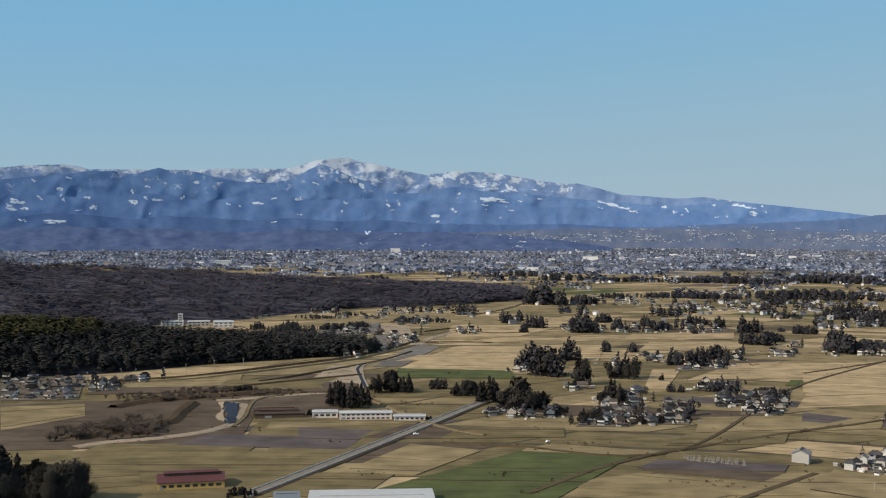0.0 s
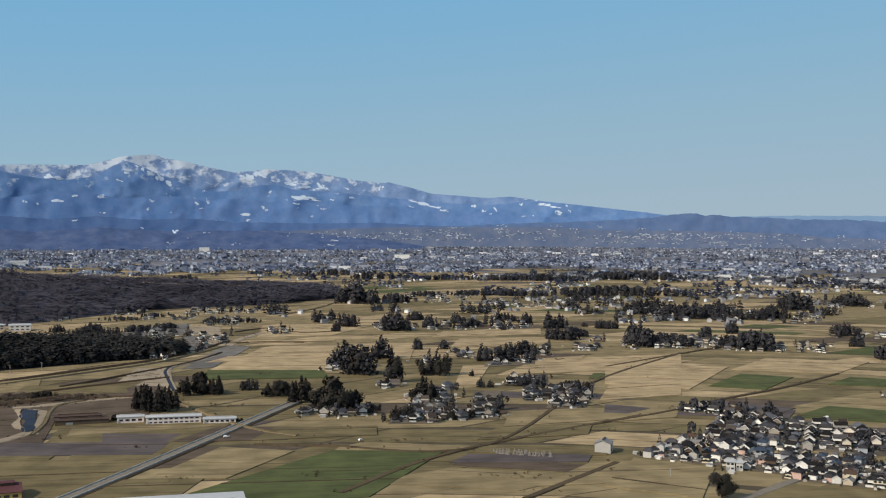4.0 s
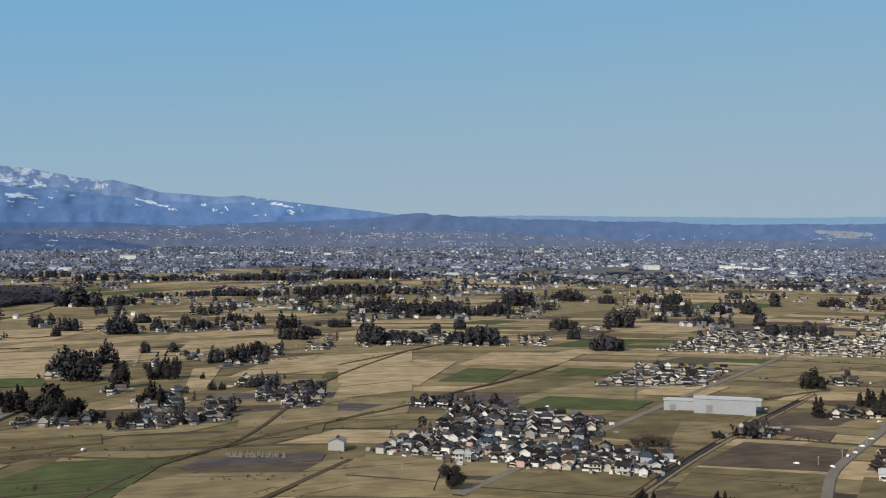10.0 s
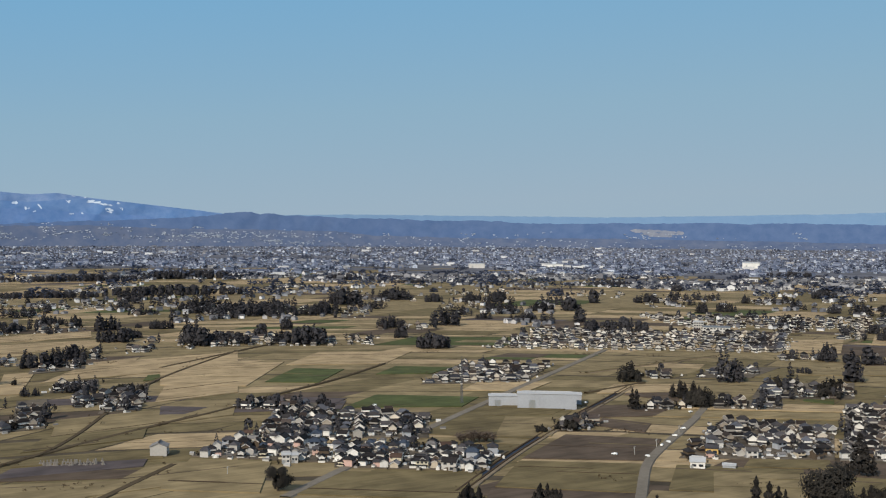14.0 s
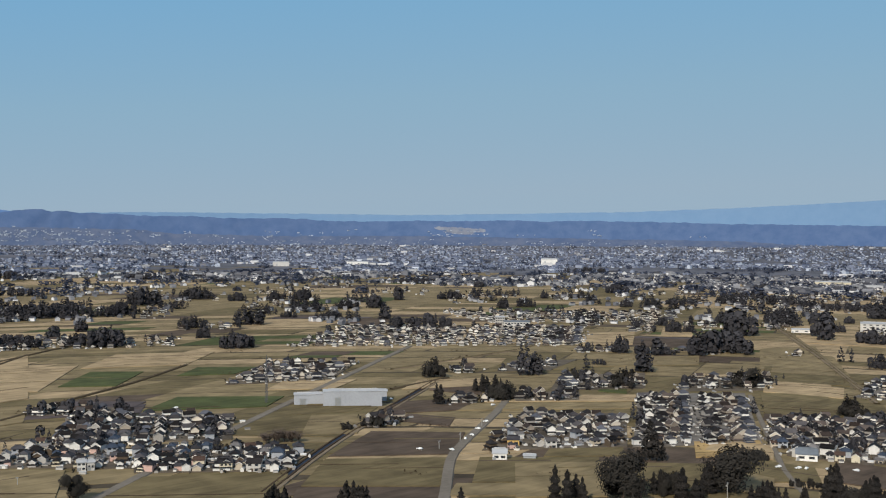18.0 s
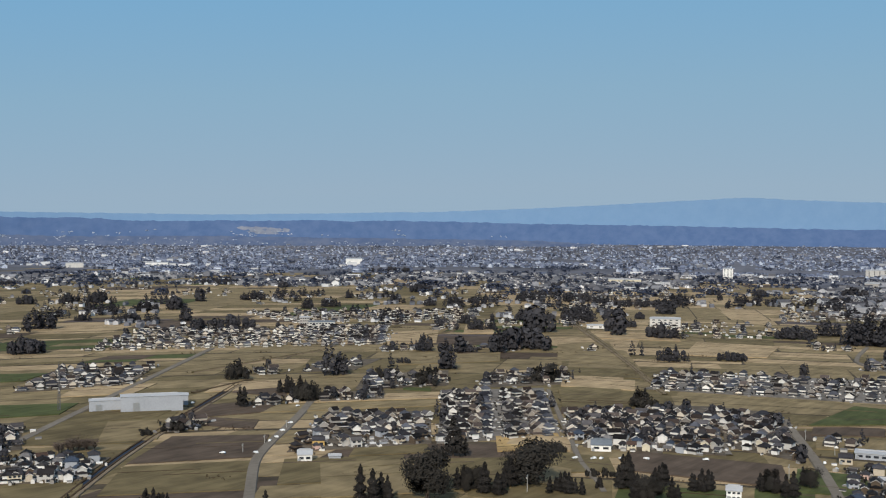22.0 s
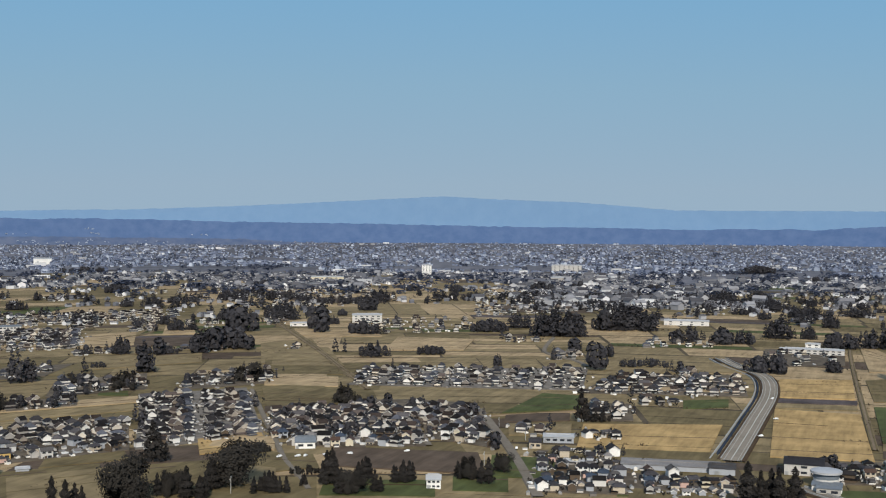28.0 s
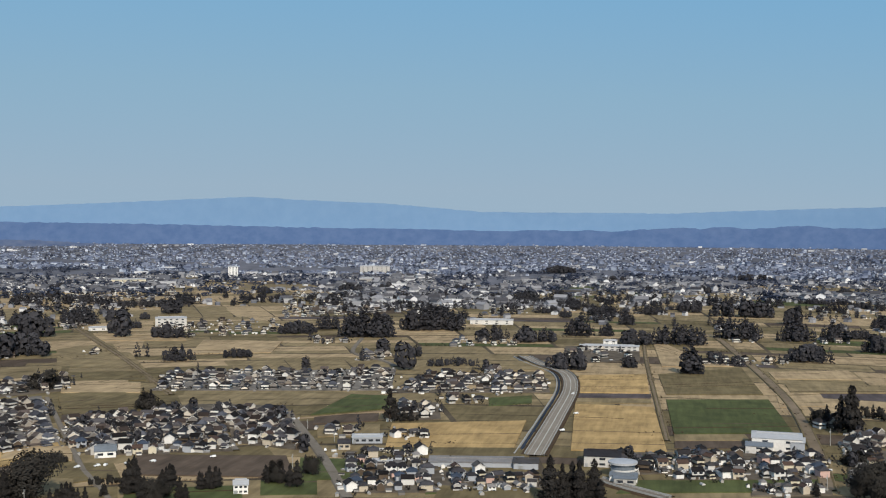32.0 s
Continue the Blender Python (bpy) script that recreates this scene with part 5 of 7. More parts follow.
# HALLS begin
hall("warehouse", 562, 710, -38, 47.9, 14.0, 13.0, "grey", "whiter", 0)
hall("warehouse", 540, 740, -36, 24.7, 12.0, 8.9, "grey", "whiter", 0)
hall("warehouse", 598, 714, -40, 6.4, 12.0, 8.7, "grey", "whiter", 0)
hall("dormitory", -86, 854, 6, 19.4, 10.0, 5.2, "pinkw", "whiter", 4)
hall("dormitory", -54, 847, 4, 40.1, 11.0, 5.9, "pinkw", "whiter", 10)
hall("dormitory", -20, 843, 1, 24.0, 10.0, 3.9, "pinkw", "whiter", 6)
hall("cow_barn", -121, 854, 8, 38.1, 12.0, 4.0, "timber", "brownr", 0)
hall("cow_barn", -127, 875, 8, 34.7, 12.0, 3.3, "timber", "brownr", 0)
hall("kindergarten", -140, 629, 13, 36.9, 20.0, 7.2, "ochre", "redr", 8)
hall("factory", -34, 583, 4, 66.0, 34.0, 5.4, "plaster", "whiter", 0)
hall("workshop", -80, 590, 8, 13.4, 16.0, 4.6, "plaster", "bluer", 0)
hall("school_building", -388, 1621, 13, 32.4, 20.0, 7.7, "plaster", "whiter", 5)
hall("tower", -377, 1625, 13, 7.3, 9.0, 17.0, "plaster", "whiter", 1)
hall("school_building", -349, 1620, 12, 32.3, 15.0, 7.6, "plaster", "whiter", 5)
hall("gymnasium", -310, 1606, 11, 28.6, 20.0, 9.0, "plaster", "whiter", 4)
hall("dwelling", 232, 694, 62, 10.0, 10.5, 8.4, "plaster", "paleroof", 1)
hall("apartment_block", 1153, 1113, -46, 14.1, 14.0, 14.8, "plaster", "whiter", 4)
hall("school_building", 1160, 1086, -47, 37.1, 18.0, 9.5, "plaster", "bluer", 8)
hall("factory", 3048, 2692, -49, 59.0, 60.0, 22.4, "plaster", "whiter", 0)
hall("apartment_block", 2960, 1215, -68, 28.0, 30.0, 29.4, "plaster", "whiter", 3)
hall("hospital", 3336, 898, -75, 92.3, 30.0, 22.2, "plaster", "whiter", 6)
hall("factory", 2776, 767, -75, 41.9, 30.0, 11.9, "plaster", "whiter", 0)
hall("factory", 2552, 1326, -63, 83.7, 30.0, 10.6, "cream", "whiter", 0)
hall("factory", 2451, 3071, -39, 76.3, 30.0, 12.7, "plaster", "whiter", 0)
hall("factory", 2171, 3139, -35, 55.6, 30.0, 15.8, "plaster", "whiter", 0)
hall("factory", -217, 5850, 2, 51.2, 40.0, 24.2, "plaster", "whiter", 0)
hall("factory", -777, 4019, 11, 59.6, 40.0, 16.9, "plaster", "whiter", 0)
hall("factory", 662, 4726, -8, 64.9, 30.0, 17.6, "plaster", "whiter", 0)
hall("gymnasium", 1502, 713, -65, 44.4, 25.0, 13.0, "plaster", "whiter", 5)
hall("hall", 1408, 777, -61, 26.6, 15.0, 5.2, "plaster", "whiter", 2)
hall("gymnasium", 1659, 262, -81, 65.2, 25.0, 7.7, "plaster", "whiter", 4)
hall("poultry_house", 679, 116, -80, 59.4, 18.0, 3.5, "grey", "paleroof", 0)
hall("poultry_house", 679, 85, -83, 15.2, 16.0, 4.5, "grey", "paleroof", 0)
hall("school_building", 1343, 68, -87, 70.8, 16.0, 6.8, "plaster", "whiter", 10)
hall("school_building", 1405, 70, -87, 17.2, 12.0, 6.5, "plaster", "whiter", 2)
hall("workshop", 699, 39, -87, 22.7, 22.0, 8.5, "plaster", "slate", 1)
hall("workshop", 649, 23, -88, 12.9, 12.0, 4.3, "plaster", "bluer", 2)
hall("factory", 777, -74, -95, 32.4, 26.0, 9.7, "plaster", "whiter", 2)
hall("factory", 758, -61, -95, 17.2, 16.0, 6.4, "plaster", "bluer", 1)
hall("factory", 772, -87, -96, 9.1, 20.0, 7.9, "grey", "whiter", 0)
hall("dwelling", 577, 232, -68, 8.0, 9.0, 7.0, "plaster", "whiter", 3)
hall("hall", 669, 170, -76, 20.5, 9.0, 2.6, "plaster", "whiter", 8)
hall("hall", 733, 202, -75, 20.6, 14.0, 4.6, "grey", "whiter", 4)
hall("dwelling", 707, 211, -73, 8.0, 10.0, 5.9, "beige", "slate", 2)
hall("dwelling", 541, 509, -47, 8.1, 9.0, 6.3, "ochre", "slate", 2)
hall("dwelling", 503, 485, -46, 9.0, 11.0, 6.5, "plaster", "whiter", 2)
hall("hall", 519, 474, -48, 7.7, 7.0, 2.3, "grey", "whiter", 0)
hall("dwelling", 648, 353, -61, 13.1, 12.0, 6.9, "plaster", "bluer", 2)
hall("dwelling", 357, 574, -32, 7.7, 10.0, 7.0, "cream", "slate", 3)
hall("dwelling", 292, 631, -25, 5.2, 7.0, 6.5, "plaster", "whiter", 2)
hall("dwelling", 297, 629, -25, 4.1, 7.0, 5.9, "plaster", "whiter", 2)
drum_house(665, 25, 0)
# HALLS end

# ---- trees ----


def tufts(bm, pts, size, rnd, flat=0.35, blades=2, out=0.6):
    """Ragged clumps of foliage: a few crossed leaf blades at each point."""
    for p, s in pts:
        for _ in range(blades):
            n = Vector((p[0] * out + rnd.gauss(0, 0.4), p[1] * out + rnd.gauss(0, 0.4), (p[2] - 5) * out * 0.4 + 0.3 + rnd.gauss(0, flat))).normalized()
            t = n.orthogonal().normalized()
            b = n.cross(t)
            c = Vector(p) + Vector((rnd.gauss(0, 0.25), rnd.gauss(0, 0.25), rnd.gauss(0, 0.25))) * s
            k = s * size * rnd.uniform(0.7, 1.3)
            bm.faces.new([bm.verts.new(c + t * k * x + b * k * y) for x, y in ((-1, -0.3), (0.3, -0.95), (1, 0.25), (-0.35, 0.9))])


def trunk_mesh(h, r, lean=0.0, sides=6):
    bm = bmesh.new()
    prev = None
    for i in range(5):
        f = i / 4
        rr = r * (1.25 - 1.15 * f)
        ring = [bm.verts.new((rr * math.cos(2 * math.pi * s / sides) + lean * f * f, rr * math.sin(2 * math.pi * s / sides), h * f)) for s in range(sides)]
        if prev:
            for s in range(sides):
                bm.faces.new((prev[s], prev[(s + 1) % sides], ring[(s + 1) % sides], ring[s]))
        prev = ring
    return bm


def make_tree(kind, seed, fine):
    """A tree of 10 m; copies are scaled."""
    rnd = random.Random(seed)
    trunk = dict(cedar=(9.3, 0.22, 0), broad=(6, 0.3, rnd.uniform(-0.5, 0.5)), bare=(6.5, 0.2, rnd.uniform(-0.5, 0.5)))[kind]
    top = part(dict(cedar="cedar_tree", broad="evergreen_tree", bare="bare_tree")[kind], trunk_mesh(*trunk), M["bark"], None)
    if kind == "cedar":
        tagged(top, "tall dark green Japanese cedar tree", "cedar tree", "cedars of the farm groves")
        bm = bmesh.new()
        pts = []
        wide = rnd.uniform(2.0, 2.7)
        for _ in range(2200 if fine else 420):
            f = rnd.random() ** 0.85
            z = 1.2 + f * 8.8
            r = wide * (1 - f ** 1.7) ** 0.85 * (0.75 + 0.35 * math.sin(f * 23 + seed)) * math.sqrt(rnd.uniform(0.25, 1)) + 0.05
            t = rnd.uniform(0, 2 * math.pi)
            pts.append(((r * math.cos(t), r * math.sin(t), z), 0.62 * (1.15 - 0.65 * f)))
        tufts(bm, pts, 0.31 if fine else 0.62, rnd)
        part("crown", bm, M["cedar"], top)
    elif kind == "broad":
        tagged(top, "dark broad-crowned evergreen tree", "evergreen tree", "evergreens of the farm groves")
        bm = bmesh.new()
        lobes = [((rnd.gauss(0, 1.5), rnd.gauss(0, 1.5), rnd.uniform(2.4, 8.0)), rnd.uniform(1.5, 2.4)) for _ in range(9)]
        pts = []
        for c, r in lobes:
            for _ in range(520 if fine else 75):
                v = Vector((rnd.gauss(0, 1), rnd.gauss(0, 1), rnd.gauss(0, 1))).normalized() * r * rnd.uniform(0.45, 1.15)
                p = Vector(c) + v
                if p.z > 0.8:
                    pts.append((tuple(p), 0.7))
        tufts(bm, pts, 0.23 if fine else 0.56, rnd)
        part("crown", bm, M["broad"], top)
    else:
        tagged(top, "bare leafless brown deciduous tree", "bare tree", "bare trees of the river bank")
        bm = bmesh.new()
        for _ in range(210):
            t, z = rnd.uniform(0, 2 * math.pi), rnd.uniform(1.8, 6)
            a = Vector((0, 0, z))
            b = a + Vector((math.cos(t), math.sin(t), rnd.uniform(0.4, 1.3))) * rnd.uniform(1.4, 3.4)
            side = (b - a).cross(Vector((rnd.gauss(0, 1), rnd.gauss(0, 1), rnd.gauss(0, 1)))).normalized() * 0.07
            bm.faces.new([bm.verts.new(p) for p in (a + side, a - side, b)])
            for _ in range(3):
                e = a.lerp(b, rnd.uniform(0.4, 1))
                g = e + Vector((rnd.gauss(0, 0.6), rnd.gauss(0, 0.6), rnd.uniform(0.2, 1.0)))
                bm.faces.new([bm.verts.new(p) for p in (e + side, e - side, g)])
        part("crown", bm, M["twig"], top)
    return top


TREE_RND = random.Random(23)


def grove(kind, x, y, wide, deep, height, n):
    """n trees round (x, y): wide across the line of sight, deep along it."""
    rnd = TREE_RND
    r = math.hypot(x, y)
    ax, ay = y / r, -x / r
    n = round(n * (2.1 if r < 1120 else 2.8)) if n > 2 else n
    for i in range(n):
        u = max(-0.5, min(0.5, (-0.5 + (i + 0.5) / n) * 0.9 + rnd.gauss(0, 0.08))) * wide * 0.92 * (1 if n > 1 else 0)
        v = rnd.uniform(-0.5, 0.5) * deep * (1 if n > 1 else 0)
        px, py = x + ax * u + x / r * v, y + ay * u + y / r * v
        s = height * (rnd.choice((rnd.uniform(0.5, 0.75), rnd.uniform(0.7, 1.0), rnd.uniform(0.88, 1.06))) if n > 1 else 1.0) / 10
        if n > 5:  # lower towards the ends of the grove
            s *= 1.08 - 0.42 * abs(2 * u / wide) ** 1.3
        k = kind if rnd.random() < (0.93 if kind == "cedar" else 0.62) or kind == "bare" or n == 1 or (kind == "cedar" and r < 800) else ("broad" if kind == "cedar" else "cedar")
        fat = rnd.uniform(0.85, 1.2) * (0.98 if k == "cedar" else 0.92 if k == "broad" else 1.7)
        if n == 1 and k == "broad":
            fat *= 1.35
        if r < (1000 if k == "cedar" else 1120) or k == "bare":
            j = rnd.randrange(4)
            m = pose(px, py, 0.2, 0, 0, rnd.uniform(0, 360))
            fine = r < 700
            ob = stand(("tree", k, j, fine), lambda: make_tree(k, j * 7 + len(k), fine), m)
            ob.scale = (s * fat, s * fat, s)
        else:
            FAR_TREES[k].append((px, py, s, fat))


# GROVES begin
grove("broad", -235, 594, 38, 17, 28, 8)
grove("broad", -214, 591, 22, 10, 21, 6)
grove("broad", -198, 588, 22, 9, 25, 5)
grove("broad", -107, 602, 18, 8, 5, 6)
grove("broad", -438, 1662, 74, 33, 10, 21)
grove("cedar", -72, 902, 38, 17, 23, 8)
grove("cedar", -37, 984, 40, 18, 20, 10)
grove("cedar", 3, 1003, 17, 8, 11, 8)
grove("broad", 25, 966, 27, 12, 15, 5)
grove("cedar", 44, 928, 23, 10, 21, 5)
grove("broad", 75, 888, 39, 17, 27, 4)
grove("cedar", 98, 1143, 24, 11, 29, 4)
grove("cedar", 110, 1091, 37, 16, 30, 6)
grove("cedar", 148, 1215, 29, 13, 24, 6)
grove("cedar", 137, 1033, 18, 8, 24, 4)
grove("cedar", 201, 1299, 11, 6, 15, 4)
grove("broad", 184, 1075, 33, 15, 27, 4)
grove("cedar", 233, 1300, 13, 6, 11, 6)
grove("cedar", 149, 929, 21, 9, 19, 5)
grove("broad", 116, 829, 20, 9, 17, 3)
grove("cedar", 255, 1176, 16, 7, 20, 4)
grove("cedar", 280, 1170, 28, 12, 20, 7)
grove("cedar", 314, 1229, 30, 13, 18, 8)
grove("cedar", 212, 988, 8, 6, 9, 4)
grove("cedar", 221, 988, 8, 6, 7, 6)
grove("cedar", 255, 995, 42, 19, 10, 10)
grove("broad", 294, 958, 32, 14, 10, 6)
grove("broad", 218, 1060, 4, 6, 7, 2)
grove("broad", 170, 833, 10, 6, 7, 4)
grove("broad", 100, 877, 14, 6, 7, 6)
grove("broad", 156, 829, 19, 8, 6, 10)
grove("cedar", 110, 1677, 21, 9, 17, 6)
grove("cedar", 122, 1528, 14, 6, 14, 5)
grove("cedar", 146, 1599, 32, 14, 20, 8)
grove("cedar", 205, 1537, 45, 20, 26, 9)
grove("cedar", 222, 1708, 5, 6, 21, 1)
grove("cedar", 234, 1709, 5, 6, 21, 1)
grove("cedar", 258, 1693, 28, 12, 16, 9)
grove("broad", 261, 1567, 25, 11, 19, 4)
grove("cedar", 311, 1635, 14, 6, 18, 4)
grove("broad", 320, 1569, 31, 13, 17, 5)
grove("cedar", 392, 1662, 43, 19, 13, 16)
grove("cedar", 417, 1623, 25, 11, 15, 8)
grove("broad", 358, 1518, 8, 6, 7, 3)
grove("cedar", 428, 1536, 14, 6, 24, 3)
grove("cedar", 445, 1539, 26, 11, 21, 6)
grove("cedar", 405, 1385, 49, 22, 20, 12)
grove("broad", 435, 1423, 39, 17, 12, 10)
grove("cedar", 489, 1554, 10, 6, 7, 7)
grove("cedar", 505, 1524, 24, 11, 13, 9)
grove("cedar", 568, 1779, 52, 23, 11, 16)
grove("cedar", 527, 1462, 3, 6, 23, 1)
grove("broad", 476, 1308, 29, 13, 25, 3)
grove("broad", 518, 1327, 57, 26, 13, 8)
grove("cedar", 671, 1835, 38, 17, 19, 10)
grove("cedar", 695, 1728, 35, 15, 23, 7)
grove("cedar", 650, 1829, 13, 6, 11, 6)
grove("broad", 204, 2071, 85, 38, 40, 6)
grove("broad", 276, 2083, 64, 28, 19, 10)
grove("broad", 361, 2248, 81, 36, 13, 12)
grove("broad", 525, 2257, 247, 40, 15, 48)
grove("broad", 779, 2233, 300, 40, 22, 39)
grove("broad", 758, 2847, 330, 40, 19, 51)
grove("broad", 1050, 2863, 279, 40, 26, 32)
grove("broad", 236, 3215, 147, 40, 19, 11)
grove("broad", 347, 2965, 182, 40, 21, 15)
grove("broad", 521, 2917, 181, 40, 15, 18)
grove("broad", -150, 2878, 88, 39, 20, 8)
grove("broad", -46, 1688, 47, 21, 10, 7)
grove("broad", -117, 1612, 49, 22, 8, 11)
grove("cedar", -108, 1605, 13, 6, 9, 7)
grove("cedar", -256, 1577, 24, 11, 10, 12)
grove("cedar", -210, 1579, 28, 12, 13, 10)
grove("cedar", -201, 1531, 70, 31, 12, 28)
grove("broad", -150, 1566, 40, 18, 10, 12)
grove("broad", 2, 1689, 43, 19, 8, 6)
grove("broad", -190, 1749, 71, 32, 7, 15)
grove("bare", -228, 945, 117, 40, 6, 43)
grove("bare", -144, 971, 62, 27, 5, 26)
grove("bare", -234, 779, 101, 40, 10, 25)
grove("bare", -222, 804, 61, 27, 11, 13)
grove("bare", -197, 980, 80, 36, 5, 40)
grove("broad", -171, 975, 25, 11, 7, 10)
grove("broad", -99, 866, 6, 6, 4, 5)
grove("broad", -5, 843, 6, 6, 3, 5)
grove("broad", -145, 1809, 46, 20, 7, 9)
grove("cedar", 484, 1290, 28, 12, 23, 6)
grove("cedar", 540, 1459, 4, 6, 23, 1)
grove("broad", 525, 1289, 56, 25, 14, 11)
grove("cedar", 589, 1351, 20, 9, 18, 5)
grove("cedar", 580, 1274, 19, 8, 15, 6)
grove("broad", 601, 1244, 54, 24, 25, 6)
grove("cedar", 660, 1426, 17, 7, 19, 5)
grove("broad", 619, 1245, 20, 9, 27, 2)
grove("cedar", 804, 1384, 43, 19, 17, 13)
grove("cedar", 744, 1249, 21, 9, 15, 7)
grove("broad", 715, 1125, 52, 23, 18, 9)
grove("cedar", 764, 1213, 8, 6, 14, 3)
grove("cedar", 894, 1373, 51, 23, 25, 10)
grove("broad", 518, 1517, 21, 9, 14, 4)
grove("cedar", 710, 1895, 36, 16, 17, 10)
grove("cedar", 664, 1753, 30, 13, 14, 11)
grove("cedar", 718, 1675, 90, 40, 24, 18)
grove("broad", 768, 1714, 73, 33, 21, 10)
grove("cedar", 797, 1641, 97, 40, 18, 16)
grove("cedar", 887, 1757, 20, 9, 17, 6)
grove("cedar", 841, 1654, 57, 25, 20, 10)
grove("broad", 961, 1814, 66, 30, 31, 6)
grove("cedar", 1111, 1887, 69, 31, 24, 14)
grove("broad", 1142, 1798, 41, 18, 17, 7)
grove("cedar", 1200, 1754, 34, 15, 20, 8)
grove("cedar", 1261, 1751, 50, 22, 22, 12)
grove("cedar", 1110, 1560, 27, 12, 19, 7)
grove("cedar", 1009, 1436, 27, 12, 12, 11)
grove("cedar", 1038, 1367, 42, 19, 14, 14)
grove("cedar", 1191, 1522, 51, 23, 16, 15)
grove("cedar", 1469, 1829, 38, 17, 19, 10)
grove("broad", 1238, 1498, 36, 16, 25, 4)
grove("cedar", 1101, 1312, 16, 7, 24, 3)
grove("cedar", 1397, 1621, 18, 8, 26, 4)
grove("broad", 1020, 1191, 24, 10, 17, 4)
grove("broad", 1065, 1169, 68, 30, 20, 10)
grove("cedar", 1493, 1580, 55, 24, 18, 15)
grove("broad", 1825, 2040, 139, 40, 15, 27)
grove("cedar", 1157, 1568, 11, 6, 14, 4)
grove("cedar", 1311, 2061, 24, 11, 11, 11)
grove("broad", 1539, 2617, 92, 40, 9, 30)
grove("broad", 1374, 2624, 120, 40, 16, 15)
grove("cedar", 1398, 1341, 21, 9, 21, 5)
grove("cedar", 1461, 1346, 36, 16, 19, 9)
grove("cedar", 1652, 1471, 16, 7, 18, 5)
grove("broad", 1818, 1824, 26, 11, 15, 5)
grove("broad", 2616, 2153, 172, 40, 17, 15)
grove("broad", 1892, 1477, 58, 26, 20, 8)
grove("cedar", 1595, 1225, 20, 9, 17, 6)
grove("cedar", 1645, 1205, 29, 13, 17, 8)
grove("cedar", 1709, 1207, 25, 11, 12, 10)
grove("cedar", 1733, 1191, 32, 14, 10, 15)
grove("cedar", 2054, 1399, 38, 17, 20, 9)
grove("cedar", 1960, 1287, 26, 11, 14, 9)
grove("cedar", 1813, 1164, 27, 12, 19, 7)
grove("cedar", 2038, 1504, 19, 8, 12, 8)
grove("cedar", 2012, 1208, 30, 13, 30, 5)
grove("cedar", 1641, 978, 7, 6, 39, 1)
grove("broad", 1445, 919, 28, 12, 21, 4)
grove("broad", 1298, 805, 42, 18, 37, 3)
grove("cedar", 1524, 876, 53, 24, 23, 12)
grove("broad", 1372, 726, 31, 14, 38, 2)
grove("broad", 1109, 712, 70, 31, 29, 7)
grove("cedar", 1068, 718, 21, 9, 30, 3)
grove("broad", 1273, 895, 25, 11, 17, 4)
grove("cedar", 1289, 880, 19, 8, 11, 9)
grove("cedar", 1338, 911, 4, 6, 19, 1)
grove("broad", 1341, 964, 21, 9, 16, 4)
grove("cedar", 1023, 794, 19, 8, 20, 5)
grove("cedar", 1108, 860, 7, 6, 11, 3)
grove("cedar", 911, 676, 17, 8, 31, 3)
grove("cedar", 1038, 753, 11, 6, 19, 3)
grove("broad", 1048, 748, 24, 11, 9, 8)
grove("broad", 1034, 771, 19, 8, 11, 5)
grove("cedar", 796, 735, 12, 6, 31, 2)
grove("cedar", 812, 733, 14, 6, 23, 3)
grove("broad", 724, 786, 26, 12, 19, 4)
grove("cedar", 764, 829, 6, 6, 13, 3)
grove("cedar", 615, 663, 8, 6, 18, 2)
grove("cedar", 693, 691, 18, 8, 15, 6)
grove("broad", 673, 645, 22, 10, 18, 4)
grove("cedar", 717, 695, 7, 6, 15, 3)
grove("cedar", 883, 729, 3, 6, 15, 1)
grove("cedar", 818, 688, 8, 6, 12, 3)
grove("broad", 805, 620, 25, 11, 16, 5)
grove("broad", 896, 546, 22, 10, 19, 3)
grove("broad", 916, 739, 21, 9, 7, 5)
grove("broad", 1004, 830, 19, 8, 5, 10)
grove("broad", 473, 364, 26, 11, 30, 1)
grove("cedar", 570, 418, 7, 6, 26, 1)
grove("cedar", 575, 414, 10, 6, 23, 2)
grove("broad", 503, 359, 15, 7, 18, 3)
grove("cedar", 503, 342, 16, 7, 19, 4)
grove("cedar", 444, 387, 7, 6, 21, 1)
grove("cedar", 447, 381, 4, 6, 19, 1)
grove("cedar", 460, 386, 3, 6, 14, 1)
grove("cedar", 454, 376, 5, 6, 15, 2)
grove("broad", 620, 377, 8, 6, 5, 4)
grove("broad", 257, 566, 5, 6, 15, 1)
grove("cedar", 330, 482, 17, 8, 11, 8)
grove("cedar", 362, 456, 19, 8, 13, 7)
grove("bare", 432, 623, 32, 14, 11, 7)
grove("broad", 514, 625, 19, 8, 8, 7)
grove("broad", 621, 370, 11, 6, 8, 4)
grove("cedar", 407, 421, 3, 6, 9, 1)
grove("broad", 491, 627, 8, 6, 6, 4)
grove("broad", 1464, 2393, 128, 40, 11, 17)
grove("cedar", 1483, 847, 51, 23, 23, 11)
grove("broad", 1331, 704, 21, 9, 35, 2)
grove("broad", 1450, 744, 23, 10, 15, 5)
grove("broad", 1590, 798, 16, 7, 12, 4)
grove("broad", 1342, 638, 55, 25, 18, 9)
grove("broad", 1704, 807, 32, 14, 25, 4)
grove("broad", 1122, 522, 35, 15, 17, 6)
grove("broad", 1167, 473, 39, 17, 10, 12)
grove("cedar", 1138, 581, 5, 6, 17, 1)
grove("cedar", 1141, 570, 3, 6, 16, 1)
grove("broad", 1442, 499, 57, 25, 17, 10)
grove("cedar", 1512, 474, 36, 16, 24, 8)
grove("cedar", 1430, 394, 83, 37, 36, 17)
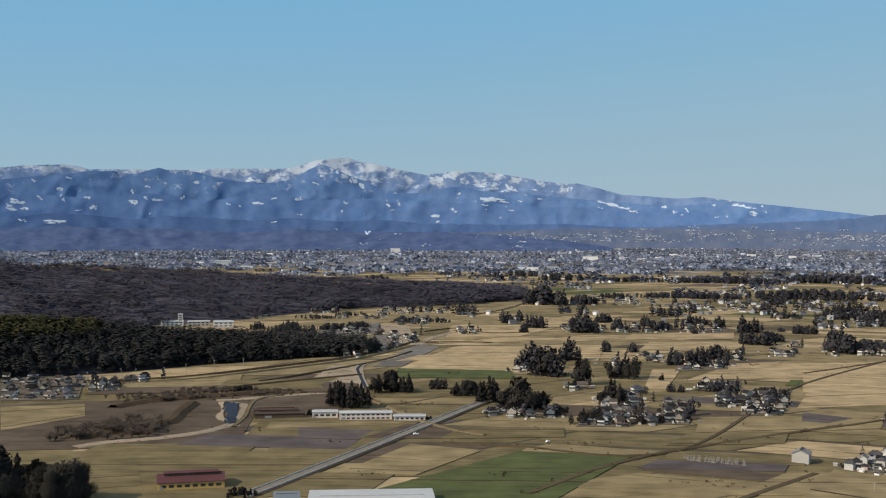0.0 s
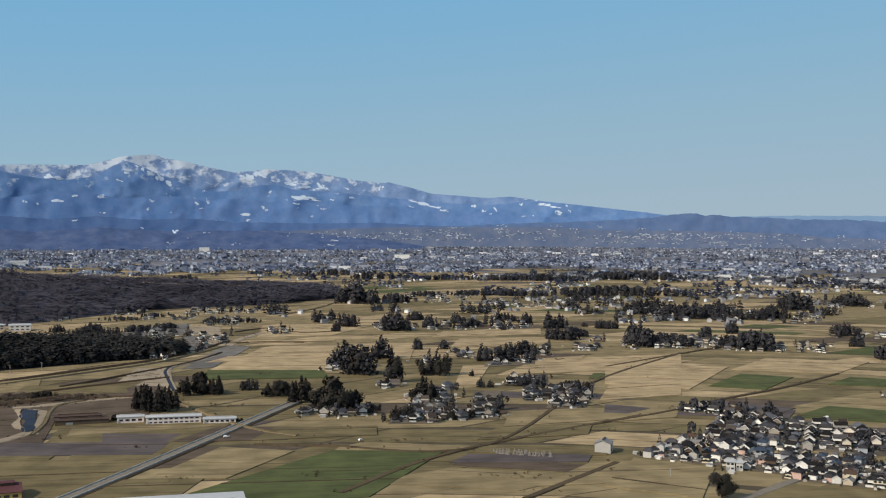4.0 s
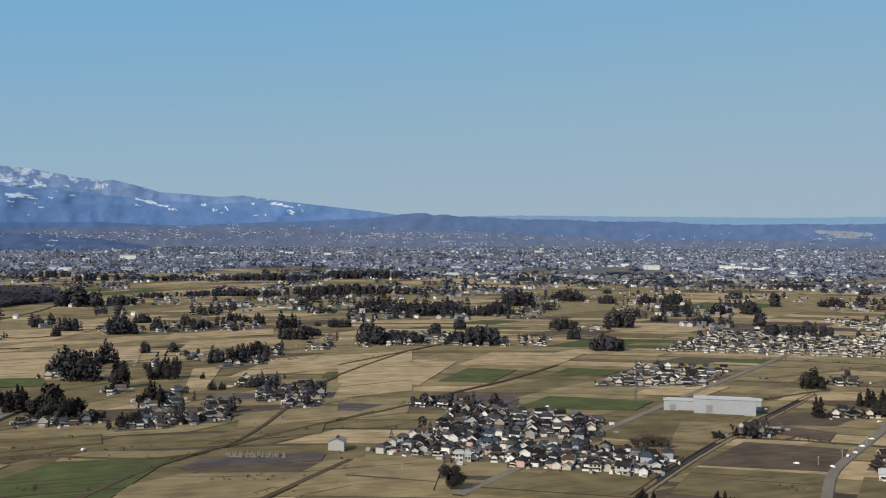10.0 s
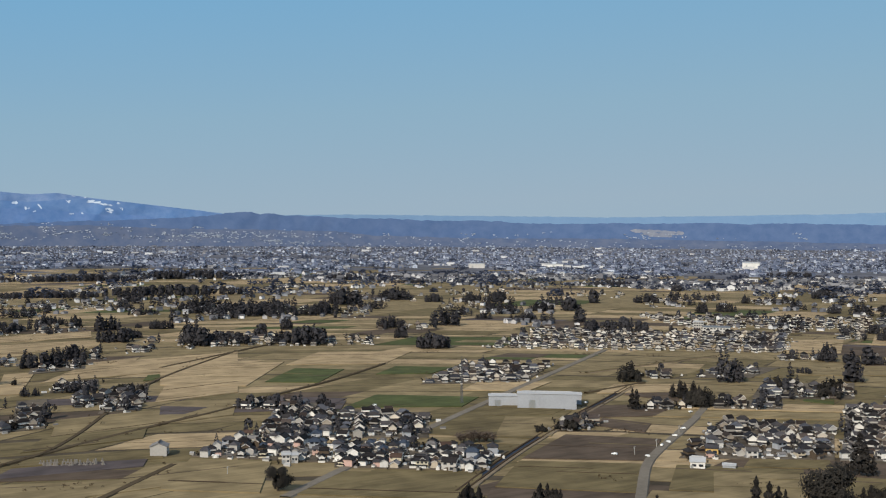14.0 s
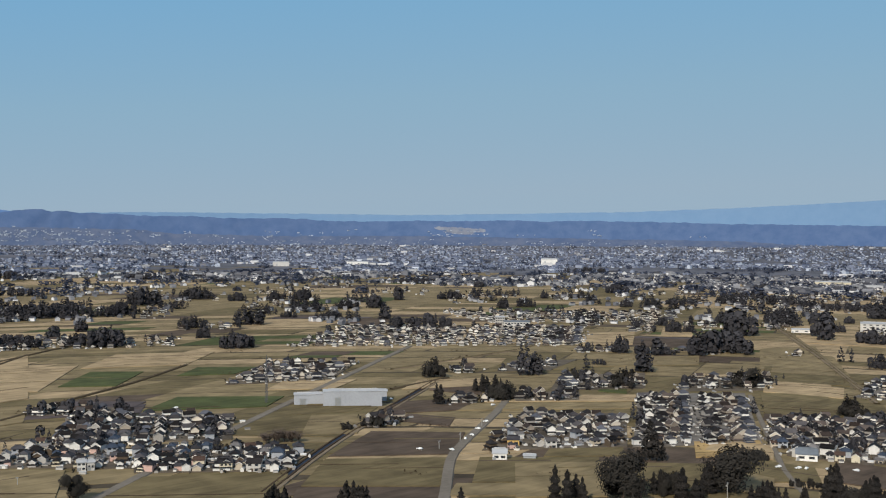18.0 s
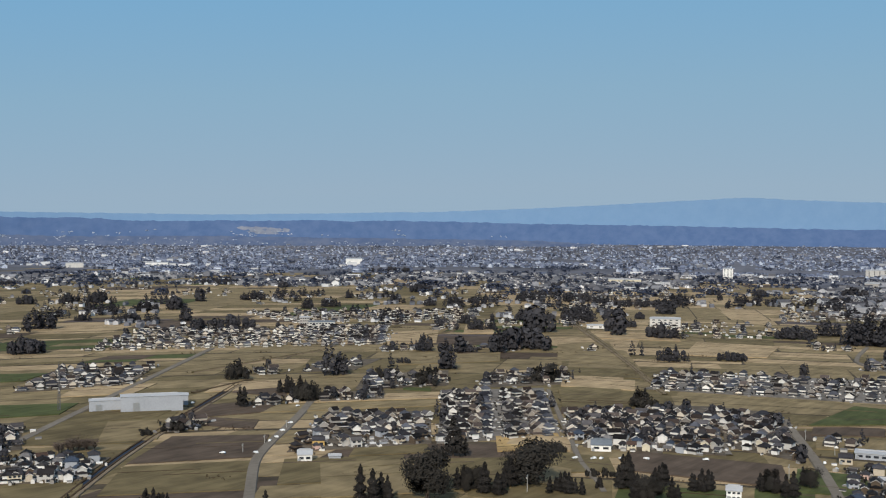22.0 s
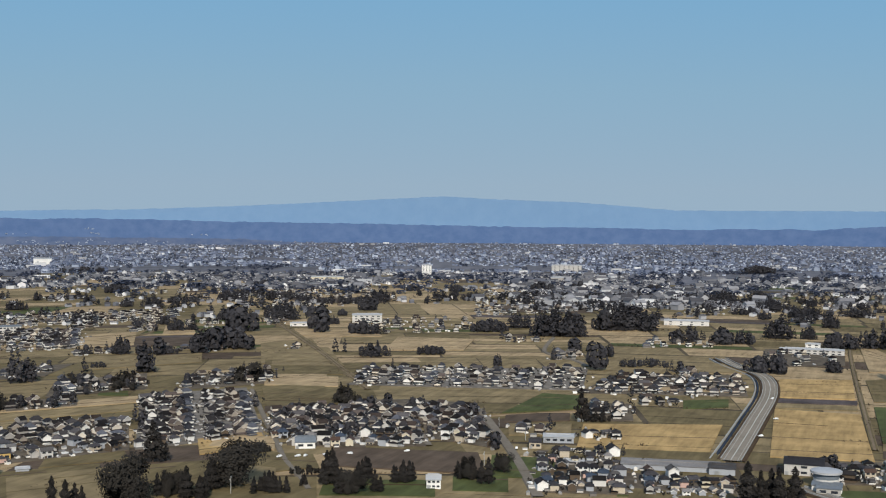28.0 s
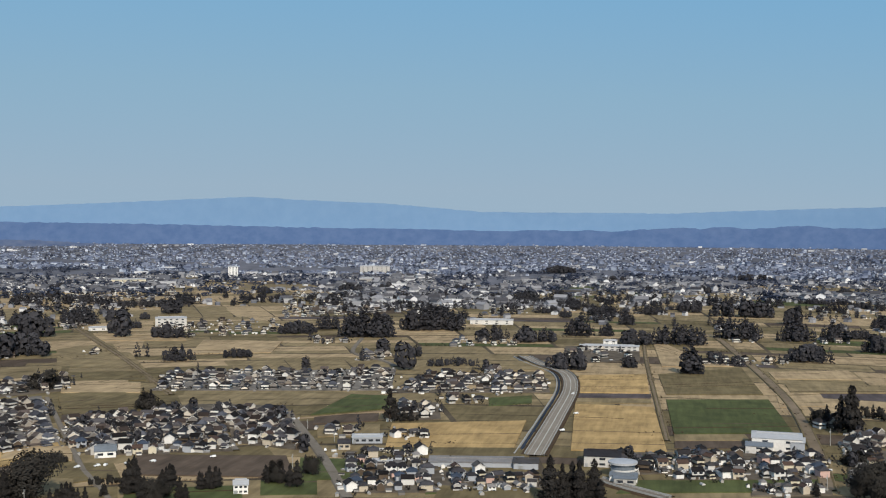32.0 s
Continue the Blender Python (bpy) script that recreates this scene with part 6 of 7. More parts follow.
grove("cedar", 1546, 331, 95, 40, 34, 21)
grove("broad", 1104, 263, 21, 9, 31, 2)
grove("cedar", 1223, 279, 11, 6, 17, 3)
grove("broad", 1269, 330, 18, 8, 16, 3)
grove("broad", 1155, 227, 60, 27, 9, 13)
grove("cedar", 1097, 369, 8, 6, 13, 3)
grove("broad", 822, 407, 22, 10, 15, 4)
grove("cedar", 847, 427, 8, 6, 12, 3)
grove("cedar", 1400, 231, 15, 6, 21, 4)
grove("cedar", 1426, 219, 20, 9, 21, 5)
grove("cedar", 1449, 208, 6, 6, 14, 2)
grove("broad", 1410, 181, 30, 13, 22, 4)
grove("cedar", 1425, 155, 34, 15, 17, 10)
grove("broad", 1885, 201, 45, 20, 15, 9)
grove("broad", 1807, 163, 22, 10, 14, 4)
grove("cedar", 1511, 117, 41, 18, 27, 8)
grove("broad", 1888, 107, 50, 22, 15, 10)
grove("cedar", 1517, 81, 22, 10, 17, 7)
grove("cedar", 1699, 61, 25, 11, 21, 6)
grove("broad", 1416, 40, 42, 19, 21, 6)
grove("cedar", 1913, 24, 52, 23, 14, 18)
grove("cedar", 1438, -14, 75, 34, 26, 14)
grove("cedar", 1697, -10, 6, 6, 15, 2)
grove("cedar", 1529, -94, 70, 31, 28, 12)
grove("broad", 1982, -40, 49, 22, 24, 6)
grove("broad", 1904, -122, 115, 40, 31, 11)
grove("broad", 1772, -191, 30, 13, 26, 4)
grove("cedar", 1516, -166, 53, 24, 25, 10)
grove("cedar", 1526, -217, 38, 17, 29, 7)
grove("broad", 1568, -257, 43, 19, 14, 9)
grove("broad", 1396, -248, 37, 16, 23, 5)
grove("cedar", 1749, -318, 29, 13, 21, 7)
grove("broad", 1286, -158, 48, 21, 21, 7)
grove("cedar", 1147, -24, 22, 10, 31, 4)
grove("broad", 1239, -62, 59, 26, 10, 11)
grove("broad", 1155, 102, 46, 20, 21, 7)
grove("broad", 1184, 39, 17, 7, 13, 4)
grove("cedar", 843, -131, 17, 8, 34, 3)
grove("broad", 870, -117, 19, 8, 15, 4)
grove("cedar", 814, 205, 12, 6, 27, 2)
grove("broad", 818, 194, 18, 8, 10, 5)
grove("broad", 910, -160, 21, 9, 12, 4)
grove("cedar", 595, 59, 13, 6, 28, 2)
grove("cedar", 603, 44, 22, 10, 26, 4)
grove("cedar", 559, 289, 12, 6, 21, 3)
grove("broad", 541, 270, 14, 6, 17, 3)
grove("cedar", 578, 276, 9, 6, 14, 3)
grove("cedar", 554, 257, 7, 6, 16, 2)
grove("cedar", 581, 252, 15, 6, 14, 5)
grove("broad", 603, 221, 16, 7, 12, 4)
grove("cedar", 594, 207, 7, 6, 19, 2)
grove("broad", 626, 208, 9, 6, 13, 2)
grove("broad", 536, 338, 16, 7, 29, 1)
grove("cedar", 524, 344, 10, 6, 18, 3)
grove("cedar", 531, 312, 22, 10, 12, 9)
grove("broad", 639, -112, 23, 10, 23, 3)
grove("cedar", 643, -83, 3, 6, 9, 2)
grove("broad", 731, -116, 15, 6, 9, 5)
grove("cedar", 553, 302, 4, 6, 7, 3)
grove("broad", 579, 316, 21, 9, 5, 8)
grove("cedar", 2523, 584, 33, 14, 15, 10)
grove("broad", 2471, 462, 38, 17, 17, 6)
grove("broad", 2590, 403, 66, 30, 10, 11)
grove("cedar", 2169, 272, 61, 27, 22, 14)
grove("broad", 3484, 334, 107, 40, 26, 12)
grove("broad", 2042, 164, 41, 18, 15, 4)
grove("broad", 2216, 1317, 39, 17, 19, 6)
grove("broad", 1853, 1065, 81, 36, 21, 7)
grove("broad", 2357, 693, 56, 25, 22, 8)
grove("broad", 2440, 627, 38, 17, 21, 5)
grove("broad", 2257, 855, 30, 13, 19, 5)
grove("broad", 2228, 950, 37, 16, 14, 7)
grove("broad", 1831, 905, 145, 40, 15, 17)
grove("broad", 2355, 226, 24, 10, 15, 5)
grove("broad", 3006, 143, 76, 34, 18, 9)
grove("broad", 2517, 38, 25, 11, 20, 4)
grove("broad", 2558, -80, 39, 17, 18, 6)
grove("broad", 3203, -238, 114, 40, 19, 12)
grove("broad", 2571, -385, 39, 17, 15, 8)
grove("broad", 2151, -352, 33, 15, 13, 8)
grove("broad", 2257, -286, 58, 26, 9, 19)
# GROVES end


# ---- things too many to count ----


def scatter(name, label, category, template, places, mats):
    """One mesh of many copies of a small shape. template: verts, faces, slot of each face; places: x, y, z, turn, sx, sy, sz."""
    tv, tf, ts = np.array(template[0], float), template[1], template[2]
    vs, fs, slots = [], [], []
    for i, (x, y, z, turn, sx, sy, sz) in enumerate(places):
        c, s = math.cos(radians(turn)), math.sin(radians(turn))
        p = tv * (sx, sy, sz)
        q = np.stack([x + p[:, 0] * c - p[:, 1] * s, y + p[:, 0] * s + p[:, 1] * c, z + p[:, 2]], 1)
        vs.append(q)
        o = i * len(tv)
        fs += [tuple(o + k for k in f) for f in tf]
        slots += ts
    return tagged(mesh_object(name, np.concatenate(vs), fs, mats, None, slots), label, category, kind="stuff")


HOUSE_SHAPE = ([(-.5, -.5, 0), (.5, -.5, 0), (.5, .5, 0), (-.5, .5, 0), (-.5, -.5, .68), (.5, -.5, .68), (.5, .5, .68), (-.5, .5, .68), (-.5, 0, .98), (.5, 0, .98),
                (-.54, -.56, .65), (.54, -.56, .65), (-.54, 0, 1.0), (.54, 0, 1.0), (-.54, .56, .65), (.54, .56, .65)],
               [(0, 1, 5, 4), (2, 3, 7, 6), (1, 2, 6, 9, 5), (3, 0, 4, 8, 7), (10, 11, 13, 12), (12, 13, 15, 14)], [0, 0, 0, 0, 1, 1])
BLOCK_SHAPE = (HOUSE_SHAPE[0][:4] + [(x, y, 1.0) for x, y, _ in HOUSE_SHAPE[0][:4]], [(0, 1, 5, 4), (1, 2, 6, 5), (2, 3, 7, 6), (3, 0, 4, 7), (4, 5, 6, 7)], [0, 0, 0, 0, 1])
SKIRT = [(-.62, -.7, .3), (.62, -.7, .3), (.62, .7, .3), (-.62, .7, .3), (-.5, -.5, .42), (.5, -.5, .42), (.5, .5, .42), (-.5, .5, .42)]
PANES = [(x, -.51, z) for x0, x1, z0, z1 in ((-.35, -.05, .05, .25), (.1, .38, .46, .6)) for x, z in ((x0, z0), (x1, z0), (x1, z1), (x0, z1))]
BOARDS = [(x, y, z) for x in (-.55, .55) for y, z in ((-.56, .61), (-.56, .66), (0, .95), (0, 1.01), (.56, .61), (.56, .66))]
FARM_FACES = [(16, 17, 21, 20), (17, 18, 22, 21), (18, 19, 23, 22), (19, 16, 20, 23), (24, 25, 26, 27), (28, 29, 30, 31), (32, 34, 35, 33), (34, 36, 37, 35), (38, 39, 41, 40), (40, 41, 43, 42)]
FARM_SHAPE = (HOUSE_SHAPE[0] + SKIRT + PANES + BOARDS, HOUSE_SHAPE[1] + FARM_FACES, HOUSE_SHAPE[2] + [1] * 4 + [2] * 2 + [3] * 4)


def tuft_shape(kind, seed, n, size=1.1):
    rnd = random.Random(seed)
    bm = bmesh.new()
    pts = []
    for _ in range(n):
        if kind == "cedar":
            f = rnd.random() ** 0.9
            r, z = 2.3 * (1 - f ** 1.7) ** 0.8 * math.sqrt(rnd.random()), 0.8 + f * 9
            s = 1.05 * (1.2 - 0.6 * f)
        else:
            v = Vector((rnd.gauss(0, 1), rnd.gauss(0, 1), rnd.gauss(0, 1))).normalized()
            lump = 1 + 0.4 * noise.noise(v * 2.2 + Vector((seed, 0, 0)))
            r, z, s = 2.7 * lump * math.hypot(v.x, v.y), 5 + v.z * 4 * lump, 1.3
        t = rnd.uniform(0, 2 * math.pi)
        pts.append(((r * math.cos(t), r * math.sin(t), z), s))
    tufts(bm, pts, size, rnd, 0.35, 2)
    bm.verts.index_update()
    out = ([tuple(v.co) for v in bm.verts], [tuple(v.index for v in f.verts) for f in bm.faces], [0] * len(bm.faces))
    bm.free()
    return out


HIP_SHAPE = (HOUSE_SHAPE[0][:8] + [(-.57, -.6, .64), (.57, -.6, .64), (.57, .6, .64), (-.57, .6, .64), (-.22, 0, 1.0), (.22, 0, 1.0)] + SKIRT + PANES,
             [(0, 1, 5, 4), (1, 2, 6, 5), (2, 3, 7, 6), (3, 0, 4, 7), (8, 9, 13, 12), (9, 10, 13), (10, 11, 12, 13), (11, 8, 12), (14, 15, 19, 18), (15, 16, 20, 19), (16, 17, 21, 20), (17, 14, 18, 21), (22, 23, 24, 25), (26, 27, 28, 29)],
             [0] * 4 + [1] * 8 + [2] * 2)


def lie(x, y):
    """Where a far thing stands on the plain, a little sunk, and its size there."""
    px, py, z, k = warp(x, y)
    return px, py, z + 0.2, k


def canopy_shape(seed, n):
    """A tree of a closed wood, 10 high: blades of foliage over a rounded crown, most of them turned to the sky."""
    rnd = random.Random(seed)
    vs, fs = [], []
    for i in range(n):
        a, f = rnd.uniform(0, 2 * math.pi), math.sqrt(rnd.random())
        c = Vector((2.9 * f * math.cos(a), 2.9 * f * math.sin(a), 9.6 - 5.5 * f * f + rnd.gauss(0, 0.5)))
        nrm = Vector((c.x * 0.15 + rnd.gauss(0, 0.13), c.y * 0.15 + rnd.gauss(0, 0.13), 1.0)).normalized()
        t = nrm.orthogonal().normalized()
        b, k = nrm.cross(t), rnd.uniform(0.7, 1.2)
        vs += [tuple(c + t * k * x + b * k * y) for x, y in ((-1, -0.3), (0.3, -0.95), (1, 0.25), (-0.35, 0.9))]
        fs.append(tuple(range(4 * i, 4 * i + 4)))
    return vs, fs, [0] * n


rnd = random.Random(31)
mid = [(*lie(x, y)[:3], t, lie(x, y)[3] * w, lie(x, y)[3] * d, lie(x, y)[3] * h * 1.4) for x, y, t, w, d, h in MID_HOUSES]
for shape, kind, roofs in ((FARM_SHAPE, "gabled", (("farwall", "farroof"), ("creamwall", "brownroof"))), (HIP_SHAPE, "hipped", (("farwall", "farroof"), ("farwall", "blueroof")))):
    for q, (wall, roof) in enumerate(roofs):
        scatter("village_houses", f"far village houses with {dict(farroof='dark', brownroof='brown', blueroof='blue-grey')[roof]} {kind} tile roofs", "houses", shape,
                mid[2 * q + (kind == "hipped")::4], [M[wall], M[roof], M["glass"], M["farwall"]][:4 if kind == "gabled" else 3])

scatter("garden_sheds", "small pale garden sheds and carports between the houses", "sheds", HOUSE_SHAPE,
        [(x, y, 0.25, t, rnd.uniform(1.6, 4.5), rnd.uniform(1.4, 2.6), rnd.uniform(1.2, 2.8)) for x, y, t in CLUTTER], [M["farwall"], M["shedroof"]])

# hamlets and groves scattered over the middle plain, and the town beyond
houses, quarter, cedars, halls = [], [], [], []


def put_house(deg, r, k2=1.0):
    x, y, z, k = warp(*polar(deg, r))
    s = k * k2
    (quarter if r < 3300 else houses).append((x, y, z, rnd.uniform(0, 180), s * rnd.uniform(6.5, 12), s * rnd.uniform(5.5, 8.5), s * rnd.choice((4, 6.5, 7, 7.5))))


def put_tree(deg, r, h):
    x, y, z, k = warp(*polar(deg, r))
    s = k * h / 10
    cedars.append((x, y, z, rnd.uniform(0, 360), s * 1.6, s * 1.6, s))


for _ in range(270):  # farmsteads among the fields
    deg, r = rnd.uniform(0, 108), math.sqrt(rnd.uniform(1650 ** 2, 3300 ** 2))
    for _ in range(rnd.randint(2, 9)):
        put_house(deg + rnd.gauss(0, 0.7), r + rnd.gauss(0, 25))
    for _ in range(rnd.randint(3, 14)):
        put_tree(deg + rnd.gauss(0, 0.45), r + 20 + rnd.gauss(0, 18), rnd.uniform(9, 20))
for _ in range(60000):  # the town
    deg = rnd.uniform(-24, 110)
    r = town_edge(deg) / (1 - 0.8 * rnd.random() ** 1.15) * rnd.uniform(0.93, 1.0)
    open_land = noise.noise(Vector((deg * 0.11, math.log(r) * 7, 0))) + 0.6 * noise.noise(Vector((deg * 0.5, math.log(r) * 16, 4)))
    if deg < 6 and rnd.random() < 0.35:
        continue
    if r < 9000 and open_land > 0.0 - 0.32 * (r > 3800) - 0.3 * (r > 5200):
        put_house(deg, r, (0.95 if r < 3300 else 0.9) * (1 if rnd.random() < 0.96 else 2.2))
        if rnd.random() < 0.013:  # a long pale works or school
            x, y, z, k = warp(*polar(deg, r))
            halls.append((x, y, z, -deg + rnd.gauss(0, 12), k * rnd.uniform(16, 42), k * rnd.uniform(10, 20), k * rnd.uniform(6, 11)))
        if rnd.random() < 0.3:
            for _ in range(4):
                put_tree(deg + rnd.gauss(0, 0.12), r + rnd.gauss(0, 15), rnd.uniform(4, 10))
for _ in range(1150):  # tree belts stretched across the camera's line of sight, to streak the town
    deg = rnd.uniform(-21, 108)
    r = town_edge(deg) / (1 - 0.66 * rnd.random() ** 1.3) * rnd.uniform(0.9, 1.0)
    long = rnd.uniform(0.1, 0.5) * (1.7 if noise.noise(Vector((deg * 0.2, math.log(r) * 11, 8))) > 0.1 else 0.6)
    for _ in range(int(8 + long * 26)):
        put_tree(deg + rnd.uniform(-long, long), r * (1 + rnd.gauss(0, 0.006)), rnd.uniform(5, 12))
works = []
for deg, slope, wide, high in ((43.4, -0.0055, 1.5, 0.004), (44.6, -0.0062, 1.2, 0.004), (43.9, -0.0085, 1.8, 0.003)):
    snow_patch(deg, slope, wide, high, [BVHTree.FromPolygons([v.co for v in hills.data.vertices], [tuple(f.vertices) for f in hills.data.polygons])], True)
RISE = BVHTree.FromPolygons([v.co for v in rise.data.vertices], [tuple(f.vertices) for f in rise.data.polygons])
WORK_SLOPES = SLOPES + [RISE, BVHTree.FromPolygons([v.co for v in hills.data.vertices], [tuple(f.vertices) for f in hills.data.polygons])]
for _ in range(95):  # hamlets on the lower slopes
    d0 = rnd.choice((rnd.uniform(4, 27), rnd.uniform(4, 27), rnd.uniform(-4, 60)))
    g0 = float(np.interp(d0, [-4, 4, 13, 27, 60], [-0.018, -0.014, -0.006, -0.012, -0.011])) + rnd.gauss(0, 0.0028)
    for _ in range(rnd.randint(2, 7)):
        place = on_slope(d0 + rnd.gauss(0, 0.22), g0 + rnd.gauss(0, 0.0005), WORK_SLOPES)
        if place:
            works.append((*(place - Vector((0, 0, 1.5))), rnd.uniform(-20, 20), rnd.choice((3, 4, 5, 9)) * rnd.uniform(0.8, 1.3), 4, rnd.uniform(2.5, 4.5)))
for _ in range(330):  # houses and trees up the town's slope
    d0 = rnd.uniform(-6, 56)
    top = float(np.interp(d0, [-6, -2, 4, 12, 27, 30, 56], [-0.02, -0.012, -0.006, -0.004, -0.008, -0.012, -0.016]))
    g0 = top - 0.011 * rnd.random() ** 0.7
    for _ in range(rnd.randint(2, 8)):
        place = on_slope(d0 + rnd.gauss(0, 0.3), g0 + rnd.gauss(0, 0.0004), [RISE])
        if place and rnd.random() < 0.55:
            works.append((*(place - Vector((0, 0, 1.5))), rnd.uniform(-20, 20), rnd.choice((3, 4, 5, 8)) * rnd.uniform(0.8, 1.3), 4, rnd.uniform(2.2, 4)))
        elif place:
            cedars.append((*(place - Vector((0, 0, 0.8))), rnd.uniform(0, 360), 0.8, 0.8, rnd.uniform(0.25, 0.45)))
for _ in range(22):  # pale works round the quarry
    place = on_slope(rnd.uniform(42.2, 45.4), -0.0085 + rnd.gauss(0, 0.0014), WORK_SLOPES)
    works.append((*(place - Vector((0, 0, 1.5))), rnd.uniform(-20, 20), rnd.choice((4, 6, 9, 14)) * rnd.uniform(0.7, 1.2), 4, rnd.uniform(2.5, 4)))
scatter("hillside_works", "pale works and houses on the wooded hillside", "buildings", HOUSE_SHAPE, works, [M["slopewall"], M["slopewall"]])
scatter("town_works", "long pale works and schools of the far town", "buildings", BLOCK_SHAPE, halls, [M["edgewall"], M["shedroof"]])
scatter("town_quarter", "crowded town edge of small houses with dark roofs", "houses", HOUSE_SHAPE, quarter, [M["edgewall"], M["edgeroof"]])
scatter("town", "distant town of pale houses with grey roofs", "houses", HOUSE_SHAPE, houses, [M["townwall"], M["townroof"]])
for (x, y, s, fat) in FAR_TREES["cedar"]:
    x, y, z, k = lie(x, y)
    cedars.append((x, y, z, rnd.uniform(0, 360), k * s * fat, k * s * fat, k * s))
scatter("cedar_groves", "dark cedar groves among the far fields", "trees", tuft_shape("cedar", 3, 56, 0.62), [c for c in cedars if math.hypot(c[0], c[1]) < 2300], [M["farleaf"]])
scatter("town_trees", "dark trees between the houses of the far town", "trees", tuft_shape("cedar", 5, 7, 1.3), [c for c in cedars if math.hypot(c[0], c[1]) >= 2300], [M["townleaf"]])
weeds = []
for x, y in WEEDS:
    for _ in range(3):
        if rnd.random() < 0.7:
            h = rnd.uniform(0.5, 2.0)
            weeds.append((x + rnd.gauss(0, 4), y + rnd.gauss(0, 4), 0.3, rnd.uniform(0, 360), h / 10 * rnd.uniform(1, 2.5), h / 10 * rnd.uniform(1, 2.5), h / 10))
scatter("dry_weeds", "brown dry weeds and bushes along tracks and ditches", "weeds", tuft_shape("broad", 12, 8), weeds, [M["brush"]])
scatter("garden_shrubs", "dark clipped garden trees and hedges between the houses", "shrubs", tuft_shape("broad", 6, 9), [(x, y, 0.2, 0, h / 10, h / 10, h / 10) for x, y, h in SHRUBS], [M["broad"]])
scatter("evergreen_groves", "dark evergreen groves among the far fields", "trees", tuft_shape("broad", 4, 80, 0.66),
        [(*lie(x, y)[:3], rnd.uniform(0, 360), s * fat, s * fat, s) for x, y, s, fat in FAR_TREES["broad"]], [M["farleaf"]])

# ---- wooded hills beside the river ----


def wooded_hill(name, label, line, n, height, leaf, seed, broad=1.2):
    """A long low hill along a line of plan points (x, y, height), with its wood."""
    rnd = random.Random(seed)
    vs, fs, rows, cols = [], [], 40, 15
    seg = [math.dist(line[i][:2], line[i + 1][:2]) for i in range(len(line) - 1)]
    at = np.concatenate([[0], np.cumsum(seg)])
    spots = []

    def spot(f, g):
        s = f * at[-1]
        x, y, h, w = (float(np.interp(s, at, [p[k] for p in line])) for k in range(4))
        x2, y2 = (float(np.interp(min(s + 5, at[-1]), at, [p[k] for p in line])) for k in range(2))
        x1, y1 = (float(np.interp(max(s - 5, 0), at, [p[k] for p in line])) for k in range(2))
        d = math.hypot(x2 - x1, y2 - y1)
        nx, ny = (y2 - y1) / d, -(x2 - x1) / d
        px, py = x + nx * g * w, y + ny * g * w
        z = h * (1 - abs(g) ** 1.6) * (0.85 + 0.3 * noise.noise(Vector((px, py, 0)) * 0.008)) - 1.0 * abs(g) ** 4
        return px, py, max(z, -0.8)

    for i in range(rows):
        for j in range(cols):
            vs.append(spot(i / (rows - 1), -1 + 2 * j / (cols - 1)))
    for i in range(rows - 1):
        for j in range(cols - 1):
            fs.append((i * cols + j, i * cols + j + 1, (i + 1) * cols + j + 1, (i + 1) * cols + j))
    tagged(mesh_object(name, vs, fs, M[leaf]), label, "hill", kind="structure")
    for _ in range(n):
        x, y, z = spot(rnd.random(), rnd.uniform(-0.97, 0.97))
        s = height * rnd.uniform(0.45, 1.3) / 10
        spots.append((x, y, z - 0.5, rnd.uniform(0, 360), s * broad, s * broad, s))
    return spots


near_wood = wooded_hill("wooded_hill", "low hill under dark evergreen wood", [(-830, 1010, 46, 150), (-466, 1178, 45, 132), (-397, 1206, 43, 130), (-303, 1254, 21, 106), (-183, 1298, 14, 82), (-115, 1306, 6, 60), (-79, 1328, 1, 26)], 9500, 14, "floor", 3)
yellow = [q for q in near_wood if bearing(q[0], q[1]) < -17 and q[2] > 26 and noise.noise(Vector(q[:3]) * 0.012) > -0.12]
light = set(yellow)
dark_wood = [q for q in near_wood if q not in light]
scatter("bamboo_grove", "yellowish green bamboo grove on the hill top", "bamboo", canopy_shape(14, 26), yellow, [M["bamboo"]])
scatter("hillside_wood", "dark evergreen wood covering the low hill", "trees", canopy_shape(8, 26), dark_wood[::2], [M["hillwood"]])
scatter("hillside_cedars", "dark pointed cedars on the low hill", "trees", tuft_shape("cedar", 21, 22, 0.8), dark_wood[1::2], [M["hillwood"]])
far_wood = wooded_hill("wooded_ridge", "long ridge under brown winter wood", [(-1560, 1800, 76, 600), (-865, 2185, 74, 700), (-665, 2270, 57, 760), (-440, 2305, 40, 660), (-205, 2340, 26, 400), (0, 2350, 18, 320), (92, 2350, 12, 270), (190, 2340, 3, 150)], 17000, 12, "wood", 5, 1.9)
scatter("ridge_wood", "brown leafless wood covering the ridge", "trees", canopy_shape(9, 16), far_wood, [M["wood"]])

# ---- small things ----


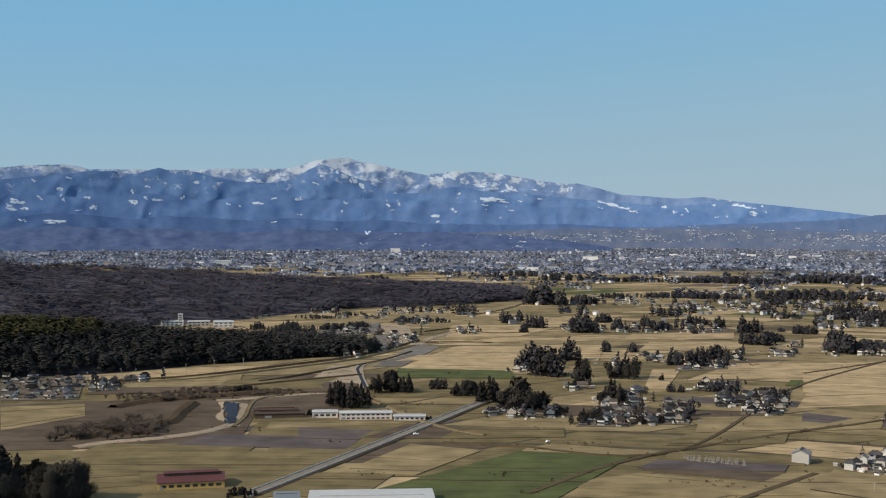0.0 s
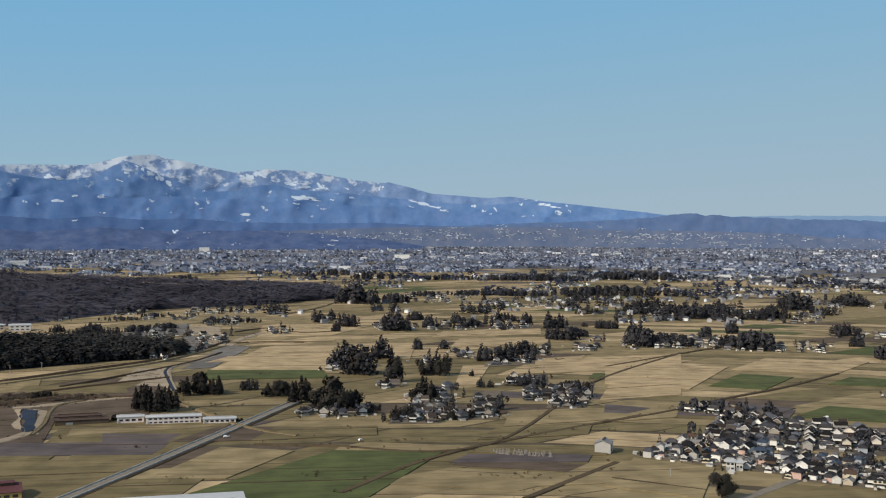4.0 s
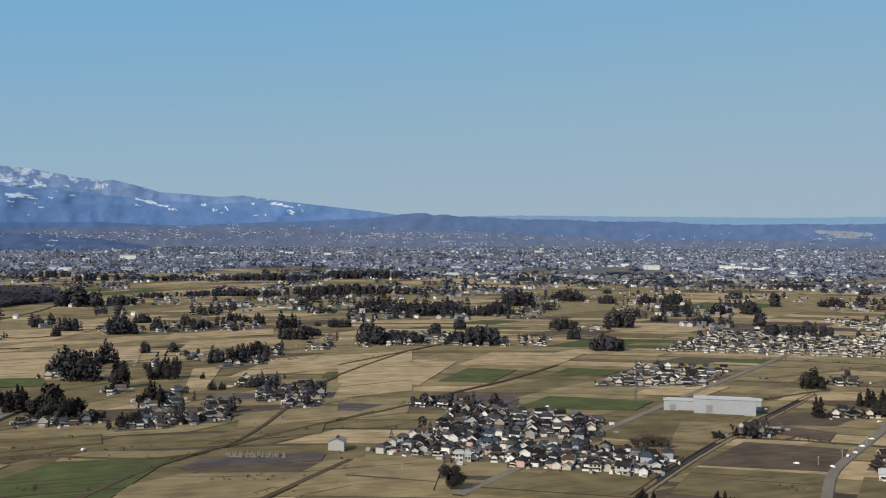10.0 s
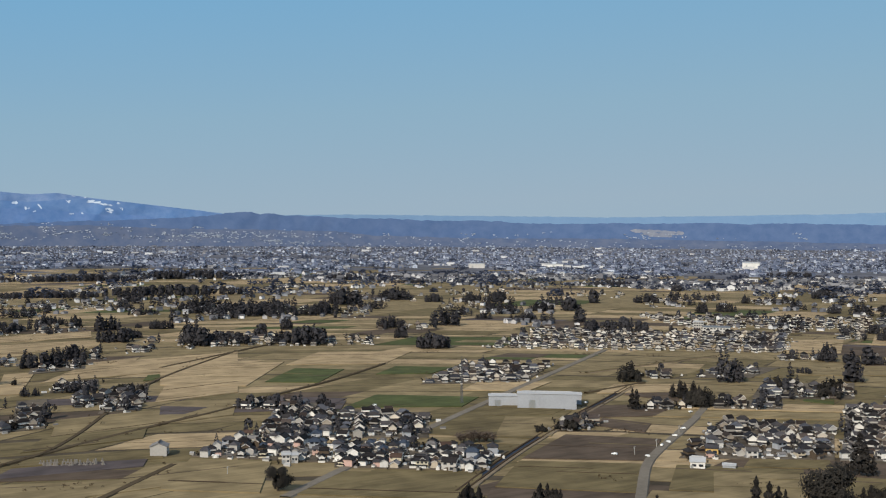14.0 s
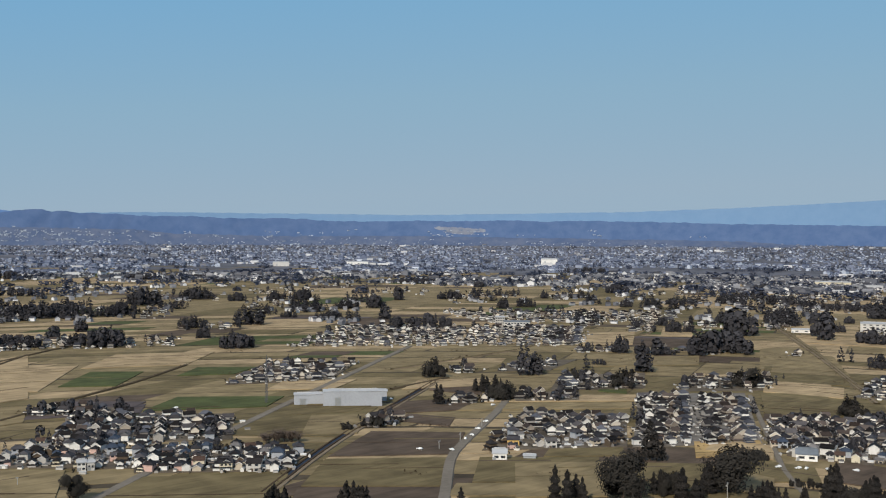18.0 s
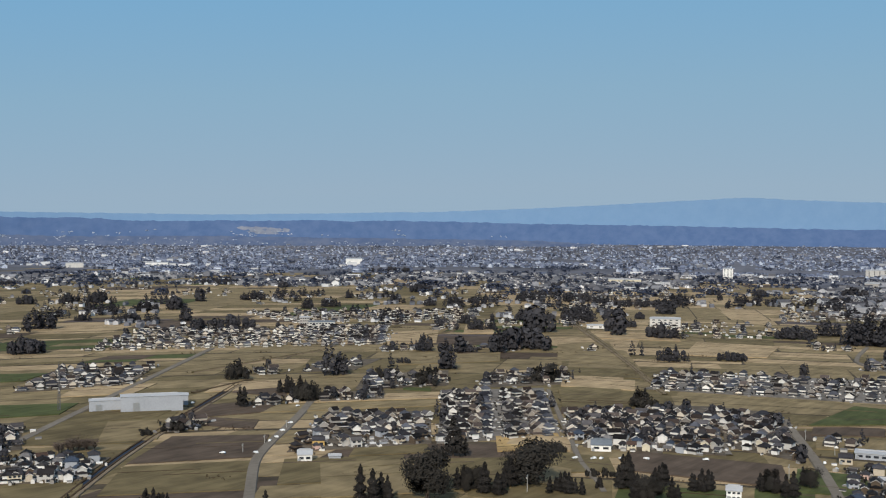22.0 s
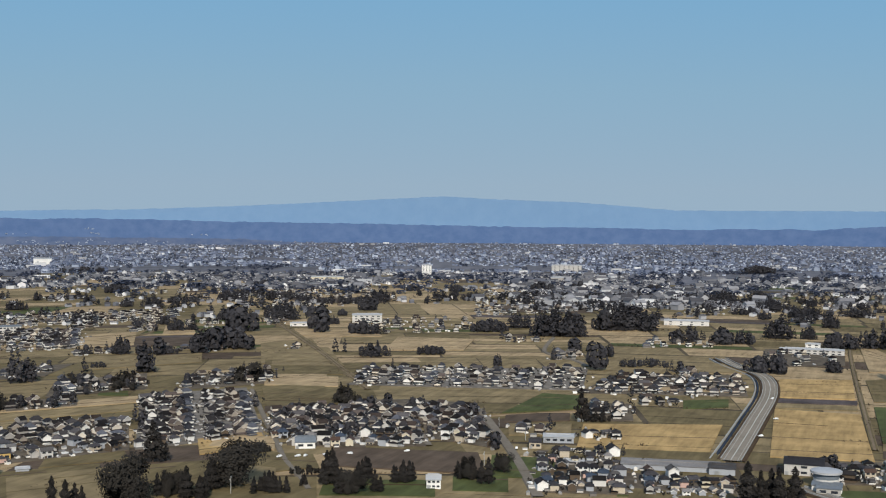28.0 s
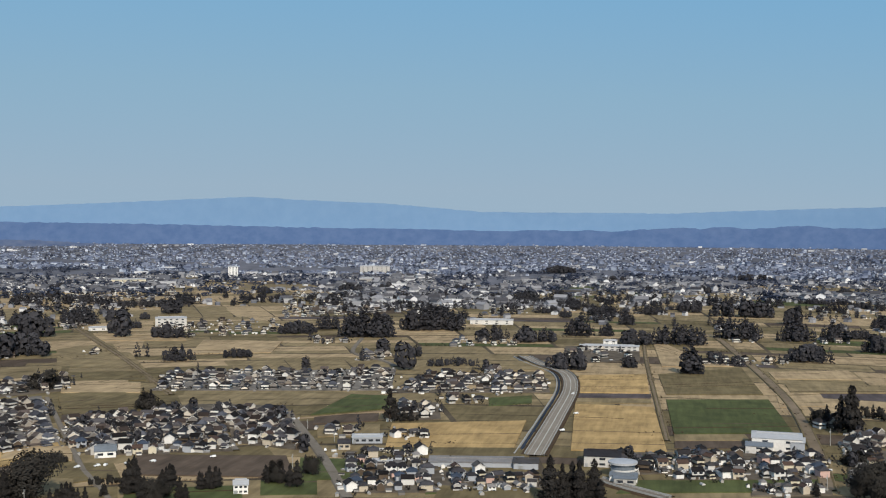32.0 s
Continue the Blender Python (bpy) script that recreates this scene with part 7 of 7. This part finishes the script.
def make_car():
    top = tagged(new("car"), "small white parked car beside the road", "car", "parked cars")
    bm = box(-1.9, -0.8, 0.35, 1.9, 0.8, 0.95)
    part("body", bm, M["paint"], top)
    bm = bmesh.new()
    v = [bm.verts.new(p) for p in ((-1.75, -0.75, 0.95), (1.0, -0.75, 0.95), (1.0, 0.75, 0.95), (-1.75, 0.75, 0.95), (-1.5, -0.62, 1.5), (0.3, -0.62, 1.5), (0.3, 0.62, 1.5), (-1.5, 0.62, 1.5))]
    for f in ((4, 5, 6, 7), (0, 1, 5, 4), (1, 2, 6, 5), (2, 3, 7, 6), (3, 0, 4, 7)):
        bm.faces.new([v[i] for i in f])
    part("cabin", bm, M["paint"], top)
    part("windscreen", box(0.45, -0.6, 1.0, 0.75, 0.6, 1.35), M["glass"], top)
    for sx in (-1.2, 1.2):
        for sy in (-0.75, 0.75):
            bm = bmesh.new()
            bmesh.ops.create_cone(bm, cap_ends=True, segments=10, radius1=0.3, radius2=0.3, depth=0.2, matrix=pose(sx, sy, 0.3, 90))
            part("wheel", bm, M["rubber"], top)
    return top


def car(x, y, turn):
    stand("car", make_car, pose(x, y, 0.95, 0, 0, turn))


def make_pole():
    top = tagged(new("utility_pole"), "grey concrete utility pole with crossarms", "utility pole", "utility poles")
    bm = bmesh.new()
    bmesh.ops.create_cone(bm, cap_ends=True, segments=8, radius1=0.2, radius2=0.12, depth=10, matrix=pose(0, 0, 5))
    part("shaft", bm, M["concrete"], top)
    for z in (9.0, 9.6):
        part("crossarm", box(-0.9, -0.06, z, 0.9, 0.06, z + 0.1), M["steel"], top)
    part("transformer", box(-0.25, 0.12, 7.6, 0.25, 0.62, 8.4), M["concrete"], top)
    return top


def pole(x, y, h):
    ob = stand("pole", make_pole, pose(x, y, 0.25))
    ob.scale = (1.2, 1.2, h / 10)


def beam(bm, a, b, r):
    a, b = Vector(a), Vector(b)
    q = (b - a).to_track_quat("Z", "Y").to_matrix().to_4x4()
    bmesh.ops.create_cone(bm, cap_ends=False, segments=4, radius1=r, radius2=r, depth=(b - a).length, matrix=Matrix.Translation((a + b) / 2) @ q)


def mast(x, y, h):
    """A lattice mast: four legs, rungs and braces, and an aerial."""
    top = tagged(new("lattice_mast"), "tall slender steel lattice radio mast", "mast")
    top.matrix_basis = pose(x, y, 0.28)
    w0, w1 = h * 0.022, h * 0.008
    for sx, sy in ((-1, -1), (1, -1), (1, 1), (-1, 1)):
        bm = bmesh.new()
        beam(bm, (sx * w0, sy * w0, 0), (sx * w1, sy * w1, h * 0.92), 0.14)
        part("leg", bm, M["maststeel"], top)
    bm = bmesh.new()
    for i in range(12):
        f, g = i / 12, (i + 1) / 12
        a, b = w0 + (w1 - w0) * f, w0 + (w1 - w0) * g
        za, zb = h * 0.92 * f, h * 0.92 * g
        for (p, q), (r, t) in (((-1, -1), (1, -1)), ((1, -1), (1, 1)), ((1, 1), (-1, 1)), ((-1, 1), (-1, -1))):
            beam(bm, (p * a, q * a, za), (r * b, t * b, zb), 0.07)
            beam(bm, (p * b, q * b, zb), (r * b, t * b, zb), 0.07)
    part("bracing", bm, M["maststeel"], top)
    part("aerial", box(-0.15, -0.15, h * 0.92, 0.15, 0.15, h), M["maststeel"], top)


def make_grave():
    top = tagged(new("gravestone"), "grey granite gravestone on a stepped plinth", "gravestone", "gravestones in the field")
    part("plinth", box(-0.9, -0.9, 0, 0.9, 0.9, 0.6), M["stone"], top)
    part("step", box(-0.6, -0.6, 0.6, 0.6, 0.6, 1.0), M["stone"], top)
    part("shaft", box(-0.35, -0.35, 1.0, 0.35, 0.35, 2.3), M["stone"], top)
    return top


def graveyard(x0, y0, x1, y1):
    r = random.Random(8)
    for i in range(42):
        f = (i % 21 + r.uniform(-0.2, 0.2)) / 20
        stand("grave", make_grave, pose(x0 + (x1 - x0) * f + r.uniform(-2, 2), y0 + (y1 - y0) * f + (i // 21) * 7 + r.uniform(-2, 2), 0.45, 0, 0, r.uniform(-8, 8)))


# DETAILS begin
car(529, 543, 37)
car(541, 549, 74)
car(561, 563, 111)
car(586, 580, 148)
car(644, 629, 5)
car(649, 647, 42)
car(496, 522, 79)
car(482, 538, 116)
car(616, 341, 153)
car(619, 337, 10)
car(626, 327, 47)
car(636, 314, 84)
car(657, 283, 121)
car(610, 351, 158)
car(-14, 779, 15)
car(77, 753, 52)
car(876, 70, 89)
car(801, 74, 126)
car(978, 81, 163)
car(694, 220, 20)
car(603, 183, 57)
car(346, 600, 94)
car(454, 722, 131)
car(443, 787, 168)
car(601, 707, 25)
car(388, 574, 62)
mast(514, 764, 40)
mast(939, 420, 16)
mast(944, 364, 17)
pole(-326, 1029, 11)
pole(-303, 1060, 11)
pole(-291, 1068, 10)
pole(-266, 1076, 10)
pole(-250, 1101, 10)
pole(-227, 1127, 11)
pole(-202, 1154, 10)
pole(494, 532, 6)
pole(524, 543, 6)
pole(573, 571, 6)
pole(578, 429, 8)
pole(519, 329, 10)
pole(793, -111, 12)
pole(653, -90, 10)
pole(661, 128, 6)
pole(708, 161, 7)
pole(768, 257, 7)
pole(641, 224, 9)
pole(727, 224, 6)
pole(248, 618, 5)
pole(426, 709, 6)
graveyard(161, 698, 193, 683)
# DETAILS end
